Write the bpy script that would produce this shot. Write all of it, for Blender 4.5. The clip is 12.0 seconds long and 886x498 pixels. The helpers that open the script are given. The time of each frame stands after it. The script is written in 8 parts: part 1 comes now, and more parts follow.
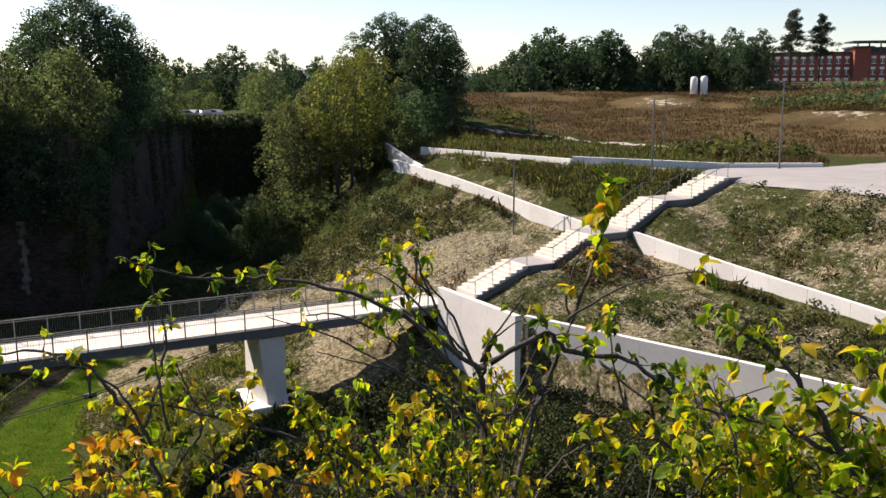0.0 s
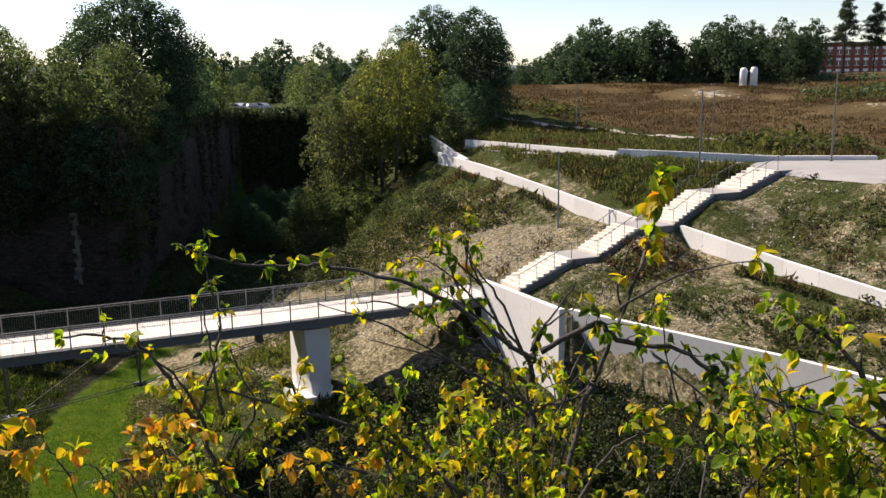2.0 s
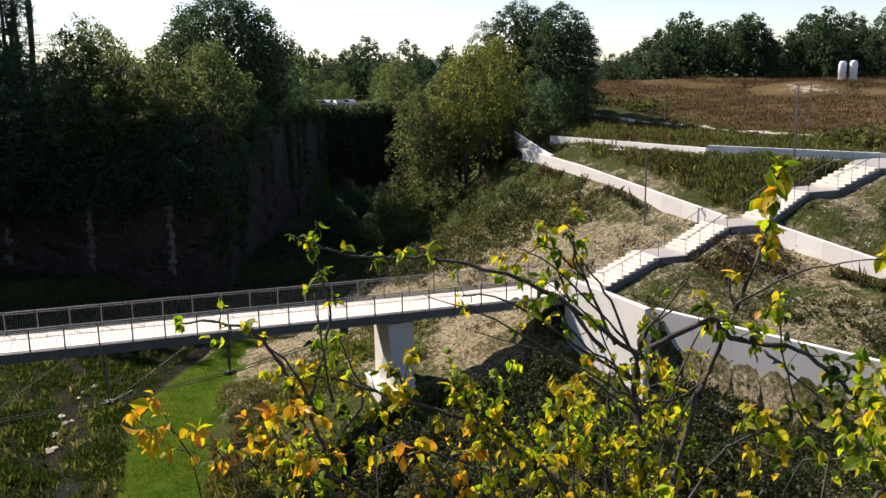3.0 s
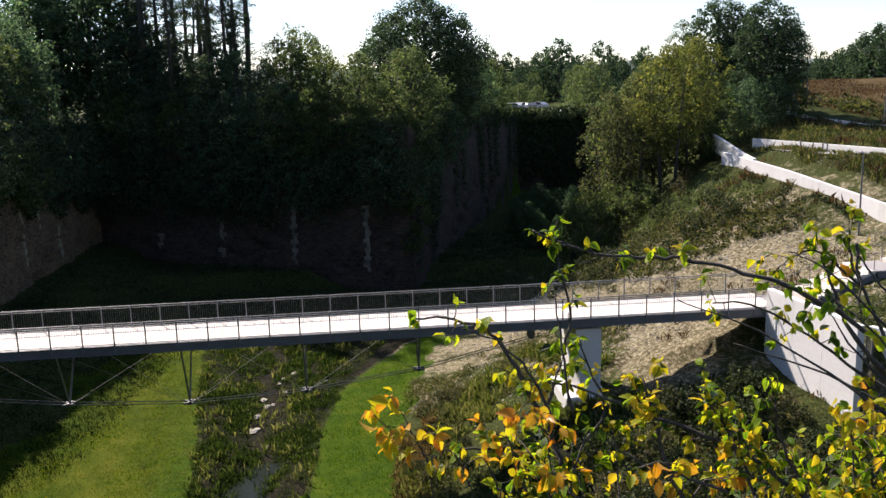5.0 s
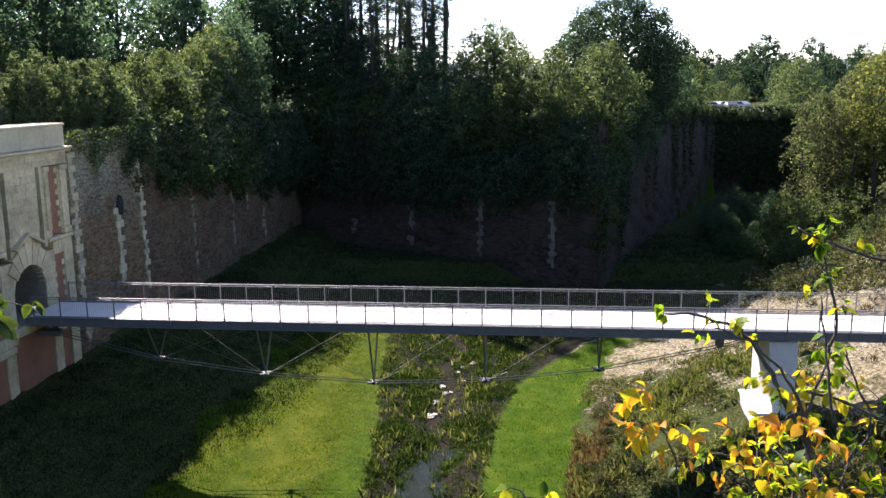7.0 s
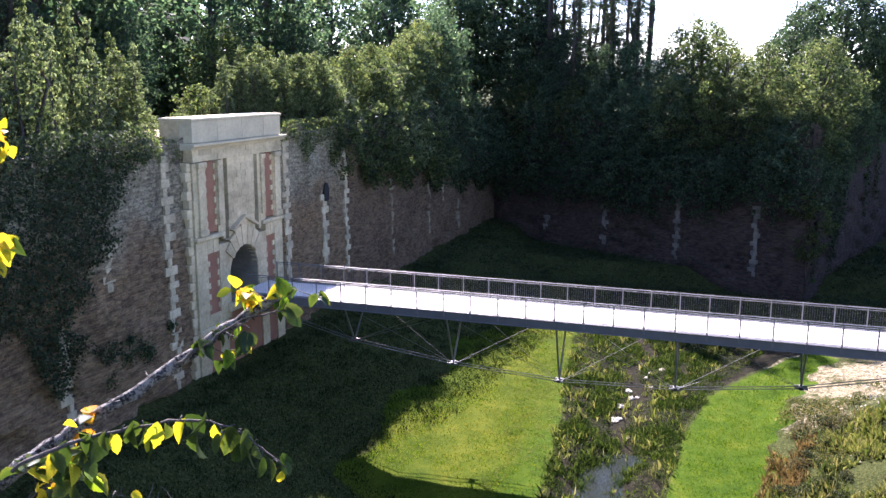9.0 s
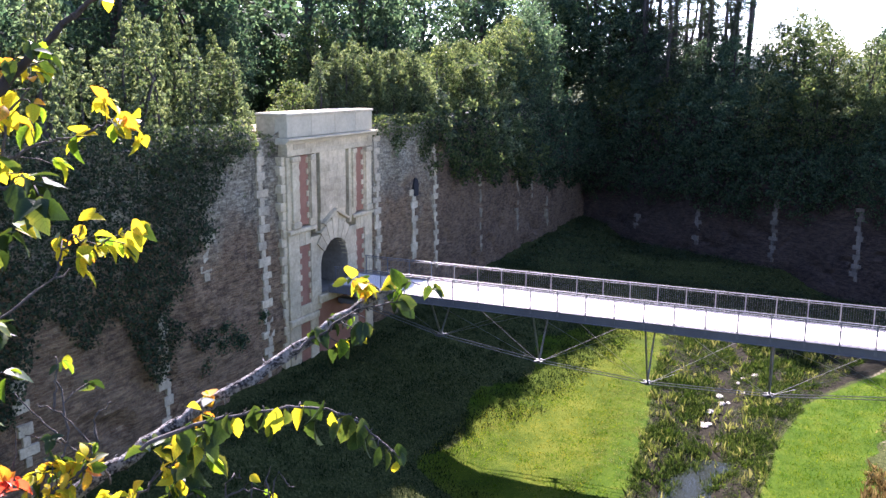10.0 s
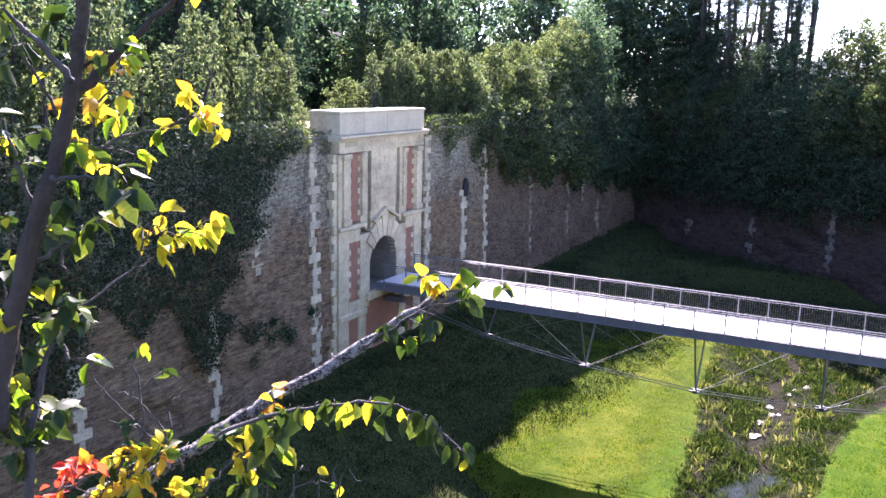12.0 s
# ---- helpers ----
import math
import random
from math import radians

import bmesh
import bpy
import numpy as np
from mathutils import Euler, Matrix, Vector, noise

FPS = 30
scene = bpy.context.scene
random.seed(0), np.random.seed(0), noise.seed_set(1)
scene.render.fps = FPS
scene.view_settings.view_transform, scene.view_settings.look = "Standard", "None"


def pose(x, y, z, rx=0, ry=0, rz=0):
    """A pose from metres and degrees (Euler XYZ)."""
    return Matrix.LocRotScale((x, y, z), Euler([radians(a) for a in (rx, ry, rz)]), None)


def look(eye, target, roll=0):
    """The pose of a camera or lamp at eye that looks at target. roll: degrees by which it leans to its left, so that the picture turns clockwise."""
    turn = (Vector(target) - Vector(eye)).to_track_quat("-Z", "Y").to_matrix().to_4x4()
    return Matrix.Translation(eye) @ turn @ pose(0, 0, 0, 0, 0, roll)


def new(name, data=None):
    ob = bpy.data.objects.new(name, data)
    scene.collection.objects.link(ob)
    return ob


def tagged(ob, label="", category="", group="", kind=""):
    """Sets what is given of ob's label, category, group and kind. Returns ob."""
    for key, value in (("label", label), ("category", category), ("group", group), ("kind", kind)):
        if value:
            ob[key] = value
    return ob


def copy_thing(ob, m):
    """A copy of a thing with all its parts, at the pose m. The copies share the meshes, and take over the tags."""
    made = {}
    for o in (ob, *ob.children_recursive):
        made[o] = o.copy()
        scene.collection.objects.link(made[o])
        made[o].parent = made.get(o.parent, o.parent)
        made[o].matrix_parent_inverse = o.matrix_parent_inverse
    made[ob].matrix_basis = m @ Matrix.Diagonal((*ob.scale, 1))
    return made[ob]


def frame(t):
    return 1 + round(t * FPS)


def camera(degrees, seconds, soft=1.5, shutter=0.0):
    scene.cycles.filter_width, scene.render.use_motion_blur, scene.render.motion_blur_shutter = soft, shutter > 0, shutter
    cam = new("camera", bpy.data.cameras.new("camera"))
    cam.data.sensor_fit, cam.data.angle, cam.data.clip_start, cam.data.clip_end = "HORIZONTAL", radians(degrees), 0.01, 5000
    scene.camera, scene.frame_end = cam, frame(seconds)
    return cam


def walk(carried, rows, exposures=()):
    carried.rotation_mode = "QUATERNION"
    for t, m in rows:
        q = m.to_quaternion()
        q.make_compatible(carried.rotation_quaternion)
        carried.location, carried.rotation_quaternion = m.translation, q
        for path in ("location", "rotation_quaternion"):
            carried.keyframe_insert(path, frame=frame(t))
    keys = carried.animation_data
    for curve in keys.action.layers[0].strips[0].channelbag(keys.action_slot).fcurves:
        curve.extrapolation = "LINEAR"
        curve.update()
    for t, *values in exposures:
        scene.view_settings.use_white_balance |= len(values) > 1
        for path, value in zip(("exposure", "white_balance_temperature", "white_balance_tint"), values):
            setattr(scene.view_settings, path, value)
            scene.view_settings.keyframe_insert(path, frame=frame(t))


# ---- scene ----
cam = camera(54.4, 12.0)
PATH = [
    (0.0, pose(-0.006, -44.111, 12.089, 79.60, 0.31, -27.66)),
    (0.5, pose(-0.003, -44.107, 12.086, 79.44, 0.35, -27.54)),
    (1.0, pose(-0.002, -44.104, 12.082, 79.32, 0.36, -27.25)),
    (1.5, pose(-0.007, -44.108, 12.079, 79.22, 0.45, -26.43)),
    (2.0, pose(-0.027, -44.106, 12.077, 79.15, 0.55, -24.76)),
    (2.5, pose(-0.056, -44.101, 12.075, 79.07, 0.76, -22.42)),
    (3.0, pose(-0.100, -44.089, 12.071, 78.97, 0.87, -19.25)),
    (5.0, pose(-0.215, -43.872, 12.021, 79.41, 1.50, -6.80)),
    (5.5, pose(-0.251, -43.859, 12.014, 79.52, 1.38, -3.87)),
    (6.0, pose(-0.302, -43.862, 12.012, 79.59, 1.16, -0.49)),
    (6.5, pose(-0.343, -43.851, 12.005, 79.50, 0.83, 2.42)),
    (7.0, pose(-0.394, -43.834, 11.993, 79.31, 0.48, 5.68)),
    (9.0, pose(-0.601, -43.812, 12.004, 79.05, -0.25, 18.53)),
    (9.5, pose(-0.634, -43.823, 12.002, 78.92, -0.35, 21.54)),
    (10.0, pose(-0.665, -43.822, 11.995, 78.78, -0.35, 24.42)),
    (10.5, pose(-0.683, -43.831, 11.994, 78.78, -0.47, 26.27)),
    (11.0, pose(-0.708, -43.842, 11.994, 78.82, -0.73, 27.54)),
    (11.5, pose(-0.709, -43.846, 11.993, 78.83, -0.96, 27.95)),
    (12.0, pose(-0.711, -43.845, 11.992, 78.75, -1.26, 27.83)),
]
walk(cam, PATH, [(0.0, 0.84, 6850, 21), (3.0, 0.82, 6750, 21), (5.0, 0.95, 6400, 22), (7.0, 1.62, 6100, 27), (9.0, 2.28, 5850, 36), (12.0, 2.75, 5750, 43)])

# ---- light ----
SUN_EL, SUN_X, SUN_Y = radians(41), -0.47, 0.88
world = bpy.data.worlds.new("sky")
scene.world = world
world.use_nodes = True
wn = world.node_tree
sky = wn.nodes.new("ShaderNodeTexSky")
sky.sky_type, sky.sun_disc = "NISHITA", False
sky.sun_elevation, sky.sun_rotation = SUN_EL, math.atan2(SUN_X, SUN_Y)
sky.air_density, sky.dust_density, sky.ozone_density = 1.0, 0.15, 2.0
wn.links.new(sky.outputs[0], wn.nodes["Background"].inputs[0])
wn.nodes["Background"].inputs[1].default_value = 0.087
sun_data = bpy.data.lights.new("sun", "SUN")
sun_data.energy, sun_data.angle, sun_data.color = 5.0, radians(0.6), (1.0, 0.93, 0.80)
sun = new("sun", sun_data)
sun.matrix_world = look((SUN_X * 100, SUN_Y * 100, math.tan(SUN_EL) * 100), (0, 0, 0))
scene.view_settings.exposure = 0.0


# ---- materials ----
def node_mat(name):
    m = bpy.data.materials.new(name)
    m.use_nodes = True
    nt = m.node_tree
    return m, nt, nt.nodes["Principled BSDF"]


def noise_tex(nt, vec, scale, detail=5.0, rough=0.6):
    n = nt.nodes.new("ShaderNodeTexNoise")
    n.inputs["Scale"].default_value, n.inputs["Detail"].default_value, n.inputs["Roughness"].default_value = scale, detail, rough
    if vec is not None:
        nt.links.new(vec, n.inputs["Vector"])
    return n.outputs["Fac"]


def ramp(nt, fac, stops):
    r = nt.nodes.new("ShaderNodeValToRGB")
    el = r.color_ramp.elements
    while len(el) < len(stops):
        el.new(0.5)
    for e, (p, c) in zip(el, stops):
        e.position, e.color = p, (*c, 1.0) if len(c) == 3 else c
    nt.links.new(fac, r.inputs["Fac"])
    return r.outputs["Color"]


def mix(nt, a, b, fac, mode="MIX"):
    n = nt.nodes.new("ShaderNodeMix")
    n.data_type, n.blend_type = "RGBA", mode
    for sock, v in ((n.inputs[6], a), (n.inputs[7], b), (n.inputs[0], fac)):
        if isinstance(v, bpy.types.NodeSocket):
            nt.links.new(v, sock)
        elif isinstance(v, tuple):
            sock.default_value = (*v, 1.0)
        else:
            sock.default_value = v
    return n.outputs[2]


def calc(nt, op, a, b=0.0, clamp=False):
    n = nt.nodes.new("ShaderNodeMath")
    n.operation, n.use_clamp = op, clamp
    for sock, v in ((n.inputs[0], a), (n.inputs[1], b)):
        if isinstance(v, bpy.types.NodeSocket):
            nt.links.new(v, sock)
        else:
            sock.default_value = v
    return n.outputs[0]


def where(nt):
    return nt.nodes.new("ShaderNodeNewGeometry").outputs["Position"]


def object_xyz(nt):
    return nt.nodes.new("ShaderNodeTexCoord").outputs["Object"]


def bump(nt, bsdf, height, strength=0.4, distance=0.02):
    b = nt.nodes.new("ShaderNodeBump")
    b.inputs["Strength"].default_value, b.inputs["Distance"].default_value = strength, distance
    nt.links.new(height, b.inputs["Height"])
    nt.links.new(b.outputs[0], bsdf.inputs["Normal"])


def surface(name, c1, c2, big=0.6, fine=12.0, rough=0.8, relief=0.3, metal=0.0, each=0.0, span=0.18):
    """Two scales of noise between two colours, with fine relief; each: how far objects differ."""
    m, nt, b = node_mat(name)
    p = where(nt)
    f = calc(nt, "ADD", calc(nt, "MULTIPLY", noise_tex(nt, p, big), 0.6), calc(nt, "MULTIPLY", noise_tex(nt, p, fine), 0.4))
    col = ramp(nt, f, [(0.5 - span, c1), (0.5 + span, c2)])
    if each:
        rnd = nt.nodes.new("ShaderNodeObjectInfo").outputs["Random"]
        v = calc(nt, "ADD", calc(nt, "MULTIPLY", rnd, each), 1.0 - each / 2)
        hsv = nt.nodes.new("ShaderNodeHueSaturation")
        nt.links.new(v, hsv.inputs["Value"])
        nt.links.new(col, hsv.inputs["Color"])
        col = hsv.outputs[0]
    nt.links.new(col, b.inputs["Base Color"])
    b.inputs["Roughness"].default_value, b.inputs["Metallic"].default_value = rough, metal
    if relief:
        bump(nt, b, noise_tex(nt, p, fine * 2), relief)
    return m


def leaf_mat(name, stops, clear=0.35, gloss=0.7, shine=0.12, rim=0.0, glow=(0.95, 1.0, 0.55), gain=1.8):
    """Leaves: colours spread over single leaves, light shining through."""
    m, nt, b = node_mat(name)
    g = nt.nodes.new("ShaderNodeNewGeometry")
    f = calc(nt, "ADD", calc(nt, "MULTIPLY", g.outputs["Random Per Island"], 0.75), calc(nt, "MULTIPLY", noise_tex(nt, g.outputs["Position"], 0.35, 2.0), 0.25))
    if rim:
        a = nt.nodes.new("ShaderNodeAttribute")
        a.attribute_name = "rim"
        spots = noise_tex(nt, g.outputs["Position"], 55.0, 3.0)
        f = calc(nt, "ADD", f, calc(nt, "ADD", calc(nt, "MULTIPLY", calc(nt, "ADD", a.outputs["Fac"], -0.5), rim), calc(nt, "MULTIPLY", calc(nt, "ADD", spots, -0.5), rim * 1.5)))
    col = ramp(nt, f, stops)
    if rim:
        run = nt.nodes.new("ShaderNodeAttribute")
        run.attribute_name = "along"
        slant = calc(nt, "FRACT", calc(nt, "ADD", calc(nt, "MULTIPLY", run.outputs["Fac"], 8.0), calc(nt, "MULTIPLY", a.outputs["Fac"], -1.7)))
        veins = ramp(nt, slant, [(0.0, (0.62, 0.62, 0.62)), (0.16, (1, 1, 1)), (0.85, (1, 1, 1)), (1.0, (0.62, 0.62, 0.62))])
        midrib = ramp(nt, a.outputs["Fac"], [(0.03, (1.25, 1.25, 1.2)), (0.1, (1, 1, 1))])
        col = mix(nt, mix(nt, col, veins, 0.8, "MULTIPLY"), midrib, 1.0, "MULTIPLY")
    nt.links.new(col, b.inputs["Base Color"])
    b.inputs["Roughness"].default_value, b.inputs["Specular IOR Level"].default_value = gloss, shine
    t = nt.nodes.new("ShaderNodeBsdfTranslucent")
    nt.links.new(mix(nt, col, tuple(gain * v for v in glow), 1.0, "MULTIPLY"), t.inputs["Color"])
    s = nt.nodes.new("ShaderNodeMixShader")
    s.inputs[0].default_value = clear
    nt.links.new(b.outputs[0], s.inputs[1])
    nt.links.new(t.outputs[0], s.inputs[2])
    nt.links.new(s.outputs[0], nt.nodes["Material Output"].inputs["Surface"])
    return m


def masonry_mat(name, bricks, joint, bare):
    """Old rampart facing: brick rows, grey rendered patches, random dark blotches; bare: how little render is left."""
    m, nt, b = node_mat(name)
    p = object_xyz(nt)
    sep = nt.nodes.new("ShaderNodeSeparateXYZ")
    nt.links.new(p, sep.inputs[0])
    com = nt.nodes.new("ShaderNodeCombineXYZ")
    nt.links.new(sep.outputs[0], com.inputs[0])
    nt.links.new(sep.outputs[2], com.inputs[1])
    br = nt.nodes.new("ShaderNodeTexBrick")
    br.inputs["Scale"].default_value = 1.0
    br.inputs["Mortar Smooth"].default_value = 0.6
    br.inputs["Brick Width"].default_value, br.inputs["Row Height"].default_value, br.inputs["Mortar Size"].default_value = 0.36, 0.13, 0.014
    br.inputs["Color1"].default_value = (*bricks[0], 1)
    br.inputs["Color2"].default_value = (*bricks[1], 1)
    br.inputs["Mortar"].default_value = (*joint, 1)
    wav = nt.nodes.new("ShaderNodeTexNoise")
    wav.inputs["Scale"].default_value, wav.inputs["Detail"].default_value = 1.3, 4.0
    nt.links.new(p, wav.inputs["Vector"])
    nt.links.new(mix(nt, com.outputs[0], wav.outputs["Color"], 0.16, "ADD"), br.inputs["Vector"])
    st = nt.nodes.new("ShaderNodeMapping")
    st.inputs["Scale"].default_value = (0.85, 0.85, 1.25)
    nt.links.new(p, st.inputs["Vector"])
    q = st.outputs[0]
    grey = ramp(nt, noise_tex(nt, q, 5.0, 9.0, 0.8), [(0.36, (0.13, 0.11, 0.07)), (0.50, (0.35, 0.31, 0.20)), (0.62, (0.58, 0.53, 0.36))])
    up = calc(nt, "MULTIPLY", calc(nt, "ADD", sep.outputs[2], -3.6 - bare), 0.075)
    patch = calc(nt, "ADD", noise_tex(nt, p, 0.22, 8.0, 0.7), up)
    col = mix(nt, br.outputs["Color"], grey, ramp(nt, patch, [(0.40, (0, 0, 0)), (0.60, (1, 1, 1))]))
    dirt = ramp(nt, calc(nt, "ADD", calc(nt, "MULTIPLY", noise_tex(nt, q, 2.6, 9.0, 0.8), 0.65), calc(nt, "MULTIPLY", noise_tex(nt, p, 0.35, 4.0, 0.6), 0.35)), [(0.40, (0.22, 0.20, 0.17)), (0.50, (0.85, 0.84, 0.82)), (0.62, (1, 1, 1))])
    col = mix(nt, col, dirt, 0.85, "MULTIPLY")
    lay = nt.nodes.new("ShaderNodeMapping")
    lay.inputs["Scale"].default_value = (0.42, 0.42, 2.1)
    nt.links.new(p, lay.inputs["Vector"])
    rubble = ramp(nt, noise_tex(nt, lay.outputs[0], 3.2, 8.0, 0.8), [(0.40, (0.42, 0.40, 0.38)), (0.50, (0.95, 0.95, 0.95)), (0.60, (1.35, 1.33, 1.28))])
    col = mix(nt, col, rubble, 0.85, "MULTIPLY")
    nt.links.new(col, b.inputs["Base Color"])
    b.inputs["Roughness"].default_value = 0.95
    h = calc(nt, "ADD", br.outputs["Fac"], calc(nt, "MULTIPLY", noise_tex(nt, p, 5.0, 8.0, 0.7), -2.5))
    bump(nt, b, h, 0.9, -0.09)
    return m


def ground_mat(name):
    """Earth sheet: bare chalky soil with weeds; lawn, dry meadow and paving where the zone layers say."""
    m, nt, b = node_mat(name)
    p = where(nt)

    def zone(layer):
        a = nt.nodes.new("ShaderNodeAttribute")
        a.attribute_name = layer
        return a.outputs["Fac"]

    soil = ramp(nt, noise_tex(nt, p, 4.5, 10.0, 0.85), [(0.38, (0.036, 0.029, 0.016)), (0.49, (0.138, 0.115, 0.066)), (0.60, (0.43, 0.385, 0.26))])
    weed = ramp(nt, noise_tex(nt, p, 7.0, 8.0, 0.85), [(0.38, (0.0105, 0.018, 0.0053)), (0.52, (0.0413, 0.051, 0.015)), (0.62, (0.105, 0.105, 0.0375))])
    cover = calc(nt, "ADD", calc(nt, "ADD", calc(nt, "MULTIPLY", noise_tex(nt, p, 0.22, 6.0, 0.7), 0.6), calc(nt, "MULTIPLY", noise_tex(nt, p, 2.2, 8.0, 0.8), 0.4)), zone("green"))
    col = mix(nt, soil, weed, ramp(nt, cover, [(0.47, (0, 0, 0)), (0.54, (1, 1, 1))]))
    lawn = ramp(nt, calc(nt, "ADD", calc(nt, "MULTIPLY", noise_tex(nt, p, 0.45, 5.0, 0.7), 0.5), calc(nt, "MULTIPLY", noise_tex(nt, p, 9.0, 6.0, 0.85), 0.52)),
                [(0.36, (0.013, 0.038, 0.004)), (0.52, (0.042, 0.078, 0.005)), (0.68, (0.11, 0.118, 0.014))])
    worn = ramp(nt, calc(nt, "ADD", calc(nt, "MULTIPLY", noise_tex(nt, p, 0.3, 5.0, 0.7), 0.5), calc(nt, "MULTIPLY", noise_tex(nt, p, 8.0, 6.0, 0.85), 0.52)),
                [(0.36, (0.017, 0.036, 0.004)), (0.50, (0.05, 0.073, 0.005)), (0.60, (0.102, 0.11, 0.012)), (0.70, (0.145, 0.125, 0.036))])
    lawn = mix(nt, lawn, worn, zone("worn"))
    edge = calc(nt, "ADD", zone("lawn"), calc(nt, "MULTIPLY", calc(nt, "ADD", noise_tex(nt, p, 1.6, 5.0, 0.7), -0.5), 0.55))
    col = mix(nt, col, lawn, ramp(nt, edge, [(0.46, (0, 0, 0)), (0.54, (1, 1, 1))]))
    mud = ramp(nt, noise_tex(nt, p, 3.0, 8.0, 0.8), [(0.36, (0.0075, 0.0075, 0.0053)), (0.54, (0.021, 0.0195, 0.012)), (0.70, (0.0525, 0.045, 0.03))])
    edge4 = calc(nt, "ADD", zone("mud"), calc(nt, "MULTIPLY", calc(nt, "ADD", noise_tex(nt, p, 1.6, 5.0, 0.7), -0.5), 0.55))
    col = mix(nt, col, mud, ramp(nt, edge4, [(0.44, (0, 0, 0)), (0.56, (1, 1, 1))]))
    dry = ramp(nt, calc(nt, "ADD", calc(nt, "MULTIPLY", noise_tex(nt, p, 0.09, 4.0), 0.6), calc(nt, "MULTIPLY", noise_tex(nt, p, 2.5, 6.0, 0.8), 0.45)),
               [(0.38, (0.0338, 0.0285, 0.0135)), (0.52, (0.0825, 0.0585, 0.027)), (0.64, (0.1425, 0.105, 0.0488))])
    edge2 = calc(nt, "ADD", zone("meadow"), calc(nt, "MULTIPLY", calc(nt, "ADD", noise_tex(nt, p, 0.5, 5.0, 0.7), -0.5), 0.7))
    col = mix(nt, col, dry, ramp(nt, edge2, [(0.45, (0, 0, 0)), (0.55, (1, 1, 1))]))
    chalk = ramp(nt, noise_tex(nt, p, 4.0, 8.0, 0.8), [(0.3, (0.21, 0.18, 0.1275)), (0.6, (0.465, 0.4275, 0.345))])
    edge3 = calc(nt, "ADD", zone("chalk"), calc(nt, "MULTIPLY", calc(nt, "ADD", noise_tex(nt, p, 0.8, 6.0, 0.75), -0.5), 0.9))
    col = mix(nt, col, chalk, ramp(nt, edge3, [(0.46, (0, 0, 0)), (0.56, (1, 1, 1))]))
    nt.links.new(col, b.inputs["Base Color"])
    b.inputs["Roughness"].default_value = 0.95
    b.inputs["Specular IOR Level"].default_value = 0.03
    bump(nt, b, noise_tex(nt, p, 4.0, 9.0, 0.75), 0.6, 0.12)
    return m


MASONRY = masonry_mat("old_masonry", ((0.214, 0.127, 0.062), (0.347, 0.233, 0.119)), (0.357, 0.282, 0.156), 1.0)
BROWNWALL = masonry_mat("brown_weathered_brick", ((0.153, 0.094, 0.051), (0.255, 0.168, 0.09)), (0.255, 0.198, 0.115), 4.2)
# darker masonry copy: the far walls' shade is put into its colour
SHADEDBRICK = masonry_mat("shade_toned_brown_brick", ((0.056, 0.038, 0.028), (0.105, 0.071, 0.051)), (0.094, 0.079, 0.06), 7.0)
GROUND = ground_mat("earth")
CONCRETE = surface("pale_concrete", (0.586, 0.577, 0.549), (0.732, 0.723, 0.686), 0.35, 6.0, 0.85, 0.12, each=0.1)
# dark stone for the passage lining: its inner shade is in the colour
SHADESTONE = surface("shade_toned_stone", (0.143, 0.129, 0.094), (0.286, 0.257, 0.189), 0.9, 7.0, 0.92, 0.3)
ASHLAR = surface("limestone", (0.306, 0.247, 0.135), (0.694, 0.594, 0.361), 0.7, 5.0, 0.9, 0.35, each=0.25)
NEWSTONE = surface("clean_limestone", (0.408, 0.356, 0.226), (0.632, 0.559, 0.361), 0.9, 6.0, 0.85, 0.15, each=0.12)
QUOIN = surface("weathered_quoin_stone", (0.255, 0.208, 0.123), (0.653, 0.564, 0.361), 1.6, 9.0, 0.92, 0.4, each=0.4)
# quoin copy toned down to match the shade painted into the far walls
SHADEDQUOIN = surface("shade_toned_quoin_stone", (0.075, 0.066, 0.051), (0.225, 0.199, 0.154), 1.6, 9.0, 0.92, 0.4, each=0.5)
DULLQUOIN = surface("dull_quoin_stone", (0.143, 0.119, 0.074), (0.449, 0.386, 0.246), 1.6, 9.0, 0.92, 0.4, each=0.5)
BRICK = surface("red_brick", (0.204, 0.089, 0.051), (0.347, 0.173, 0.098), 0.8, 16.0, 0.9, 0.4)
# near-black fill that paints the shade inside slots and niche
HOLLOWSHADE = surface("hollow_shade", (0.012, 0.011, 0.010), (0.03, 0.028, 0.026), 0.5, 6.0, 0.95, 0.0)
STEEL = surface("galvanised_steel", (0.12, 0.124, 0.124), (0.203, 0.206, 0.206), 2.0, 30.0, 0.5, 0.05, metal=0.4)
GIRDER = surface("painted_girder", (0.098, 0.101, 0.105), (0.15, 0.154, 0.158), 1.0, 20.0, 0.5, 0.05)
DECK = surface("pale_decking", (0.58, 0.525, 0.445), (0.69, 0.64, 0.56), 0.8, 9.0, 0.8, 0.1)
PAVING = surface("pale_paving", (0.247, 0.232, 0.217), (0.345, 0.33, 0.307), 0.4, 8.0, 0.9, 0.15)
CHALKPATH = surface("chalk_gravel", (0.27, 0.24, 0.188), (0.413, 0.375, 0.307), 0.5, 9.0, 0.95, 0.3)
BARK = surface("bark", (0.022, 0.018, 0.014), (0.085, 0.07, 0.055), 5.0, 40.0, 0.9, 0.6)
WHITE = surface("white_paint", (0.72, 0.72, 0.71), (0.82, 0.82, 0.80), 0.5, 6.0, 0.5, 0.05)
FARBRICK = surface("house_brick", (0.195, 0.056, 0.038), (0.285, 0.09, 0.06), 0.3, 5.0, 0.9, 0.2)
DARKMETAL = surface("dark_roof_metal", (0.03, 0.03, 0.035), (0.07, 0.07, 0.075), 0.3, 5.0, 0.6, 0.1)
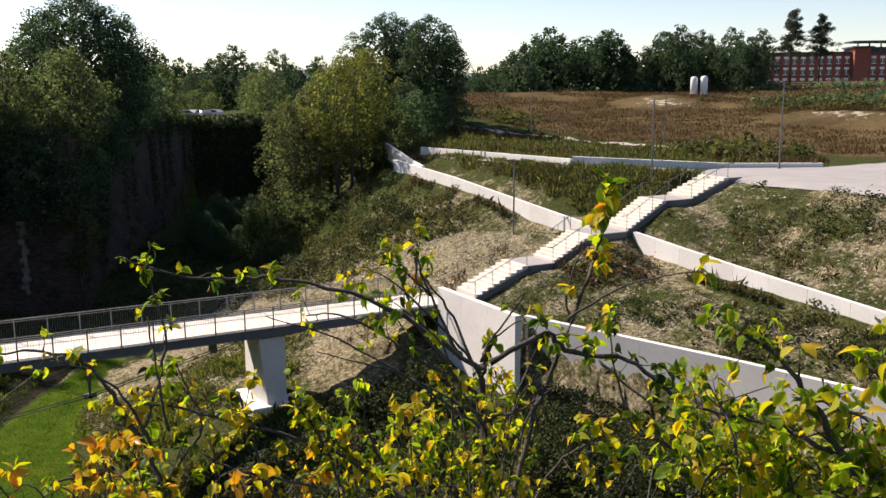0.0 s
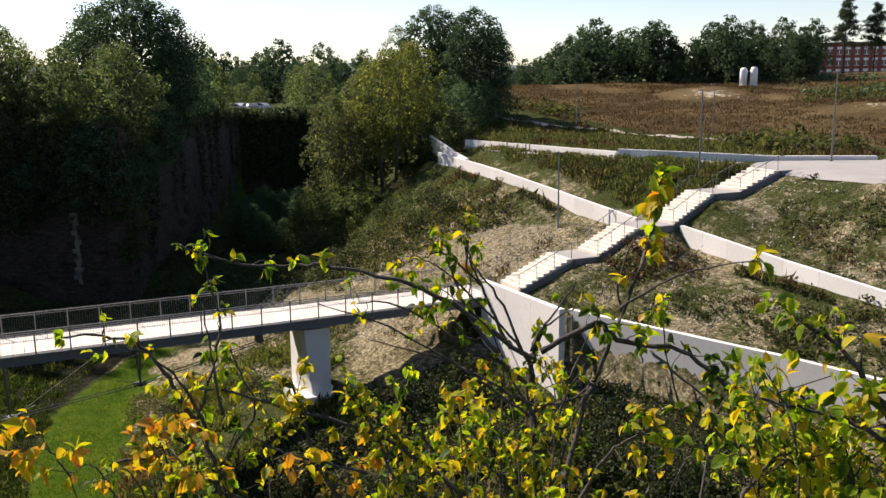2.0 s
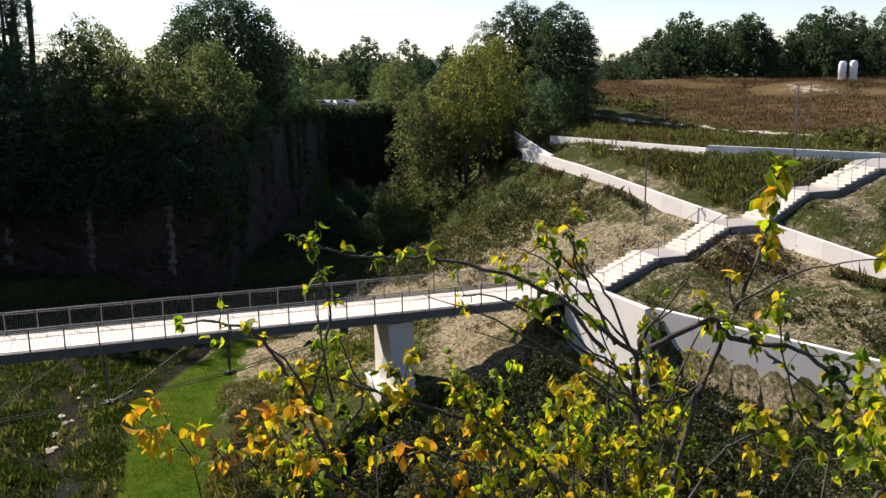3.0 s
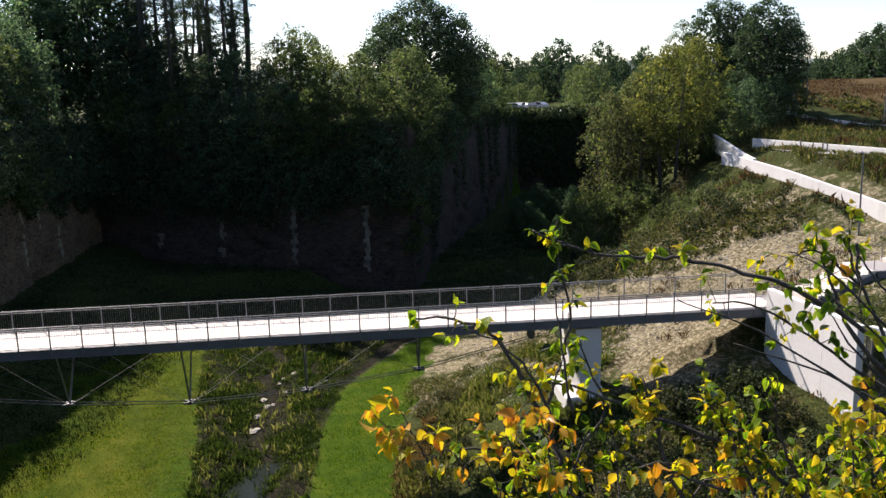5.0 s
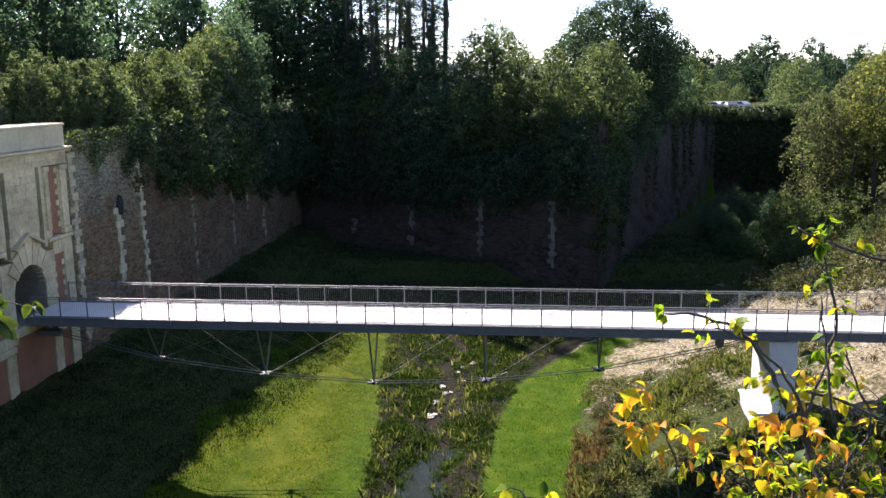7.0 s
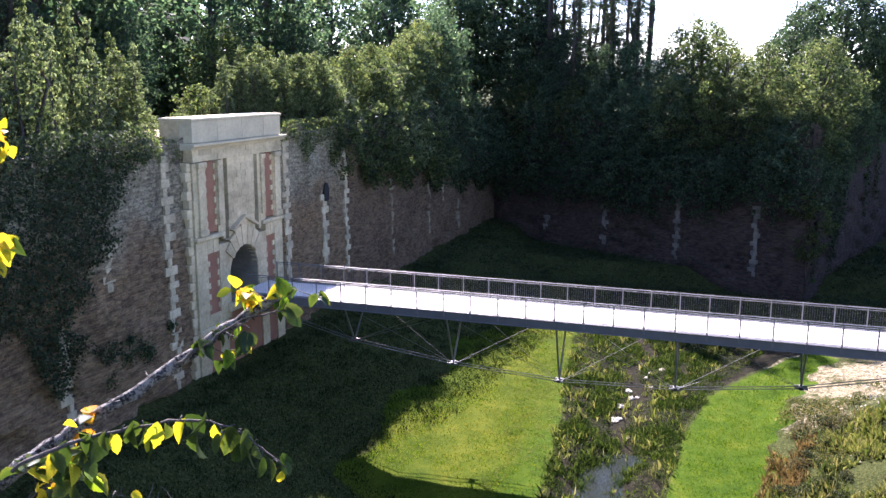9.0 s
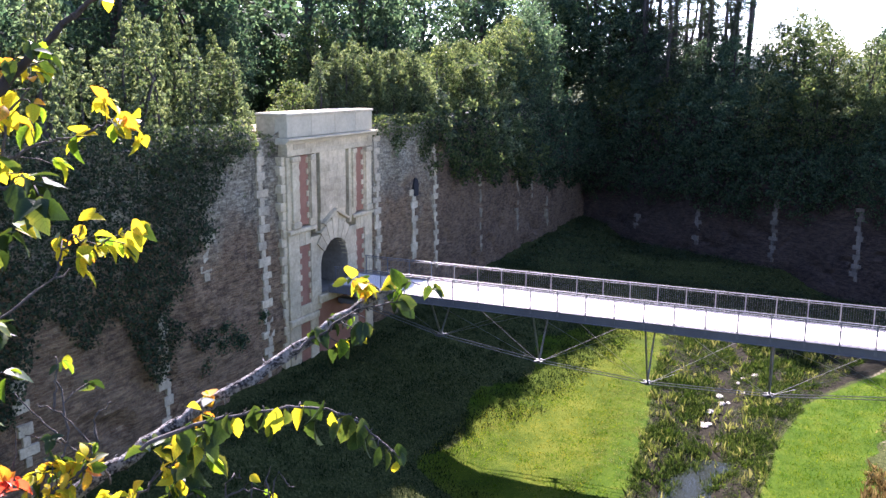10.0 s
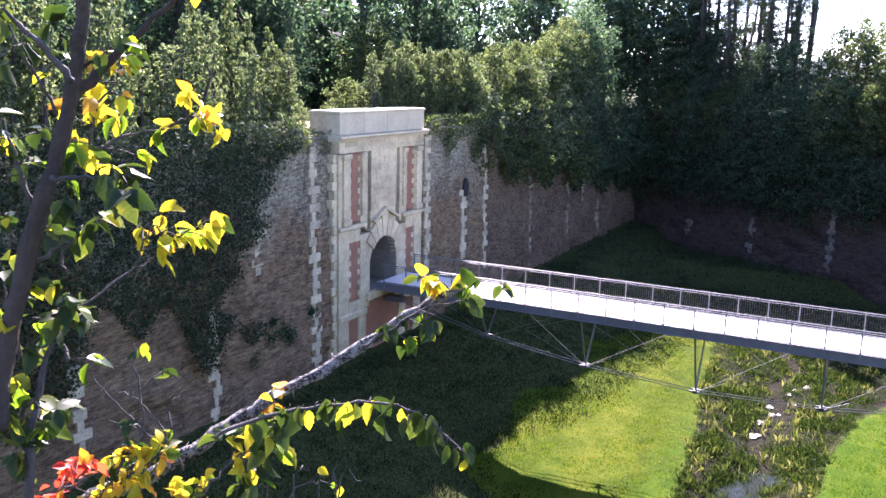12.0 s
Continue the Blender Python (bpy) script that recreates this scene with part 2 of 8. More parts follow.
LEAF_DARK = leaf_mat("dark_foliage", [(0.25, (0.025, 0.049, 0.032)), (0.55, (0.049, 0.08, 0.049)), (0.80, (0.089, 0.123, 0.072))], 0.55, glow=(0.9, 1.0, 0.66), gain=2.3)
LEAF_MID = leaf_mat("green_foliage", [(0.25, (0.032, 0.053, 0.024)), (0.55, (0.064, 0.088, 0.038)), (0.80, (0.124, 0.139, 0.06))], 0.55, gain=2.0)
LEAF_LIGHT = leaf_mat("yellowing_foliage", [(0.25, (0.039, 0.061, 0.028)), (0.55, (0.083, 0.109, 0.048)), (0.80, (0.161, 0.176, 0.083))], 0.5, glow=(0.92, 1.0, 0.58))
BRAMBLE = leaf_mat("bramble_leaves", [(0.25, (0.015, 0.026, 0.011)), (0.55, (0.034, 0.048, 0.018)), (0.80, (0.083, 0.094, 0.034))], 0.22, gain=1.4)
LEAF_DEEP = leaf_mat("deep_green_foliage", [(0.25, (0.018, 0.036, 0.022)), (0.55, (0.038, 0.062, 0.036)), (0.80, (0.075, 0.105, 0.055))], 0.42, glow=(0.9, 1.0, 0.66), gain=1.7)
LEAF_RUST = leaf_mat("browning_foliage", [(0.25, (0.038, 0.045, 0.022)), (0.55, (0.079, 0.081, 0.041)), (0.80, (0.143, 0.128, 0.068))], 0.45, glow=(1.0, 0.95, 0.6), gain=1.5)
IVY = leaf_mat("dark_ivy", [(0.25, (0.016, 0.028, 0.014)), (0.55, (0.032, 0.050, 0.023)), (0.80, (0.058, 0.082, 0.036))], 0.3, gain=1.5)
LEAF_GREY = leaf_mat("grey_green_foliage", [(0.25, (0.066, 0.096, 0.054)), (0.55, (0.120, 0.155, 0.086)), (0.80, (0.205, 0.23, 0.135))], 0.5, gain=1.7)
LEAF_BLUE = leaf_mat("conifer_needles", [(0.25, (0.022, 0.035, 0.026)), (0.6, (0.039, 0.054, 0.035)), (0.85, (0.064, 0.079, 0.045))], 0.35)
WEED = leaf_mat("weeds", [(0.25, (0.026, 0.038, 0.012)), (0.5, (0.056, 0.068, 0.022)), (0.72, (0.12, 0.112, 0.045)), (0.85, (0.195, 0.165, 0.083))], 0.4, 0.8)
WEED_GREEN = leaf_mat("dull_green_weeds", [(0.2, (0.024, 0.032, 0.011)), (0.5, (0.057, 0.066, 0.024)), (0.72, (0.098, 0.098, 0.041)), (0.88, (0.15, 0.128, 0.068))], 0.38, 0.8, gain=1.6)
WEED_PALE = leaf_mat("pale_grass", [(0.25, (0.053, 0.071, 0.015)), (0.55, (0.112, 0.124, 0.038)), (0.82, (0.203, 0.188, 0.083))], 0.35, 0.8)
BROWN = leaf_mat("dry_meadow_stalks", [(0.25, (0.038, 0.026, 0.013)), (0.55, (0.079, 0.053, 0.026)), (0.82, (0.15, 0.109, 0.056))], 0.35, 0.8, gain=1.3, glow=(1.0, 0.85, 0.6))
STRAW = leaf_mat("golden_meadow_grass", [(0.25, (0.075, 0.056, 0.022)), (0.55, (0.143, 0.105, 0.045)), (0.82, (0.225, 0.176, 0.086))], 0.35, 0.8, gain=1.3, glow=(1.0, 0.9, 0.6))
LAWN_BLADE = leaf_mat("lawn_blades", [(0.25, (0.024, 0.066, 0.004)), (0.55, (0.06, 0.115, 0.006)), (0.8, (0.13, 0.165, 0.014))], 0.4, 0.8, 0.03, gain=1.7, glow=(0.95, 1.0, 0.35))
LAWN_WORN = leaf_mat("worn_lawn_blades", [(0.25, (0.034, 0.06, 0.005)), (0.55, (0.086, 0.11, 0.008)), (0.8, (0.175, 0.16, 0.018))], 0.4, 0.8, 0.03, gain=1.8, glow=(1.0, 1.0, 0.35))
# dark blades that paint the gate wall's shade onto the lawn
LAWN_SHADE = leaf_mat("shade_lawn_blades", [(0.25, (0.009, 0.021, 0.006)), (0.55, (0.019, 0.036, 0.010)), (0.8, (0.036, 0.055, 0.016))], 0.2, gain=1.0)
REED_GREEN = leaf_mat("stream_plants", [(0.2, (0.010, 0.022, 0.005)), (0.5, (0.026, 0.046, 0.010)), (0.75, (0.064, 0.092, 0.022)), (0.95, (0.12, 0.135, 0.05))], 0.35, gain=1.4)
LEAF_FADED = leaf_mat("fading_foliage", [(0.25, (0.034, 0.046, 0.021)), (0.55, (0.069, 0.083, 0.038)), (0.80, (0.13, 0.132, 0.062))], 0.45, glow=(0.96, 0.97, 0.58), gain=1.6)
LEAF_GOLD = leaf_mat("sunny_yellow_green_foliage", [(0.25, (0.045, 0.062, 0.02)), (0.55, (0.1, 0.118, 0.036)), (0.80, (0.195, 0.19, 0.065))], 0.5, glow=(0.98, 1.0, 0.5), gain=1.9)
NEAR_GREEN = leaf_mat("pear_leaf_green", [(0.15, (0.031, 0.061, 0.013)), (0.40, (0.09, 0.162, 0.016)), (0.65, (0.198, 0.288, 0.023)), (0.95, (0.378, 0.388, 0.026))], 0.55, 0.5, 0.1, 0.3, glow=(1.0, 1.0, 0.24), gain=2.0)
NEAR_DARK = leaf_mat("serrated_leaf_green", [(0.15, (0.018, 0.036, 0.010)), (0.5, (0.038, 0.064, 0.015)), (0.8, (0.085, 0.108, 0.022)), (1.0, (0.23, 0.22, 0.034))], 0.4, 0.45, 0.2, 0.35, glow=(1.0, 1.0, 0.42), gain=1.5)
NEAR_YELLOW = leaf_mat("pear_leaf_yellow", [(0.12, (0.288, 0.324, 0.026)), (0.5, (0.45, 0.406, 0.026)), (0.85, (0.558, 0.388, 0.046)), (1.05, (0.406, 0.216, 0.046))], 0.55, 0.5, 0.1, 0.22, glow=(1.0, 0.92, 0.2), gain=1.5)
NEAR_ORANGE = leaf_mat("pear_leaf_orange", [(0.2, (0.522, 0.342, 0.036)), (0.6, (0.54, 0.26, 0.026)), (0.92, (0.45, 0.126, 0.026))], 0.5, 0.4, 0.3, 0.3, glow=(1.0, 0.8, 0.25), gain=1.3)
NEAR_RED = leaf_mat("shrub_leaf_red", [(0.2, (0.406, 0.036, 0.026)), (0.8, (0.558, 0.108, 0.046))], 0.4, 0.4, 0.3)
CAR_PAINT = surface("car_paint", (0.16, 0.17, 0.19), (0.34, 0.35, 0.37), 0.1, 3.0, 0.3, 0.0, each=1.2)
RUBBLE = surface("chalk_rubble", (0.27, 0.24, 0.18), (0.525, 0.488, 0.405), 0.8, 9.0, 0.95, 0.3)
NEARBARK = surface("dark_near_bark", (0.013, 0.009, 0.005), (0.062, 0.041, 0.022), 9.0, 60.0, 0.8, 0.6)
WATER, _nt, _b = node_mat("still_water")
_b.inputs["Base Color"].default_value, _b.inputs["Roughness"].default_value = (0.02, 0.025, 0.02, 1), 0.06
bump(_nt, _b, noise_tex(_nt, where(_nt), 6.0), 0.15)
GLASS, _nt, _b = node_mat("window_glass")
_b.inputs["Base Color"].default_value, _b.inputs["Roughness"].default_value = (0.05, 0.06, 0.07, 1), 0.08


# ---- mesh helpers ----
class Mesh:
    def __init__(self):
        self.v, self.f = [], []

    def add(self, verts, faces):
        n = len(self.v)
        self.v += [tuple(p) for p in verts]
        self.f += [tuple(n + i for i in q) for q in faces]
        return self

    def box(self, x0, x1, y0, y1, z0, z1, m=None, worn=0.0):
        vs = [Vector((x, y, z)) for z in (z0, z1) for y in (y0, y1) for x in (x0, x1)]
        if worn:
            vs = [p + Vector((random.uniform(-worn, worn), random.uniform(-worn, worn), random.uniform(-worn, worn))) for p in vs]
        if m:
            vs = [m @ p for p in vs]
        return self.add(vs, [(0, 2, 3, 1), (4, 5, 7, 6), (0, 1, 5, 4), (1, 3, 7, 5), (3, 2, 6, 7), (2, 0, 4, 6)])

    def block(self, x0, x1, y0, y1, z0, z1, c=0.02):
        """A box with its edges cut at 45 degrees."""
        out = []
        for x, sx in ((x0, 1), (x1, -1)):
            for y, sy in ((y0, 1), (y1, -1)):
                for z, sz in ((z0, 1), (z1, -1)):
                    out += [(x, y + sy * c, z + sz * c), (x + sx * c, y, z + sz * c), (x + sx * c, y + sy * c, z)]
        bm = bmesh.new()
        for p in out:
            bm.verts.new(p)
        bmesh.ops.convex_hull(bm, input=bm.verts)
        bmesh.ops.dissolve_limit(bm, angle_limit=0.02, verts=bm.verts, edges=bm.edges)
        bm.verts.index_update()
        self.add([p.co for p in bm.verts], [[q.index for q in f.verts] for f in bm.faces])
        bm.free()
        return self

    def tube(self, pts, radii, sides=6, cap=True):
        pts = [Vector(p) for p in pts]
        n0 = len(self.v)
        for i, p in enumerate(pts):
            d = (pts[min(i + 1, len(pts) - 1)] - pts[max(i - 1, 0)]).normalized()
            a = d.cross(Vector((0.13, 0.31, 1.0)) if abs(d.z) < 0.9 else Vector((1, 0.2, 0))).normalized()
            b = d.cross(a)
            r = radii[i] if isinstance(radii, (list, tuple)) else radii
            for k in range(sides):
                g = 2 * math.pi * k / sides
                self.v.append(tuple(p + (a * math.cos(g) + b * math.sin(g)) * r))
        for i in range(len(pts) - 1):
            for k in range(sides):
                q = n0 + i * sides
                self.f.append((q + k, q + (k + 1) % sides, q + sides + (k + 1) % sides, q + sides + k))
        if cap:
            self.f.append(tuple(n0 + k for k in reversed(range(sides))))
            self.f.append(tuple(n0 + (len(pts) - 1) * sides + k for k in range(sides)))
        return self

    def prism(self, outline, y0, y1, axis="y"):
        """Outline in (x, z), drawn out along y; axis 'x' takes (y, z) and draws along x."""
        n = len(outline)
        vs = [(a, y, b) if axis == "y" else (y, a, b) for y in (y0, y1) for a, b in outline]
        fs = [tuple(range(n)), tuple(reversed(range(n, 2 * n)))] + [(i, n + i, n + (i + 1) % n, (i + 1) % n) for i in range(n)]
        return self.add(vs, fs)

    def data(self, name, smooth=False):
        me = bpy.data.meshes.new(name)
        me.from_pydata(self.v, [], self.f)
        bm = bmesh.new()
        bm.from_mesh(me)
        if len(self.f) < 4000:
            bmesh.ops.recalc_face_normals(bm, faces=bm.faces)
        bm.to_mesh(me)
        bm.free()
        if smooth:
            me.polygons.foreach_set("use_smooth", [True] * len(me.polygons))
        return me


def part(name, mesh, material, parent=None, label="", smooth=False):
    me = mesh.data(name, smooth) if isinstance(mesh, Mesh) else mesh
    if not me.materials:
        me.materials.append(material)
    ob = new(name, me)
    ob.parent = parent
    if label:
        tagged(ob, label)
    return ob


def thing(name, label, category, at=(0, 0, 0), group="", kind=""):
    ob = new(name)
    ob.location = at
    ob.empty_display_size = 0.2
    return tagged(ob, label, category, group, kind)


def quads(name, centre, normal, size, ratio=1.0, bend=0.0, rng=None):
    """Many small leaves: one kite-shaped blade folded on its midrib at each centre."""
    rng = rng or np.random.default_rng(3)
    n = len(centre)
    normal = normal / np.maximum(np.linalg.norm(normal, axis=1, keepdims=True), 1e-6)
    h = rng.normal(size=(n, 3))
    a = np.cross(normal, h)
    a /= np.maximum(np.linalg.norm(a, axis=1, keepdims=True), 1e-6)
    b = np.cross(normal, a)
    s = (size * rng.uniform(0.6, 1.25, n))[:, None] if np.isscalar(size) else size[:, None]
    w = s * ratio * 0.5
    vs = np.stack([centre - a * s * 0.5, centre + b * w + normal * bend * s, centre + a * s * 0.5, centre - b * w + normal * bend * s], 1)
    return four_sided(name, vs)


def four_sided(name, vs):
    """One mesh of many loose four-sided blades; vs is (n, 4, 3)."""
    n = len(vs)
    vs = vs.reshape(-1, 3)
    me = bpy.data.meshes.new(name)
    me.vertices.add(4 * n)
    me.vertices.foreach_set("co", vs.astype(np.float32).ravel())
    me.loops.add(4 * n)
    me.loops.foreach_set("vertex_index", np.arange(4 * n, dtype=np.int32))
    me.polygons.add(n)
    me.polygons.foreach_set("loop_start", np.arange(0, 4 * n, 4, dtype=np.int32))
    me.update(calc_edges=True)
    return me


# ---- ground ----
def lerp(x, xs, ys):
    return np.interp(x, xs, ys)


def smooth(a, b, x):
    t = np.clip((x - a) / (b - a), 0, 1)
    return t * t * (3 - 2 * t)


GATE_X = -27.9                                   # face of the gate curtain
CORNER, SALIENT, RETURN_END = (-27.9, 57.0), (6.2, 39.6), (29.4, 101.0)
FLOOR = -7.9


def side(p, q, x, y):
    """Signed metres to the left of the line from p to q."""
    dx, dy = q[0] - p[0], q[1] - p[1]
    return (dx * (y - p[1]) - dy * (x - p[0])) / math.hypot(dx, dy)


def rampart_depth(x, y):
    """How far inside the high ground behind the old walls a place lies."""
    west = GATE_X - x
    north = np.minimum(side(CORNER, SALIENT, x, y), side(SALIENT, RETURN_END, x, y))
    cross = np.where(x > 20, y - 102.0, -50.0)
    return np.maximum(np.maximum(west, north), cross)


def wobble(x, y, s, seed):
    """Smooth uneven relief from a few waves."""
    r = np.random.default_rng(seed)
    out = 0
    for _ in range(7):
        a, w, ph = r.uniform(0, 6.28), s * r.uniform(0.5, 2.2), r.uniform(0, 6.28)
        out = out + np.sin((x * math.cos(a) + y * math.sin(a)) * w + ph) / 7
    return out


def height(x, y):
    # beyond the bridge the foot of the slope swings away to the right
    toe, brow = lerp(y, [8, 15, 50, 100], [2.5, 4.5, 25.0, 46.0]), lerp(y, [35, 60, 110], [34.6, 43.0, 60.0])
    real_x = x
    x = np.where(y > 8, np.where(x < toe, np.minimum(x, 2.5), np.where(x < brow, 2.5 + (x - toe) / (brow - toe) * 32.1, np.maximum(x + 34.6 - brow, 34.6))), x)
    # moat: a bank under the gate curtain, flat lawn, stream bed, chalk bank on the far side
    moat = lerp(x, [-28, -25, -19, -16, 2.5, 5, 12, 20, 25], [-4.0, -4.5, -7.4, FLOOR, FLOOR, -7.3, -4.7, -2.6, -1.6])
    mid = -5.6 - 0.02 * y
    moat = moat - (0.5 + 0.2 * smooth(4, -4, y)) * np.exp(-((x - mid - 0.5 * np.sin(y * 0.7)) / 1.7) ** 2) * smooth(30, 12, y)
    # hillside: ramps between retaining walls, then the terrace above
    up_n = lerp(x, [2, 6, 12, 20, 26, 34.6, 35.4, 37.6, 44, 47, 60], [FLOOR, -7.2, -4.7, -2.1, -0.2, 2.1, 2.7, 3.2, 5.6, 6.05, 6.05])
    up_n = up_n + lerp(y, [2, 32], [0, 1.1]) * smooth(20, 34, x) * smooth(44, 38, x)
    sh = lerp(y, [-31, -22.2, -17.3, -6.4], [7.8, 5.3, 3.9, 0.0])
    xw = np.where(x < 20, x, np.where(x < 24.4 + sh, 20 + (x - 20) * 4.4 / (4.4 + sh), np.where(x < 24.9 + sh, x - sh, np.where(x < 35.7, 24.9 + (x - 24.9 - sh) * 10.8 / (10.8 - sh), x))))
    xs = xw + 0.9 * smooth(-7.4, -6.8, y) * smooth(20, 23, x) * smooth(30, 26, x)
    up_s = lerp(xs, [2, 6, 12, 20, 23.0, 24.4, 24.9, 26.8, 35.7, 36.4, 38.2, 44.2, 47, 60], [FLOOR, -7.2, -4.7, -2.6, -2.4, -2.2, -0.2, -0.1, 1.55, 2.4, 2.6, 6.0, 6.05, 6.05])
    up_s = up_s + lerp(y, [-30, -1], [-1.2, 0]) * smooth(33, 36, x) * smooth(43, 39, x)
    up_s = up_s + lerp(y, [-36, -28, -18, -13, -9, -4, -1.5], [-0.2, -1.0, -1.3, -1.2, -0.95, -0.65, 0]) * smooth(12, 18, x) * smooth(24.45, 24.3, xw)
    # bed of the footpath along the low wall
    bed_x, bed_z = lerp(y, [3.5, 8, 14, 30, 34], [45.4, 43.6, 40.3, 38.4, 37.6]), lerp(y, [3.5, 8, 14, 30, 34], [6.12, 6.1, 6.0, 5.75, 5.3])
    bed = bed_z - 0.02 - 0.55 * np.maximum(np.abs(x - bed_x) - 1.0 - lerp(y, [8, 14], [1.2, 0.0]), 0)
    up_n = np.where((y > 2) & (y < 34), np.maximum(up_n, bed), up_n)
    hill = np.where(y > 0, up_n, up_s)
    flight = lerp(x, [24.6, 28.2, 30.1, 33.0, 35.8, 38.9, 41.2, 44.4], [0.1, 1.66, 1.66, 3.14, 3.2, 4.95, 4.95, 6.18]) - 0.42
    hill = hill + (flight - hill) * np.where(y > 0, smooth(2.5, 1.4, y), smooth(6.5, 1.4, -y) * smooth(36.0, 34.6, x) + smooth(8.0, 1.4, -y) * smooth(36.2, 37.2, x) + smooth(2.5, 1.4, -y) * smooth(34.6, 36, x) * smooth(37.2, 36.2, x)).clip(0, 1) * smooth(24.4, 25.2, x) * smooth(46, 44.5, x)
    hill = hill + lerp(np.hypot(x - 60, y - 20), [0, 20, 60, 100, 160, 400], [0, 0, 3.8, 7.1, 8.3, 5.0]) * smooth(48, 75, x + 0.45 * y) * smooth(-40, 10, y + 0.2 * x)
    z = np.where(x > 2, hill, moat)
    x = real_x
    z = np.where(y > 24, np.maximum(z, lerp(y, [24, 45, 100], [-20, -6.2, -5.6])), z)
    r = rampart_depth(x, y)
    top = 8.6 + 0.5 * wobble(x, y, 0.25, 4) - 1.4 * smooth(60, 110, y)
    z = z + (top - z) * smooth(0.5, 1.3, r)
    # cutting for the gate passage
    z = np.where((np.abs(y + 0.45) < 2.7) & (x > -35) & (x < GATE_X + 0.2), np.minimum(z, -1.4), z)
    mound = lambda cx, cy, rx, ry: np.exp(-((x - cx) / rx) ** 2 - ((y - cy) / ry) ** 2)
    z = z + 1.5 * mound(103, 69, 8, 12) + 1.5 * mound(100, 31, 5, 14)
    # the bank from which one looks out
    near = 10.3
    z = z + (near - z) * np.maximum(smooth(-38.5, -42.6, y) * np.where(x > -45, 1, 0), smooth(3.7, 2.9, np.hypot(x + 0.3, y + 44)))
    far = smooth(300, 900, np.hypot(x, y))
    z = z * (1 - far) + (8.0 + 30.0 * smooth(700, 2500, np.hypot(x, y)) * (1 + 0.5 * wobble(x, y, 0.003, 8))) * far
    rough = 0.25 * wobble(x, y, 1.1, 5) + 0.2 * wobble(x, y, 2.7, 6)
    flat = smooth(-19, -17, x) * smooth(3.5, 1, x)
    paved = smooth(44, 46, x) * smooth(62, 58, x) * smooth(10, 4, y) + smooth(-1.8, -1.3, y) * smooth(1.8, 1.3, y) * smooth(22, 23, x) * smooth(47, 45, x)
    by_wall = smooth(33.6, 34.6, x) * smooth(37.6, 36.6, x) * smooth(45, 40, np.abs(y))
    return z + rough * (1 - 0.8 * flat) * (1 - 0.75 * by_wall) * np.clip(1 - paved, 0, 1)


def spread(lo, hi, step, out):
    mid = list(np.arange(lo, hi + step / 2, step))
    for sgn, start in ((-1, lo), (1, hi)):
        p, s = start, step
        while abs(p) < out:
            s = s * 1.22
            p += sgn * s
            mid.append(p)
    return np.array(sorted(mid))


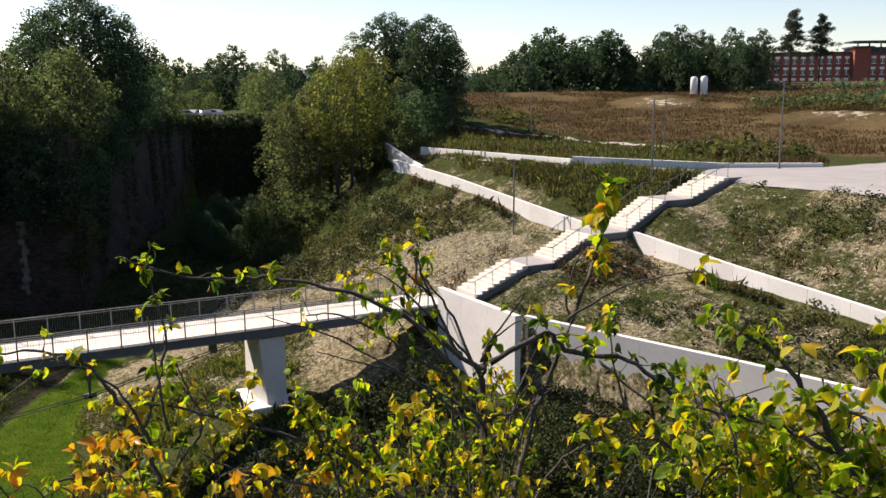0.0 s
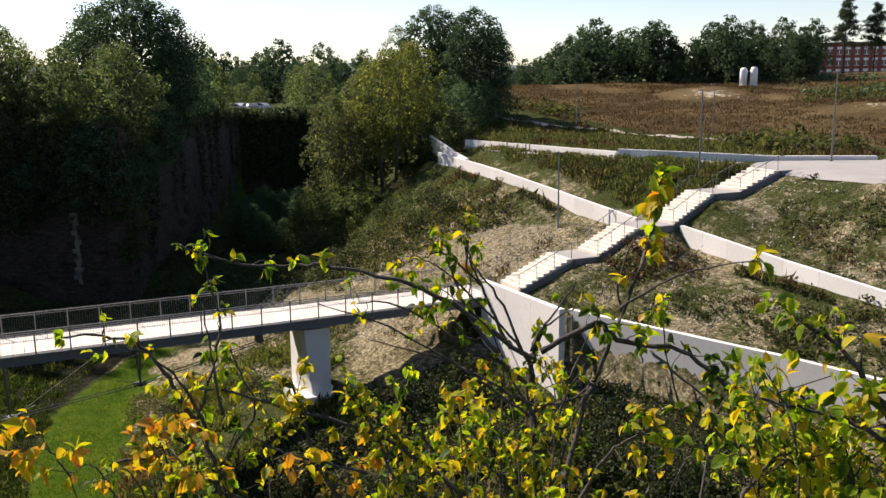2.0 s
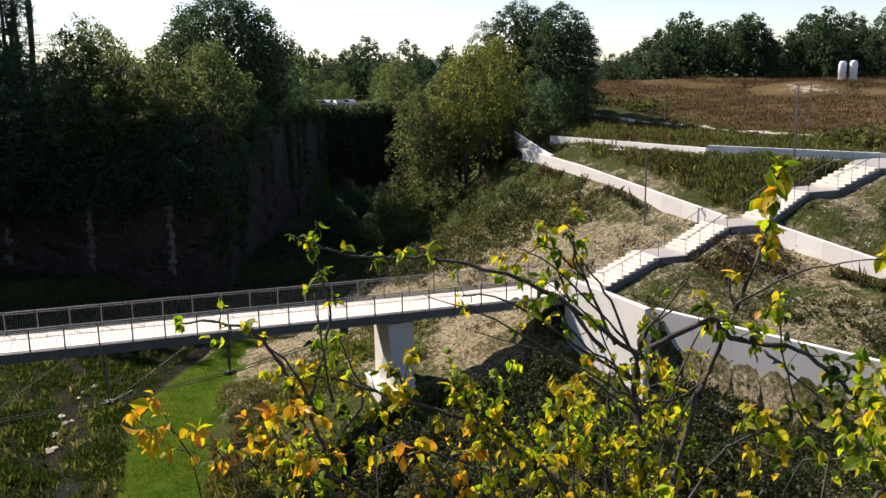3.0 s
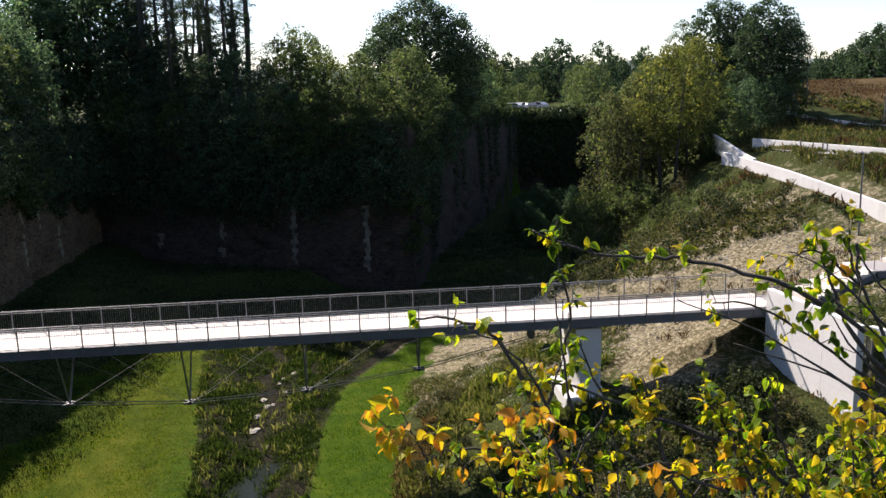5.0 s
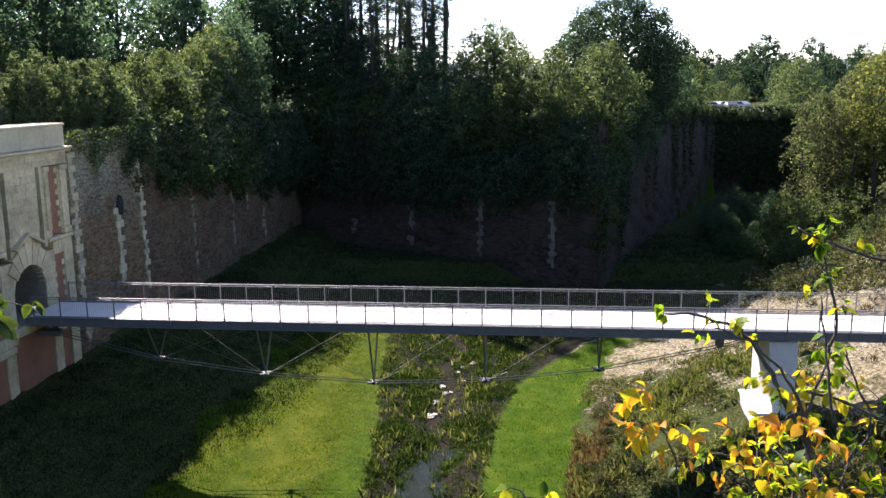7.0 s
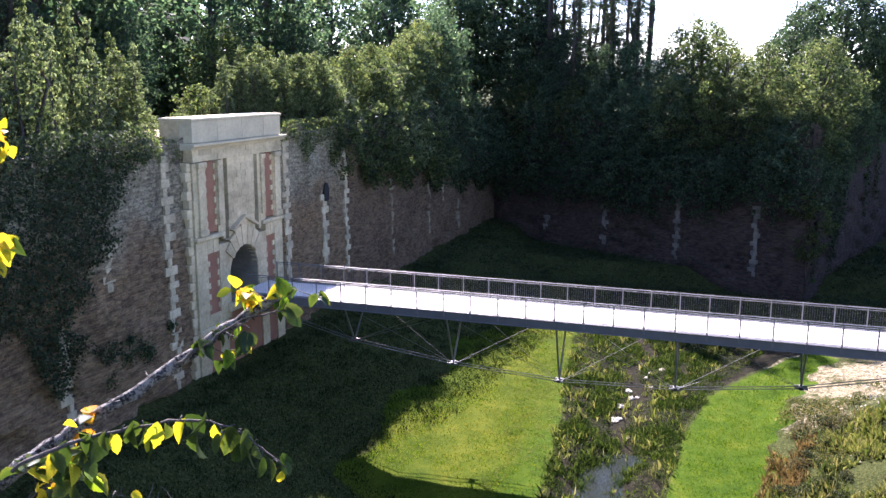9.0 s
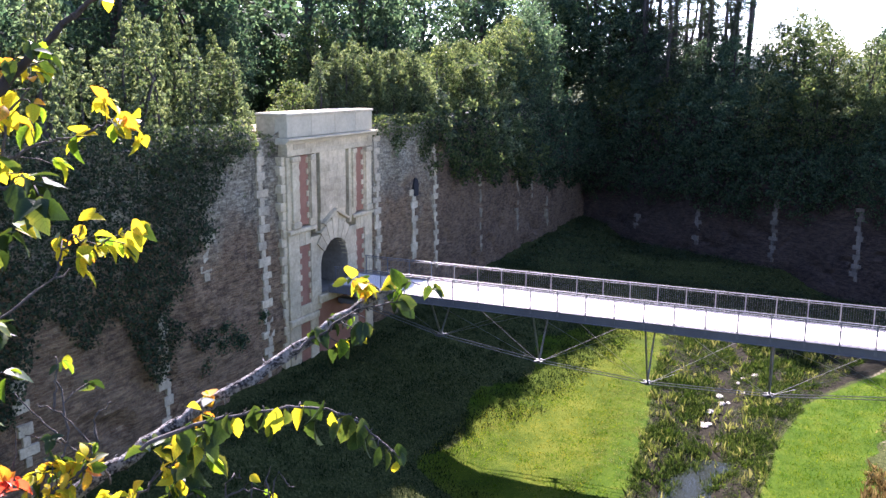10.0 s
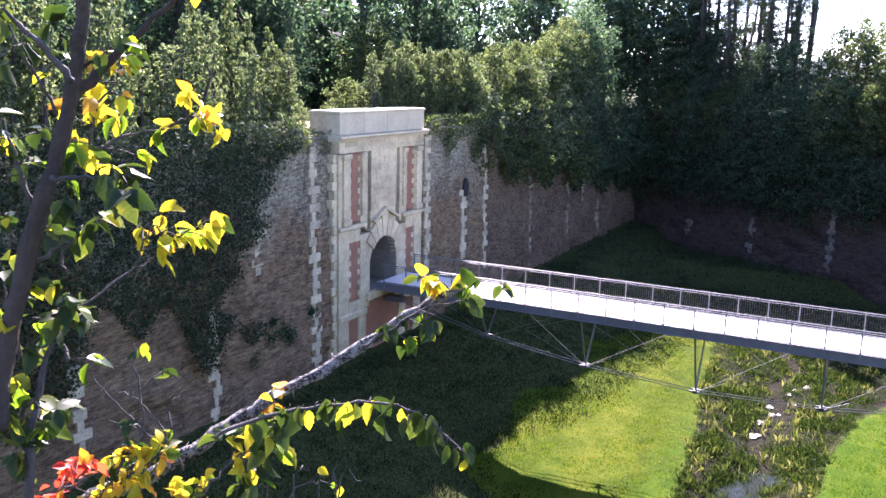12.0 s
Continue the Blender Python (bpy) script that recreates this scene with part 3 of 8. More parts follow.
def build_ground():
    xs, ys = spread(-31, 64, 0.5, 3200), spread(-48, 60, 0.5, 3200)
    X, Y = np.meshgrid(xs, ys)
    Z = height(X, Y)
    nx, ny = len(xs), len(ys)
    me = bpy.data.meshes.new("ground")
    vs = np.stack([X, Y, Z], -1).reshape(-1, 3)
    i = (np.arange(ny - 1)[:, None] * nx + np.arange(nx - 1)[None, :]).ravel()
    fs = np.stack([i, i + 1, i + nx + 1, i + nx], 1)
    me.vertices.add(len(vs))
    me.vertices.foreach_set("co", vs.astype(np.float32).ravel())
    me.loops.add(fs.size)
    me.loops.foreach_set("vertex_index", fs.astype(np.int32).ravel())
    me.polygons.add(len(fs))
    me.polygons.foreach_set("loop_start", np.arange(0, fs.size, 4, dtype=np.int32))
    me.polygons.foreach_set("use_smooth", [True] * len(fs))
    me.update(calc_edges=True)
    x, y = vs[:, 0], vs[:, 1]
    mid = -5.6 - 0.02 * y
    left_edge = lerp(y, [-20, -3, 5, 12, 22, 40], [-8.0, -8.6, -9.4, -10.4, -11.6, -12])
    right_edge = lerp(y, [-20, -3, 5, 12, 18, 24], [-2.4, -2.6, -2.2, -1.0, 2.0, 6.0])
    bank = lerp(y, [-20, -3, 9, 15, 22, 40], [1.6, 2.0, 3.4, 4.8, 7.0, 9.0]) + 0.45 * np.sin(y * 0.9) + 0.3 * np.sin(y * 2.3 + 1)
    # left lawn stops at the shadow line; darker weed colour paints the shade beyond
    lawn = np.maximum(smooth(left_edge + 0.5, left_edge - 0.5, x) * smooth(-20.2, -17.6, x + 0.8 * np.sin(y * 0.5)) * smooth(-9.4, -7.8, y + 0.5 * (x + 16).clip(-5, 0)), smooth(right_edge - 0.5, right_edge + 0.5, x) * smooth(bank + 0.5, bank - 0.5, x))
    lawn = lawn * smooth(32, 22, y) + np.where(x > 15, np.exp(-((y - 92) / 3.0) ** 2), 0)
    lawn = np.where(rampart_depth(x, y) > 0.3, 0, lawn) * smooth(-37, -33, y)
    mud = smooth(left_edge - 0.2, left_edge + 0.8, x) * smooth(right_edge + 0.2, right_edge - 0.8, x) * smooth(30, 22, y) * smooth(-38, -34, y)
    meadow = smooth(70, 78, x + 0.18 * y) * smooth(0, 16, y + 0.2 * (x - 50)) + smooth(66, 72, x)
    meadow = np.where((rampart_depth(x, y) > 0.3), 0, np.clip(meadow, 0, 1))
    green = 0.015 * smooth(20, 26, x) * smooth(46, 43, x) + 0.16 * smooth(36, 40, x) * smooth(0, 2, y) + 0.10 * smooth(20, 30, y) + 0.4 * smooth(10, 0, y) * smooth(0, 2, x) * smooth(15, 8, x) + 0.2 * smooth(-2, -10, y) * smooth(2, 4, x) * smooth(24, 20, x) - 0.13 * smooth(8, 12, x) * smooth(34, 29, x) * smooth(0, 3, y) * smooth(34, 20, y)
    green = np.where(rampart_depth(x, y) > 0.3, 0.4, green) + 0.3 * smooth(-36, -40, y) + 0.35 * smooth(3, 1, x)
    blob = lambda cx, cy, rx, ry: np.exp(-((x - cx) / rx) ** 2 - ((y - cy) / ry) ** 2)
    chalk = 0.54 * blob(98, 67, 8, 10) + 0.58 * blob(96, 31, 5.5, 14) + 0.5 * blob(103, 55, 5, 6) + 0.3 * blob(16, 9, 5, 6) + 0.28 * blob(29, -10, 4, 5) + 0.35 * blob(41, -17, 2.5, 4) + 0.3 * blob(26, 8, 5, 5)
    for layer, val in (("lawn", lawn), ("meadow", meadow), ("green", green), ("chalk", chalk), ("mud", mud), ("worn", smooth(-9.5, -11.5, x) * smooth(-20, -16.5, x))):
        me.attributes.new(layer, "FLOAT", "POINT").data.foreach_set("value", np.asarray(val, dtype=np.float32))
    me.materials.append(GROUND)
    tagged(new("ground", me), "uneven chalky earth with mown lawn in the moat and dry meadow above", "ground", kind="structure")


build_ground()


def at_ground(x, y):
    return float(height(np.array([float(x)]), np.array([float(y)]))[0])


# ---- old rampart walls ----
def rampart_wall(name, p, q, z0, z1, thick, label, material):
    """A run of old facing from p to q with an uneven, leaning face; the face looks to the right of the run."""
    length = math.hypot(q[0] - p[0], q[1] - p[1])
    n, k = max(2, int(length / 0.45)), 34
    ms = Mesh()
    rng = np.random.default_rng(int(abs(p[0] * 7 + q[1] * 3)) + 1)
    for i in range(n + 1):
        u = length * i / n
        ragged = 0.3 * math.sin(u * 0.7) + 0.2 * math.sin(u * 1.9 + 1)
        for j in range(k + 1):
            z = z0 + (z1 + ragged * (j == k) - z0) * j / k
            out = -0.35 * (1 - j / k) + float(rng.normal()) * 0.04 + 0.09 * math.sin(u * 0.9 + z) * math.sin(z * 1.3) + 0.3 * float(smooth(0.45, 0.8, math.sin(u * 0.8 + 0.7 * z) * math.sin(u * 0.37 + 1.9 * z + 1.1)) * smooth(3.0, -2.5, z))
            ms.v.append((u, out, z))
    for i in range(n):
        for j in range(k):
            a = i * (k + 1) + j
            ms.f.append((a, a + k + 1, a + k + 2, a + 1))
    ms.box(0, length, 0.12, thick, z0, z1 - 0.35)
    me = ms.data(name)
    ob = part(name, me, material)
    ob.matrix_world = Matrix.Translation((p[0], p[1], 0)) @ Matrix.Rotation(math.atan2(q[1] - p[1], q[0] - p[0]), 4, "Z")
    return tagged(ob, label, "wall", kind="structure")


wall_gate_south = rampart_wall("wall_gate_south", (GATE_X, -58), (GATE_X, -4.6), -6.0, 9.2, 1.6, "weathered brick and stone rampart wall with ivy", MASONRY)
wall_gate_north = rampart_wall("wall_gate_north", (GATE_X, 3.9), (GATE_X, 14.2), -7.5, 9.0, 1.6, "weathered grey stone and brick rampart wall beside the gate", MASONRY)
wall_gate_far = rampart_wall("wall_gate_far", (GATE_X, 14.2), (GATE_X, 57.6), -7.5, 9.0, 1.6, "brown brick rampart wall with pale stone chains", BROWNWALL)
wall_end = rampart_wall("wall_end", CORNER, (SALIENT[0] + 0.25, SALIENT[1] - 0.13), -8.2, 8.4, 1.6, "brown brick rampart wall under trees, toned down for shade", SHADEDBRICK)
wall_return = rampart_wall("wall_return", (SALIENT[0] - 0.12, SALIENT[1] - 0.3), RETURN_END, -8.2, 8.0, 1.6, "tall brick rampart wall running back, toned down for shade", SHADEDBRICK)
wall_cross = rampart_wall("wall_cross", (28.6, 101.5), (62.0, 104.5), -8.2, 7.6, 1.6, "ivy-grown rampart wall closing the moat", SHADEDBRICK)


def chain(parent, u, z0, z1, out, spacing=0.42, wide=0.55, narrow=0.3, jag=0.1, skip=0.15, stone=None):
    """A vertical chain of pale stones in a wall, alternately long and short."""
    mi = parent.matrix_world
    z, k = z0, 0
    while z < z1:
        h = spacing * random.uniform(0.8, 1.2)
        if random.random() > skip:
            w = (wide * 1.2 if k % 2 else narrow * 0.8) * random.uniform(0.7, 1.2)
            c = random.uniform(-0.14, 0.14) + jag * 0.4 * math.sin(z * 1.7)
            b = Mesh().block(u - w / 2 + c, u + w / 2 + c, out - 0.01 - 0.35 * (1 - (z - parent["base"]) / parent["rise"]), 0.1, z, z + h - 0.015, 0.015)
            part("stone", b, stone or QUOIN, parent)
        z += h
        k += 1


for w, z0, z1 in ((wall_gate_south, -6.0, 9.2), (wall_gate_north, -7.5, 9.0), (wall_gate_far, -7.5, 9.0), (wall_end, -8.2, 8.4), (wall_return, -8.2, 8.0)):
    w["base"], w["rise"] = z0, z1 - z0
# distances run along each wall from its first end
chain(wall_gate_south, 58 - 7.0, -4.0, 8.6, -0.06, 0.42, 0.7, 0.42, 0.1, 0.03)
chain(wall_gate_south, 58 - 14.9, -4.2, 1.0, -0.05, 0.42, 0.7, 0.4, 0.3, 0.1)
chain(wall_gate_south, 58 - 11.5, 2.3, 4.3, -0.05, 0.4, 0.8, 0.7, 0.2, 0.05)
chain(wall_gate_south, 58 - 22.5, -3.5, 0.5, -0.05, 0.42, 0.7, 0.45, 0.2, 0.1)
chain(wall_gate_far, 0.3, -2.2, 7.2, -0.06, 0.36, 0.62, 0.36, 0.15, 0.04)
chain(wall_gate_north, 1.6, -3.5, 8.4, -0.06, 0.42, 0.75, 0.5, 0.1, 0.03)
chain(wall_gate_north, 10.9 - 3.9, -0.8, 3.9, -0.05, 0.5, 0.75, 0.6, 0.1, 0.03)
for y, za, zb in ((23.7, -2.6, 4.0), (33.0, -2.2, 3.4), (42.3, -3.2, 2.6), (37.2, 0.4, 2.4)):
    chain(wall_gate_far, y - 14.2, za, zb, -0.05, 0.36, 0.5, 0.34, 0.3, 0.14, DULLQUOIN)
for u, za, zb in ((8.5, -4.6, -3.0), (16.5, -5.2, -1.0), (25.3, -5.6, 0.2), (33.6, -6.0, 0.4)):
    chain(wall_end, u, za, zb, -0.05, 0.42, 0.62, 0.5, 0.15, 0.02, SHADEDQUOIN)


def wall_niche(parent, u, z):
    # black prism paints the niche's shade; nothing is cut out
    ms = Mesh().prism([(u - 0.32, z - 0.7), (u + 0.32, z - 0.7), (u + 0.4, z), (u + 0.22, z + 0.5), (u - 0.1, z + 0.62), (u - 0.36, z + 0.2)], -0.22, 0.1)
    part("hollow", ms, HOLLOWSHADE, parent, "black shape for the shade of a broken niche")


wall_niche(wall_gate_north, 11.2 - 3.9, 4.4)


# ---- gatehouse front ----
def build_gate():
    g = thing("stone_gate", "pale limestone fortress gate with red brick panels and an arched passage", "gate", (-27.4, -0.45, 0), kind="structure")
    # local: x out of the wall is +, y along the wall, z up from the bridge deck
    arch_w, spring = 1.53, 1.1

    def arch_outline(w, s, base, n=16):
        return [(w, base), (w, s)] + [(w * math.cos(math.pi * k / n), s + w * math.sin(math.pi * k / n)) for k in range(1, n)] + [(-w, s), (-w, base)]

    def fill(y0, y1, z0, z1, x1=0.0, depth=0.9, mat=ASHLAR, name="ashlar_block", course=0.45, run=0.95, gap=0.006):
        z, row = z0, 0
        rows = max(1, round((z1 - z0) / course))
        h = (z1 - z0) / rows
        while row < rows:
            n = max(1, round((y1 - y0) / run))
            ln = (y1 - y0) / n
            cuts = [y0] + [y0 + ln * (k + (0.5 if row % 2 and n > 1 else 0.0)) for k in range(n + 1)] + [y1]
            cuts = sorted({round(min(max(c, y0), y1), 4) for c in cuts})
            for a, b in zip(cuts, cuts[1:]):
                if b - a > 0.08:
                    part(name, Mesh().block(x1 - depth, x1 + random.uniform(-0.012, 0.008), a + gap / 2, b - gap / 2, z + gap / 2, z + h - gap / 2, 0.006), mat, g)
            z += h
            row += 1

    core = Mesh()
    for a, b in ((-4.72, -arch_w - 0.04), (arch_w + 0.04, 4.6)):
        core.box(-1.9, -0.72, a, b, -7.0, 9.9)
    core.box(-1.9, -0.72, -arch_w - 0.04, arch_w + 0.04, 2.7, 9.9)
    core.box(-1.9, -0.72, -arch_w - 0.04, arch_w + 0.04, -7.0, -0.55)
    core.box(-7.4, -1.9, -3.2, 3.2, 2.75, 9.0)
    part("core", core, ASHLAR, g)
    tunnel = Mesh()
    o = arch_outline(arch_w, spring, -0.45)
    for (a, b), (c, d) in zip(o, o[1:]):
        tunnel.add([(-0.07, a, b), (-0.07, c, d), (-7.0, c, d), (-7.0, a, b)], [(0, 1, 2, 3)])
    tunnel.add([(-7.0, a, b) for a, b in o], [tuple(range(len(o)))])
    tunnel.add([(-0.07, -arch_w, -0.45), (-0.07, arch_w, -0.45), (-7.0, arch_w, -0.45), (-7.0, -arch_w, -0.45)], [(0, 1, 2, 3)])
    part("passage", tunnel, SHADESTONE, g, "vaulted stone passage, its inner shade put into the colour")
    part("passage_wall", Mesh().box(-6.9, -6.6, -1.5, 1.5, -0.44, 2.6), SHADESTONE, g, "grey wall inside the passage")
    # spandrel face round the arch
    sp = Mesh()
    n = 18
    for k in range(n):
        a0, a1 = math.pi * k / n, math.pi * (k + 1) / n
        p0 = (arch_w * math.cos(a0), spring + arch_w * math.sin(a0))
        p1 = (arch_w * math.cos(a1), spring + arch_w * math.sin(a1))
        sp.add([(0, *p0), (0, *p1), (0, p1[0], 3.05), (0, p0[0], 3.05), (-0.4, *p0), (-0.4, *p1)], [(0, 1, 2, 3), (0, 4, 5, 1)])
    part("spandrel", sp, ASHLAR, g)
    # lower storey: stone piers beside and between the brick panels
    for s in (-1, 1):
        edge = 4.72 if s < 0 else 4.6
        inner, outer = (2.54, 3.68) if s < 0 else (2.58, 3.66)
        span = lambda a, b: (min(s * a, s * b), max(s * a, s * b))
        fill(*span(outer, edge), -1.35, 3.5)
        fill(*span(arch_w, inner), -1.35, 3.05, course=0.46, run=1.2)
        fill(*span(inner, outer), 2.72, 3.5, course=0.8, run=0.3)
        fill(*span(inner, outer), -1.35, -0.75, course=0.6)
        part("brick_panel", Mesh().box(-0.8, -0.10, *span(inner, outer), -0.75, 2.72), BRICK, g, "red brick panel")
        # upper storey
        fill(*span(outer, edge), 3.75, 7.75, course=0.5)
        fill(*span(2.05, inner), 3.75, 7.75, course=0.5, run=1.2)
        part("brick_panel", Mesh().box(-0.8, -0.10, *span(inner, outer), 3.85, 7.75), BRICK, g, "red brick panel")
        for z in np.arange(4.2, 7.6, 0.62):
            for at, w in ((inner, 0.2), (outer - 0.26, 0.26)):
                part("key_stone", Mesh().block(-0.3, -0.04, *span(at, at + w), z, z + 0.3, 0.015), ASHLAR, g)
        for z in np.arange(-0.5, 2.4, 0.62):
            for at, w in ((inner, 0.18), (outer - 0.26, 0.26)):
                part("key_stone", Mesh().block(-0.3, -0.04, *span(at, at + w), z, z + 0.3, 0.015), ASHLAR, g)
        # drawbridge slot with its stone jambs; the black back paints its shade
        part("slot", Mesh().box(-0.75, -0.42, *span(1.42, 1.8), 3.3, 7.8), HOLLOWSHADE, g, "drawbridge slot backed in black for its shade")
        fill(*span(1.8, 2.05), 3.3, 7.8, course=0.9, run=2)
        # pilaster with base and capital
        pil = Mesh().block(-0.05, 0.13, *span(3.72, 4.36), 4.15, 7.45, 0.03)
        part("pilaster", pil, ASHLAR, g)
        part("pilaster_base", Mesh().block(-0.05, 0.2, *span(3.66, 4.42), 3.78, 4.14, 0.04), ASHLAR, g)
        part("capital", Mesh().block(-0.05, 0.22, *span(3.64, 4.44), 7.46, 7.76, 0.04), ASHLAR, g)
        pil = Mesh().block(-0.05, 0.11, *span(2.12, 2.5), 4.15, 7.45, 0.03)
        part("pilaster", pil, ASHLAR, g)
        part("capital", Mesh().block(-0.05, 0.18, *span(2.08, 2.56), 7.46, 7.76, 0.04), ASHLAR, g)
        # plinth storey: panels below the band
        fill(*span(3.7, edge), -7.0, -1.75, course=0.6)
        fill(*span(1.9, 2.7), -7.0, -1.75, course=0.6)
        part("brick_panel", Mesh().box(-0.8, -0.08, *span(2.7, 3.7), -7.0, -1.75), BRICK, g, "red brick panel")
        part("band", Mesh().block(-0.5, 0.12, *span(1.9, edge + 0.06), -1.75, -1.36, 0.05), ASHLAR, g)
        part("string_course", Mesh().block(-0.5, 0.16, *span(2.05, edge + 0.06), 3.5, 3.74, 0.05), ASHLAR, g)
    part("brick_panel", Mesh().box(-0.8, -0.08, -1.9, 1.9, -7.0, -1.0), BRICK, g, "red brick panel")
    part("sill", Mesh().block(-1.2, 0.18, -1.9, 1.9, -1.0, -0.5, 0.05), ASHLAR, g, "stone sill below the passage")
    # central field between the slots
    fill(-1.42, 1.42, 4.3, 7.8, 0.0, 0.6, course=0.4, run=0.9)
    fill(-1.42, 1.42, 3.05, 4.3, -0.05, 0.6, course=0.42, run=0.9)
    # fan of voussoirs under a small pediment
    for k in range(7):
        a0, a1 = math.pi * (0.2 + 0.6 * k / 7) + 0.012, math.pi * (0.2 + 0.6 * (k + 1) / 7) - 0.012
        r0, r1 = arch_w + 0.02, arch_w + (1.55 if k == 3 else 1.3 - 0.12 * abs(k - 3))
        o = [(r0 * math.cos(a0), spring + r0 * math.sin(a0)), (r1 * math.cos(a0), spring + r1 * math.sin(a0)), (r1 * math.cos(a1), spring + r1 * math.sin(a1)), (r0 * math.cos(a1), spring + r0 * math.sin(a1))]
        part("voussoir", Mesh().prism(o, -0.25, 0.1, "x"), ASHLAR, g)
    for s in (-1, 1):
        part("pediment_rake", Mesh().prism([(0, 4.42), (0, 4.24), (s * 1.32, 3.62), (s * 1.42, 3.72)], -0.2, 0.24, "x"), ASHLAR, g)
    # entablature, cornice and plain attic
    fill(-4.72, 4.6, 7.8, 8.45, 0.05, 0.8, course=0.33, run=1.1)
    part("cornice", Mesh().prism([(-0.6, 8.45), (0.14, 8.45), (0.2, 8.56), (0.36, 8.66), (0.36, 8.76), (-0.6, 8.8)], -4.98, 4.88, "y"), NEWSTONE, g)
    for a, b in ((-4.68, -2.3), (-2.3, 0.2), (0.2, 2.6), (2.6, 4.62)):
        part("attic_slab", Mesh().block(-1.9, 0.06, a + 0.006, b - 0.006, 8.8, 9.95, 0.02), NEWSTONE, g)
    part("coping", Mesh().block(-1.96, 0.12, -4.76, 4.7, 9.95, 10.1, 0.03), NEWSTONE, g)
    # return of the front on the side that shows
    for k in range(29):
        z = -6.5 + 0.493 * k
        part("side_quoin", Mesh().block(-0.9, -0.1 + random.uniform(-0.03, 0.02), -5.0 - (0.16 if k % 2 else 0.0) - random.uniform(0, 0.06), -4.73, z + 0.008, z + 0.485, 0.03), ASHLAR, g)


build_gate()


# ---- footbridge ----
BX0, BX1, BY0, BY1 = -27.2, 22.7, -1.42, 2.02


def build_bridge():
    b = thing("footbridge", "slender steel footbridge with pale deck and railings on cable-stayed struts", "bridge", (0, 0, 0))
    for y, s in ((BY0, -1), (BY1, 1)):
        part("edge_girder", Mesh().box(BX0, BX1, y - 0.07, y + 0.07, -0.46, 0.02).box(BX0, BX1, y - 0.14, y + 0.14, -0.46, -0.43).box(BX0, BX1, y - 0.14, y + 0.14, -0.03, 0.0), GIRDER, b, "dark grey steel edge girder")
    cross = Mesh().box(-0.06, 0.06, BY0 + 0.08, BY1 - 0.08, -0.36, -0.08).data("cross_beam")
    x = BX0 + 0.7
    while x < BX1:
        part("cross_beam", cross, GIRDER, b).location = (x, 0, 0)
        x += 1.5
    plank = Mesh().block(-0.245, 0.245, BY0 + 0.09, BY1 - 0.09, -0.06, -0.012, 0.008).data("deck_plank")
    x, k = BX0 + 0.25, 0
    while x < BX1 - 0.1:
        part("deck_plank", plank, DECK, b).location = (x, 0, random.uniform(-0.003, 0.003))
        x += 0.5
    post = Mesh().box(-0.035, 0.035, -0.012, 0.012, -0.3, 1.12).box(-0.05, 0.05, -0.03, 0.03, -0.3, -0.12).data("post")
    low_rail = Mesh().box(0.035, 1.465, -0.012, 0.012, 0.07, 0.1).data("bottom_rail")
    mid_rail = Mesh().box(0.035, 1.465, -0.012, 0.012, 1.0, 1.03).data("top_rail")
    for y, s in ((BY0, -1), (BY1, 1)):
        bars = Mesh()
        x = -22.21 - 3 * 1.5
        while x < BX1 - 0.2:
            part("post", post, STEEL, b).location = (x, y + s * 0.1, 0)
            if x + 1.5 < BX1 + 0.2:
                part("bottom_rail", low_rail, STEEL, b).location = (x, y + s * 0.1, 0)
                part("top_rail", mid_rail, STEEL, b).location = (x, y + s * 0.1, 0)
                for k in range(1, 13):
                    u = x + 1.5 * k / 13
                    bars.box(u - 0.004, u + 0.004, y + s * 0.1 - 0.004, y + s * 0.1 + 0.004, 0.1, 1.0)
            x += 1.5
        tagged(part("baluster_infill", bars, GIRDER, b, "closely set thin steel bars"), kind="stuff")
        part("handrail", Mesh().box(-26.8, BX1, y + s * 0.1 - 0.03, y + s * 0.1 + 0.03, 1.1, 1.14), STEEL, b, "galvanised handrail")
    # struts down to the cable nodes
    nodes = [(-26.6, -1.25), (-20.6, -2.62), (-14.6, -3.35), (-8.63, -3.68), (-2.62, -3.41), (3.33, -2.65)]
    cy = 0.0
    for x, z in nodes[1:]:
        for y in (BY0 + 0.1, BY1 - 0.1):
            part("strut", Mesh().tube([(x, cy, z), (x, y, -0.4)], 0.05, 8), STEEL, b)
        part("node_bracket", Mesh().box(x - 0.3, x + 0.3, cy - 0.22, cy - 0.16, z - 0.05, z + 0.05).box(x - 0.3, x + 0.3, cy + 0.16, cy + 0.22, z - 0.05, z + 0.05).box(x - 0.09, x + 0.09, cy - 0.22, cy + 0.22, z - 0.08, z + 0.08), STEEL, b, "steel cable clamp")
    path = nodes + [(9.9, -1.15), (11.4, -0.62)]
    for dy in (-0.19, 0.19):
        part("cable", Mesh().tube([(x, cy + dy, z) for x, z in path], 0.028, 6), STEEL, b, "taut steel cable")
    for (xa, za), (xb, zb) in zip(nodes, nodes[1:]):
        for y in (BY0 + 0.1, BY1 - 0.1):
            part("brace_rod", Mesh().tube([(xa + 0.1, cy, za), (xb - 0.3, y, -0.42)], 0.012, 4), STEEL, b)
            part("brace_rod", Mesh().tube([(xb - 0.1, cy, zb), (xa + 0.3, y, -0.42)], 0.012, 4), STEEL, b)
    part("cable_anchor", Mesh().box(9.1, 9.8, -0.35, 0.35, -0.72, -0.42).box(9.25, 9.6, -0.22, 0.22, -1.25, -0.72), GIRDER, b, "dark steel cable anchor under the deck")
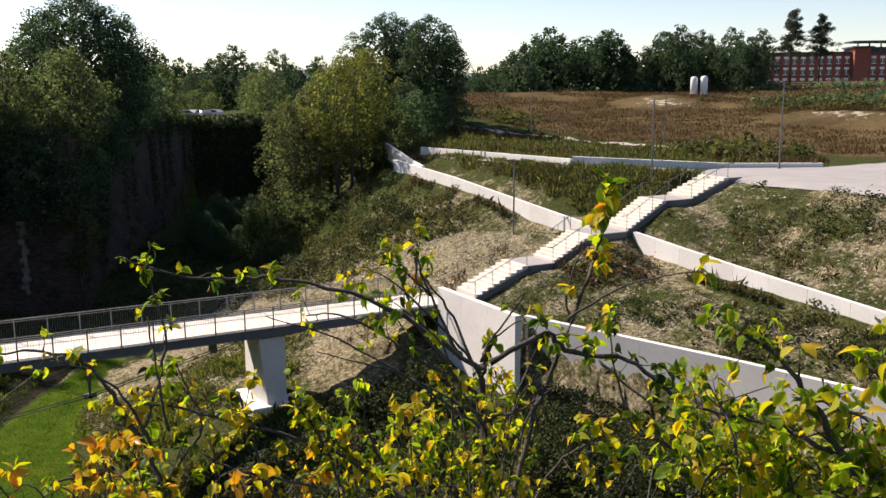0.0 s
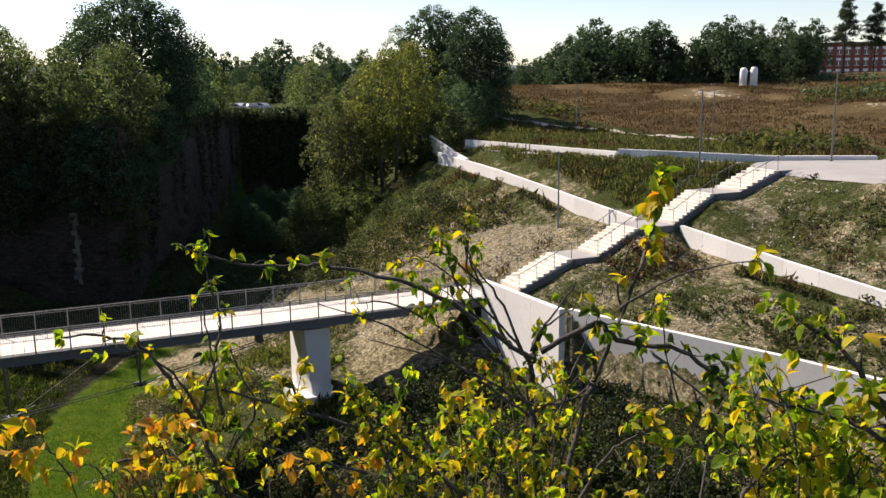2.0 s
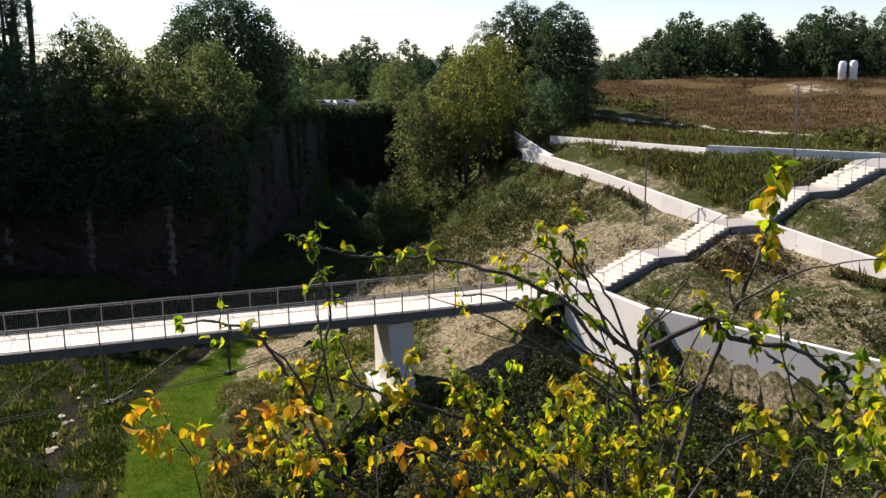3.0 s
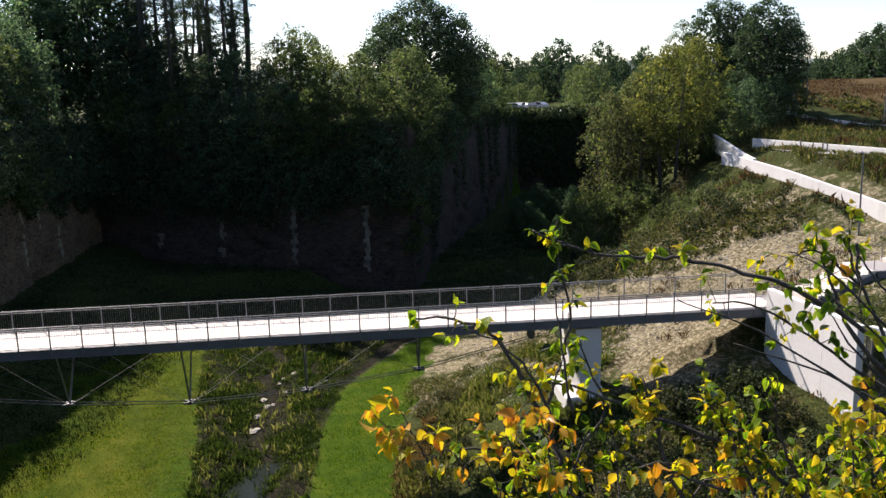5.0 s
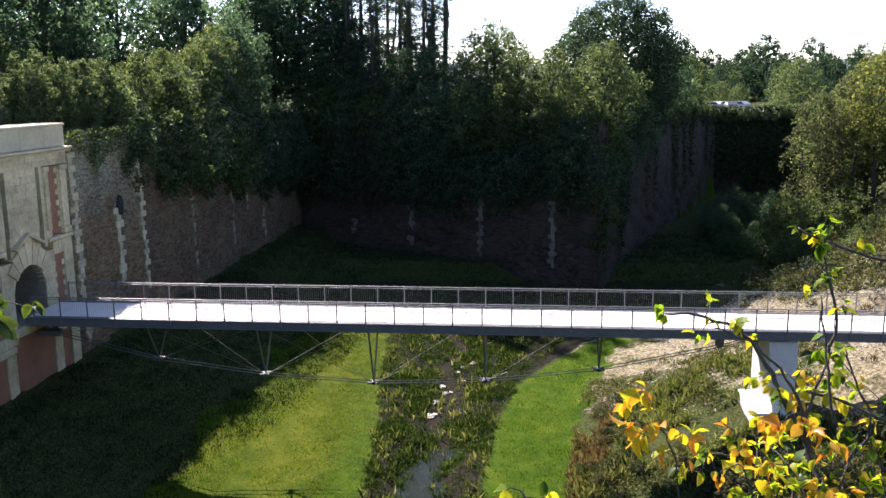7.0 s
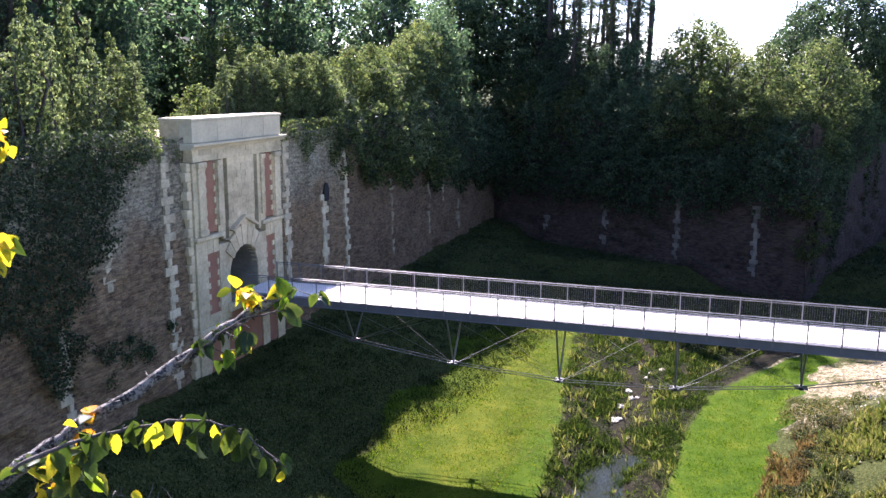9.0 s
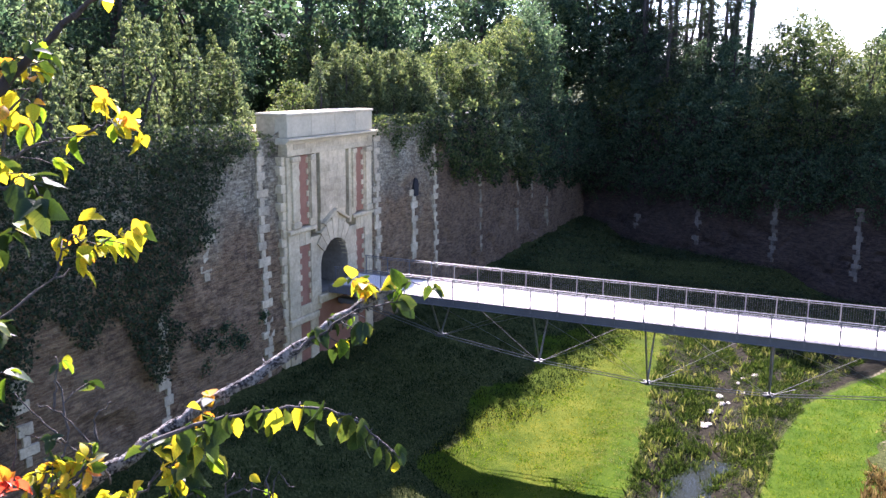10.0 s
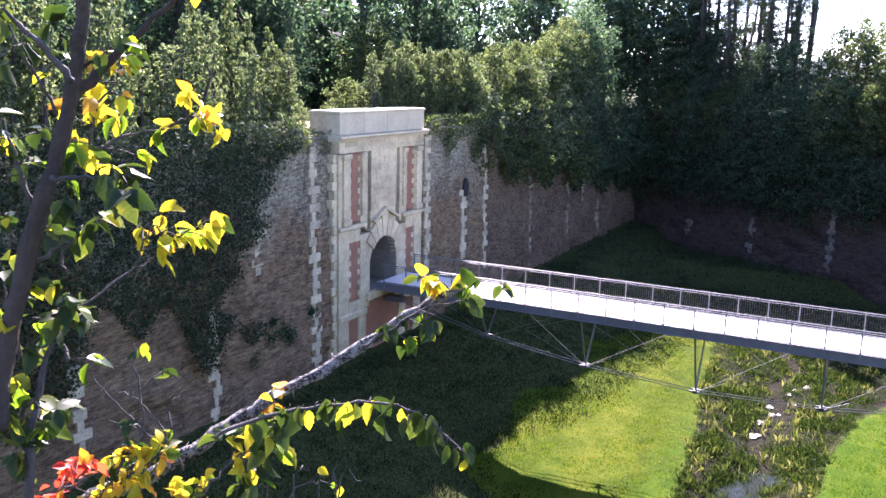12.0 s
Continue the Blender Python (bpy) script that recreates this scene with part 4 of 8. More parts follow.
    part("anchor_bracket", Mesh().box(-27.3, -26.2, -0.3, 0.3, -1.4, -1.1).tube([(-27.3, 0, -1.5), (-25.6, 0, -0.5)], 0.07, 6), GIRDER, b)


build_bridge()


def build_pier():
    p = thing("bridge_pier", "tapered pale concrete pier under the footbridge", "pier")
    top = [(11.55, 1.75), (11.55, -1.25), (12.95, -1.25), (12.95, 1.75)]
    bot = [(11.55, 1.75), (12.05, -1.05), (12.95, -1.05), (12.95, 1.75)]
    ms = Mesh().add([(x, y, -5.6) for x, y in bot] + [(x, y, -0.62) for x, y in top], [(3, 2, 1, 0), (4, 5, 6, 7), (0, 1, 5, 4), (1, 2, 6, 5), (2, 3, 7, 6), (3, 0, 4, 7)])
    part("shaft", ms, CONCRETE, p)
    for y in (-0.9, 1.4):
        part("bearing", Mesh().block(11.8, 12.5, y - 0.18, y + 0.18, -0.64, -0.44, 0.02), GIRDER, p)
    part("footing", Mesh().block(11.0, 13.4, -1.5, 2.2, -6.2, -4.3, 0.06), CONCRETE, p)


build_pier()


# ---- stairs, ramps and retaining walls ----
def concrete_run(name, pts, thick, drop, label, bay=2.4, group="retaining walls"):
    """A straight cast wall whose top runs through pts (x, y, z); cast bays with open joints between them."""
    w = thing(name, label, "retaining wall", pts[0], group)
    for (xa, ya, za), (xb, yb, zb) in zip(pts, pts[1:]):
        d = math.hypot(xb - xa, yb - ya)
        n = max(1, round(d / bay))
        ux, uy = (xb - xa) / d, (yb - ya) / d
        for k in range(n):
            a, b = d * k / n + 0.008, d * (k + 1) / n - 0.008
            z0, z1 = za + (zb - za) * a / d, za + (zb - za) * b / d
            vs = []
            for s in (0, thick):
                for u, z in ((a, z0), (b, z1)):
                    vs += [(xa + ux * u - uy * s, ya + uy * u + ux * s, z - drop), (xa + ux * u - uy * s, ya + uy * u + ux * s, z)]
            vs = [Vector(v) - Vector(pts[0]) for v in vs]
            part("wall_bay", Mesh().add(vs, [(0, 2, 3, 1), (4, 5, 7, 6), (0, 1, 5, 4), (2, 6, 7, 3), (1, 3, 7, 5), (0, 4, 6, 2)]), CONCRETE, w)
    return w


concrete_run("retaining_wall", [(21.85, -1.62, 1.12), (22.25, -9.2, 1.12)], 0.34, 5.2, "tall pale concrete abutment wall beside the footbridge")
concrete_run("retaining_wall", [(24.6, -6.4, 0.2), (28.5, -17.3, 0.2), (29.9, -22.2, 0.2), (32.4, -31.0, 0.2)], 0.3, 5.2, "long pale concrete retaining wall across the bank")
concrete_run("retaining_wall", [(36.0, -1.5, 3.15), (36.0, -10.0, 2.45), (36.0, -40.0, 0.6)], 0.3, 2.4, "long pale concrete wall of the upper ramp")
concrete_run("retaining_wall", [(34.9, 33.0, 5.5), (34.9, 21.0, 4.83), (34.9, 1.6, 3.25)], 0.3, 2.4, "pale concrete ramp wall falling to the stairs")
concrete_run("retaining_wall", [(38.2, 42.5, 6.55), (35.2, 29.5, 5.6), (35.0, 27.0, 5.3)], 0.3, 1.6, "pale concrete wall end at the ramp's turn")
concrete_run("low_wall", [(39.1, 35.5, 6.45), (41.6, 13.2, 6.6)], 0.35, 1.8, "low pale concrete wall along the terrace")
concrete_run("low_wall", [(41.4, 12.6, 6.85), (49.9, 4.6, 6.5), (56.8, 1.2, 6.45)], 0.35, 2.3, "low pale concrete kerb wall along the terrace")


def build_stairs():
    st = thing("outdoor_stairs", "straight flight of pale concrete steps with landings and steel handrails", "stairs", (24.6, 0, 0.1))
    o = Vector((24.6, 0, 0.1))
    flights = [(24.6, 28.2, 0.10, 1.66, 9), (30.1, 33.0, 1.66, 3.14, 9), (35.8, 38.9, 3.2, 4.95, 10), (41.2, 44.4, 4.95, 6.18, 7)]
    for xa, xb, za, zb, n in flights:
        r, t = (zb - za) / n, (xb - xa) / n
        for k in range(n):
            part("step", Mesh().block(xa + t * k - 24.6, xa + t * (k + 1) + 0.04 - 24.6, -1.25, 1.25, za + r * k - 0.25 - 0.1, za + r * (k + 1) - 0.1, 0.012), DECK, st)
        part("stringer", Mesh().prism([(xa - 24.7, za - 0.5), (xb - 24.5, zb - 0.6), (xb - 24.5, zb - 0.2), (xa - 24.7, za - 0.1)], -1.33, -1.26), GIRDER, st, "dark edge of the stair flight")
    for xa, xb, z in ((22.7, 24.6, 0.0), (28.2, 30.1, 1.66), (33.0, 35.8, 3.16), (38.9, 41.2, 4.95), (44.4, 46.5, 6.16)):
        part("landing", Mesh().block(xa - 24.6, xb - 24.6, -1.27, 1.27, z - 0.32, z - 0.1, 0.015), PAVING, st)
        part("landing_edge", Mesh().box(xa - 24.6, xb - 24.6, -1.33, -1.28, z - 0.5, z - 0.12), GIRDER, st, "dark edge of the landing")
    for y in (-1.12, 1.12):
        for xa, xb, za, zb, n in flights:
            pts = [(xa - 0.4, za), (xa, za), (xb, zb), (xb + 0.5, zb)]
            part("handrail", Mesh().tube([(x - 24.6, y, z + 0.95 - 0.1) for x, z in pts], 0.024, 6), STEEL, st, "round steel handrail")
            for k in range(4):
                x = xa + (xb - xa) * k / 3
                z = za + (zb - za) * k / 3
                part("rail_post", Mesh().tube([(x - 24.6, y, z - 0.1 - 0.1), (x - 24.6, y, z + 0.95 - 0.1)], 0.021, 6), STEEL, st)


build_stairs()


def strip_path(name, pts, width, material, label, lift=0.05):
    """A path laid over the ground along pts."""
    ms = Mesh()
    ps = []
    for (xa, ya), (xb, yb) in zip(pts, pts[1:]):
        n = max(1, int(math.hypot(xb - xa, yb - ya) / 0.8))
        ps += [(xa + (xb - xa) * k / n, ya + (yb - ya) * k / n) for k in range(n)]
    ps.append(pts[-1])
    for i, (x, y) in enumerate(ps):
        x0, y0 = ps[max(i - 1, 0)]
        x1, y1 = ps[min(i + 1, len(ps) - 1)]
        d = math.hypot(x1 - x0, y1 - y0)
        nx, ny = -(y1 - y0) / d * width / 2, (x1 - x0) / d * width / 2
        for s in (-1, -0.33, 0.33, 1):
            ms.v.append((x + s * nx, y + s * ny, at_ground(x + s * nx, y + s * ny) + lift))
    for i in range(len(ps) - 1):
        for k in range(3):
            a = i * 4 + k
            ms.f.append((a, a + 1, a + 5, a + 4))
    return tagged(part(name, ms, material, smooth=True), label, "path", kind="structure")


strip_path("path", [(52, 72), (55.8, 63.2), (54.1, 52.1), (57.1, 47.4), (62.1, 42.5), (63.0, 33.0), (62.4, 24.9), (62.0, 20.0)], 1.7, CHALKPATH, "narrow pale gravel path across the meadow", 0.1)
ms = Mesh()
px = np.linspace(44.6, 66, 22)
for x in px:
    lo, hi = -22.0 + 0.1 * (x - 44.6), float(np.interp(x, [44.6, 47.5, 49.9, 56.8, 66], [1.8, 4.0, 4.4, 1.2, 1.2]))
    for k in range(13):
        y = lo + (hi - lo) * k / 12
        ms.v.append((x, y, (at_ground(x, y) if x < 45.5 else max(6.1, at_ground(x, y))) + 0.05))
for i in range(21):
    for k in range(12):
        a = i * 13 + k
        ms.f.append((a, a + 13, a + 14, a + 1))
tagged(part("pavement", ms, PAVING, smooth=True), "wide pale paved terrace at the head of the stairs", "pavement", kind="structure")
ramp_n = [(37.6, 34.0, 5.3), (38.4, 30.0, 5.75), (40.3, 14.0, 6.0), (43.6, 8.0, 6.1), (45.4, 3.5, 6.12)]
ms = Mesh()
for i, (x, y, z) in enumerate(ramp_n):
    x0, y0, _ = ramp_n[max(i - 1, 0)]
    x1, y1, _ = ramp_n[min(i + 1, len(ramp_n) - 1)]
    d = math.hypot(x1 - x0, y1 - y0)
    for s in (-0.8, 0.8):
        ms.v.append((x - (y1 - y0) / d * s, y + (x1 - x0) / d * s, z + 0.12))
for i in range(len(ramp_n) - 1):
    ms.f.append((2 * i, 2 * i + 1, 2 * i + 3, 2 * i + 2))
tagged(part("ramp", ms, PAVING), "pale sloping footpath along the low wall", "ramp", kind="structure")
water = Mesh().add([(-7.4, -36, -8.28), (-2.8, -36, -8.28), (-3.9, 2, -8.28), (-7.2, 2, -8.28)], [(0, 1, 2, 3)])
tagged(part("water", water, WATER), "shallow still water in the stream bed", "water", kind="structure")


def lamp_post(x, y, tall, z=None):
    z = at_ground(x, y) if z is None else z
    l = thing("lamp_post", "slim grey steel lamp post with a small arm lamp", "lamp post", (x, y, z), "lamp posts")
    part("pole", Mesh().tube([(0, 0, -0.3), (0, 0, tall * 0.5), (0, 0, tall)], [0.07, 0.06, 0.045], 8), GIRDER, l)
    part("base", Mesh().tube([(0, 0, 0), (0, 0, 0.12)], 0.13, 8), GIRDER, l)
    part("lamp_head", Mesh().block(-0.42, 0.07, -0.08, 0.08, tall, tall + 0.07, 0.02), STEEL, l)


def ramp_gate():
    g = thing("steel_gate", "small grey steel bar gate between two concrete walls", "gate", (23.6, -7.6, -1.0))
    for x in (-0.35, 0.45):
        part("gate_post", Mesh().box(x - 0.04, x + 0.04, -0.04, 0.04, -0.3, 1.25), STEEL, g)
    for z in (0.05, 1.1):
        part("gate_rail", Mesh().box(-0.33, 0.43, -0.02, 0.02, z, z + 0.05), STEEL, g)
    for k in range(7):
        part("gate_bar", Mesh().box(-0.28 + 0.1 * k, -0.26 + 0.1 * k, -0.012, 0.012, 0.1, 1.1), STEEL, g)


ramp_gate()
lamp_post(33.0, 8.0, 7.0, 0.2)
lamp_post(42.0, 3.8, 6.9, 4.5)
lamp_post(53.0, 2.1, 6.5, 6.1)
lamp_post(67.9, 31.4, 5.6)
lamp_post(59.6, 46.1, 5.4)
lamp_post(59.5, 62.3, 5.4)


def bollard(x, y, z):
    b = thing("bollard", "short grey steel bollard beside the low wall", "bollard", (x, y, z), "bollards")
    part("post", Mesh().tube([(0, 0, -0.1), (0, 0, 0.95)], 0.06, 8), GIRDER, b)
    part("cap", Mesh().tube([(0, 0, 0.95), (0, 0, 1.0)], [0.07, 0.04], 8), STEEL, b)


for x, y in ((39.3, 27.0), (39.7, 24.2), (39.75, 23.6)):
    bollard(x, y, 5.7)


# ---- trees and plants ----
def leaf_shell(rng, centres, radii, per, squash=0.8):
    """Leaf places on the outer skins of many small clumps, and their outward directions."""
    cs, ns = [], []
    for c, r in zip(centres, radii):
        n = max(6, int(per * r * r))
        d = rng.normal(size=(n, 3)) + np.array([0, 0, 0.35])
        d /= np.linalg.norm(d, axis=1, keepdims=True)
        rad = r * rng.uniform(0.5, 1.12, (n, 1))
        cs.append(np.array(c) + d * rad * np.array([1, 1, squash]))
        ns.append(d + rng.normal(size=(n, 3)) * 0.6 + np.array([0, 0, 0.35]))
    return np.concatenate(cs), np.concatenate(ns)


def broad_tree(seed, tall, wide, leaf, mat, label, bare=0.25, dens=26, clumps=42, lean=0.0, tip=0.5, lobe=0.2, kind="tree"):
    """Trunk and limbs; the crown is made of lobes on the limbs, each lobe of many small leaf clumps."""
    rng = np.random.default_rng(seed)
    t = thing(kind, label, kind, (0, 0, -400), kind + "s")
    ms = Mesh()
    r0 = tall * 0.022
    top = (lean * tall * 0.2, 0, tall * 0.8)
    trunk = [(0, 0, -0.6), (0.05, 0.02, tall * bare), (lean * 0.1 * tall + rng.normal() * 0.2, rng.normal() * 0.2, tall * 0.55), top]
    ms.tube(trunk, [r0, r0 * 0.8, r0 * 0.45, r0 * 0.15], 7)
    lobes = []
    count = max(7, clumps // 4)
    for k in range(count):
        f = (k + rng.uniform(0, 1)) / count
        prof = max(0.2, math.sin(math.pi * min(1.0, 0.16 + 0.84 * f) ** (0.85 + tip)) ** 0.6) if f < 0.96 else 0.2
        a = k * 2.4 + rng.uniform(-0.5, 0.5)
        rr = wide * 0.5 * prof * rng.uniform(0.45, 0.85)
        lobes.append((np.array([rr * math.cos(a) + lean * f * tall * 0.2, rr * math.sin(a), tall * (bare + (0.92 - bare) * f)]), wide * lobe * rng.uniform(0.65, 1.15) * (1 - 0.3 * f)))
    cents, rads = [], []
    for c, r in lobes:
        zb = max(tall * bare * 0.7, c[2] - tall * 0.22)
        m = [(v + w) / 2 + rng.normal() * 0.15 for v, w in zip((0, 0, zb), c)]
        if kind != "sapling":
            ms.tube([(lean * 0.1 * zb, 0, zb), m, tuple(c)], [r0 * 0.38, r0 * 0.25, r0 * 0.08], 5)
        for _ in range(8):
            d = rng.normal(size=3) + np.array([0, 0, 0.3])
            d /= np.linalg.norm(d)
            cents.append(c + d * r * rng.uniform(0.6, 1.0) * np.array([1, 1, 0.8]))
            rads.append(r * rng.uniform(0.3, 0.52))
    part("trunk", ms, BARK, t, smooth=True)
    c, n = leaf_shell(rng, cents, rads, dens / (leaf * leaf) * 0.22)
    part("crown", quads("crown", c, n, leaf, 0.7, 0.12, rng), mat, t)
    return t


def dome_tree(seed, tall, wide, leaf, mat, label, bare=0.15, leaves=8000, lumps=34, peak=0.45, ragged=0.3, stems=1, full=0.6, kind="tree"):
    """A closed, lumpy crown: bulges set round a rounded outline, each of small leaf clumps, over trunk and limbs."""
    rng = np.random.default_rng(seed)
    t = thing(kind, label, kind, (0, 0, -400), kind + "s")
    r0 = tall * 0.02 / math.sqrt(stems)
    ms = Mesh()
    feet = []
    for k in range(stems):
        a = 2.4 * k + rng.uniform(0, 1)
        fx, fy = (0.0, 0.0) if stems == 1 else (wide * 0.09 * math.cos(a), wide * 0.09 * math.sin(a))
        tx, ty = fx * 2.6 + rng.normal() * 0.25, fy * 2.6 + rng.normal() * 0.25
        ms.tube([(fx, fy, -0.6), (fx * 1.3, fy * 1.3, tall * 0.3), (tx * 0.8, ty * 0.8, tall * 0.6), (tx, ty, tall * 0.85)], [r0, r0 * 0.8, r0 * 0.5, r0 * 0.15], 7)
        feet.append((fx * 1.3, fy * 1.3))
    p = math.log(0.5) / math.log(peak)
    radius = lambda f: wide * 0.5 * max(0.0, math.sin(math.pi * min(max(f, 0.02), 0.98) ** p)) ** full
    lo, hi = tall * bare, tall
    cents, rads = [], []
    for k in range(lumps):
        f = (k + rng.uniform(0.2, 0.8)) / lumps
        a = 2.39996 * k + rng.uniform(-0.35, 0.35)
        lump = wide * 0.145 * rng.uniform(1 - ragged, 1 + ragged)
        rr = max(0.0, radius(f) - lump * rng.uniform(0.55, 1.0))
        c = np.array([rr * math.cos(a), rr * math.sin(a), lo + (hi - lo) * f - lump * 0.4])
        if k % 2 == 0:
            bx, by = feet[k % stems]
            zb = max(lo * 0.8, c[2] - tall * 0.24)
            ms.tube([(bx, by, zb), ((bx + c[0]) / 2 + rng.normal() * 0.15, (by + c[1]) / 2, (zb + c[2]) / 2 + 0.2), tuple(c)], [r0 * 0.36, r0 * 0.24, r0 * 0.08], 5)
        out = np.array([math.cos(a), math.sin(a), (f - 0.35) * 1.3])
        for _ in range(8):
            d = rng.normal(size=3) + out * 0.7 + np.array([0, 0, 0.2])
            d /= np.linalg.norm(d)
            cents.append(c + d * lump * rng.uniform(0.55, 1.0))
            rads.append(lump * rng.uniform(0.3, 0.55))
    part("trunk", ms, BARK, t, smooth=True)
    c, n = leaf_shell(rng, cents, rads, leaves / sum(r * r for r in rads))
    m = leaves // 9
    f = rng.uniform(0.08, 0.85, m)
    a, q = rng.uniform(0, 6.283, m), np.sqrt(rng.uniform(0, 0.6, m)) * np.array([radius(v) for v in f])
    inner = np.stack([q * np.cos(a), q * np.sin(a), lo + (hi - lo) * f], 1)
    sizes = np.concatenate([leaf * rng.uniform(0.6, 1.25, len(c)), leaf * rng.uniform(1.4, 2.2, m)])
    me = quads("crown", np.concatenate([c, inner]), np.concatenate([n, rng.normal(size=(m, 3))]), sizes, 0.7, 0.12, rng)
    part("crown", me, mat, t)
    return t


def spire_tree(seed, tall, wide, leaf, mat, label, bare=0.3, dens=22, gaps=0.3):
    """A tall narrow tree with tiers of boughs and gaps that let the sky through."""
    rng = np.random.default_rng(seed)
    t = thing("tree", label, "tree", (0, 0, -400), "trees")
    ms = Mesh()
    r0 = tall * 0.014
    ms.tube([(0, 0, -0.6), (0.1, 0, tall * 0.5), (0.05, 0.1, tall)], [r0, r0 * 0.7, r0 * 0.12], 7)
    if bare < 0.2:
        ms.tube([(0.1, 0, tall * 0.2), (0.8, 0.5, tall * 0.5), (0.9, 0.9, tall * 0.85)], [r0 * 0.7, r0 * 0.5, r0 * 0.1], 6)
    cents, rads = [], []
    z = tall * bare
    while z < tall * 0.98:
        f = (z / tall - bare) / (1 - bare)
        reach = wide * 0.5 * (1 - f) ** 0.6 + 0.3
        for _ in range(4):
            if rng.uniform() < gaps:
                continue
            a = rng.uniform(0, 6.283)
            ln = reach * rng.uniform(0.35, 1.15)
            lift = rng.uniform(-0.4, 0.25) * ln
            e = (ln * math.cos(a), ln * math.sin(a), z + lift)
            ms.tube([(0, 0, z), (e[0] * 0.5, e[1] * 0.5, z + lift * 0.3), e], [r0 * 0.2, 0.03, 0.012], 4)
            for s in (0.4, 0.7, 1.0):
                cents.append((e[0] * s + rng.normal() * 0.2, e[1] * s + rng.normal() * 0.2, z + lift * s + rng.normal() * 0.15))
                rads.append(max(0.3, wide * 0.085 * (1.3 - 0.4 * s)) * rng.uniform(0.6, 1.3))
        z += tall * rng.uniform(0.012, 0.045)
    part("trunk", ms, BARK, t, smooth=True)
    c, n = leaf_shell(rng, cents, rads, dens / (leaf * leaf) * 0.22, 0.6)
    part("crown", quads("crown", c, n, leaf, 0.5, 0.1, rng), mat, t)
    return t


def plant(proto, x, y, z=None, s=1.0, sz=None, turn=None, sink=0.0):
    z = at_ground(x, y) - sink if z is None else z
    turn = random.uniform(0, 360) if turn is None else turn
    return copy_thing(proto, Matrix.Translation((x, y, z)) @ Matrix.Rotation(radians(turn), 4, "Z") @ Matrix.Diagonal((s, s, sz or s, 1)))


def woods(label, places, mat=None):
    """A stand of trees too many to count, joined into one growth; places are (x, y, z or None, size)."""
    crown = next(o for o in FAR.children if o.name.startswith("crown")).data
    co = np.empty(len(crown.vertices) * 3)
    crown.vertices.foreach_get("co", co)
    co = co.reshape(-1, 3)
    rows, stems = [], Mesh()
    for x, y, z, s in places:
        z = at_ground(x, y) if z is None else z
        a = random.uniform(0, 6.283)
        turn = np.array([(math.cos(a), math.sin(a), 0), (-math.sin(a), math.cos(a), 0), (0, 0, 1)])
        rows.append(co @ turn * s * np.array([1, 1, random.uniform(0.85, 1.2)]) + np.array([x, y, z]))
        stems.tube([(x, y, z - 0.5), (x + 0.2, y, z + 4 * s), (x, y, z + 9 * s)], [0.3 * s, 0.22 * s, 0.08 * s], 5, False)
    v = np.concatenate(rows)
    me = bpy.data.meshes.new("woods")
    n = len(v)
    me.from_pydata(v.tolist() + stems.v, [], np.arange(n).reshape(-1, 4).tolist() + [tuple(n + i for i in q) for q in stems.f])
    me.materials.append(mat or LEAF_DARK)
    me.materials.append(BARK)
    me.polygons.foreach_set("material_index", [0] * (n // 4) + [1] * len(stems.f))
    tagged(new("woods", me), label, "woods", kind="stuff")


def polar(az, d):
    """A place at a bearing (degrees, left is positive) and distance from the viewing bank."""
    return -0.3 - d * math.sin(radians(az)), -43.9 + d * math.cos(radians(az))


OAK = dome_tree(11, 13, 10, 0.32, LEAF_MID, "broad green deciduous tree with a rounded uneven crown", leaves=5500)
OAK_B = dome_tree(12, 14, 10, 0.32, LEAF_DARK, "large dark green deciduous tree", leaves=5500, lumps=38)
LIGHT = dome_tree(13, 10, 7.5, 0.26, LEAF_LIGHT, "yellow-green deciduous tree with a loose crown", bare=0.1, leaves=5500, ragged=0.4)
TALL = dome_tree(14, 16, 8.5, 0.32, LEAF_DARK, "tall green tree on the rampart", leaves=5500, lumps=42, peak=0.4)
DENSE = dome_tree(15, 12, 11, 0.36, LEAF_DARK, "dark bushy tree overhanging the rampart wall", bare=0.0, leaves=4000, lumps=38, peak=0.4)
BIG = dome_tree(41, 13.4, 14.2, 0.27, LEAF_DEEP, "great domed dark green tree on the rampart corner", bare=0.02, leaves=32000, lumps=64, peak=0.5, ragged=0.28, full=0.42)
HANGING = dome_tree(42, 12.4, 8.2, 0.22, LEAF_LIGHT, "yellow-green tree leaning out over the rampart wall", bare=0.04, leaves=12000, lumps=54, peak=0.6, ragged=0.4)
AIRY = dome_tree(43, 10.5, 9.2, 0.24, LEAF_LIGHT, "light green tree with sunlit upper leaves", bare=0.02, leaves=11000, lumps=46, peak=0.5, ragged=0.4)
ASH = dome_tree(44, 14.4, 8.4, 0.2, LEAF_GOLD, "slender yellow-green tree with visible trunk and open crown", bare=0.36, leaves=10500, lumps=34, peak=0.5, ragged=0.45, stems=2)
THIN = dome_tree(45, 14.6, 7.0, 0.2, LEAF_FADED, "thin many-stemmed tree with sparse browning leaves", bare=0.12, leaves=6500, lumps=38, peak=0.5, ragged=0.5, stems=4)
DARK_DOME = dome_tree(46, 14.0, 8.6, 0.26, LEAF_DEEP, "dense dark green domed tree at the head of the slope", bare=0.06, leaves=16000, lumps=60, peak=0.58, ragged=0.22, full=0.4)
YOUNG = broad_tree(16, 5, 1.7, 0.14, LEAF_GREY, "young upright grey-green sapling on the wall top", bare=0.03, dens=40, clumps=150, tip=-0.25, lobe=0.15, kind="sapling")
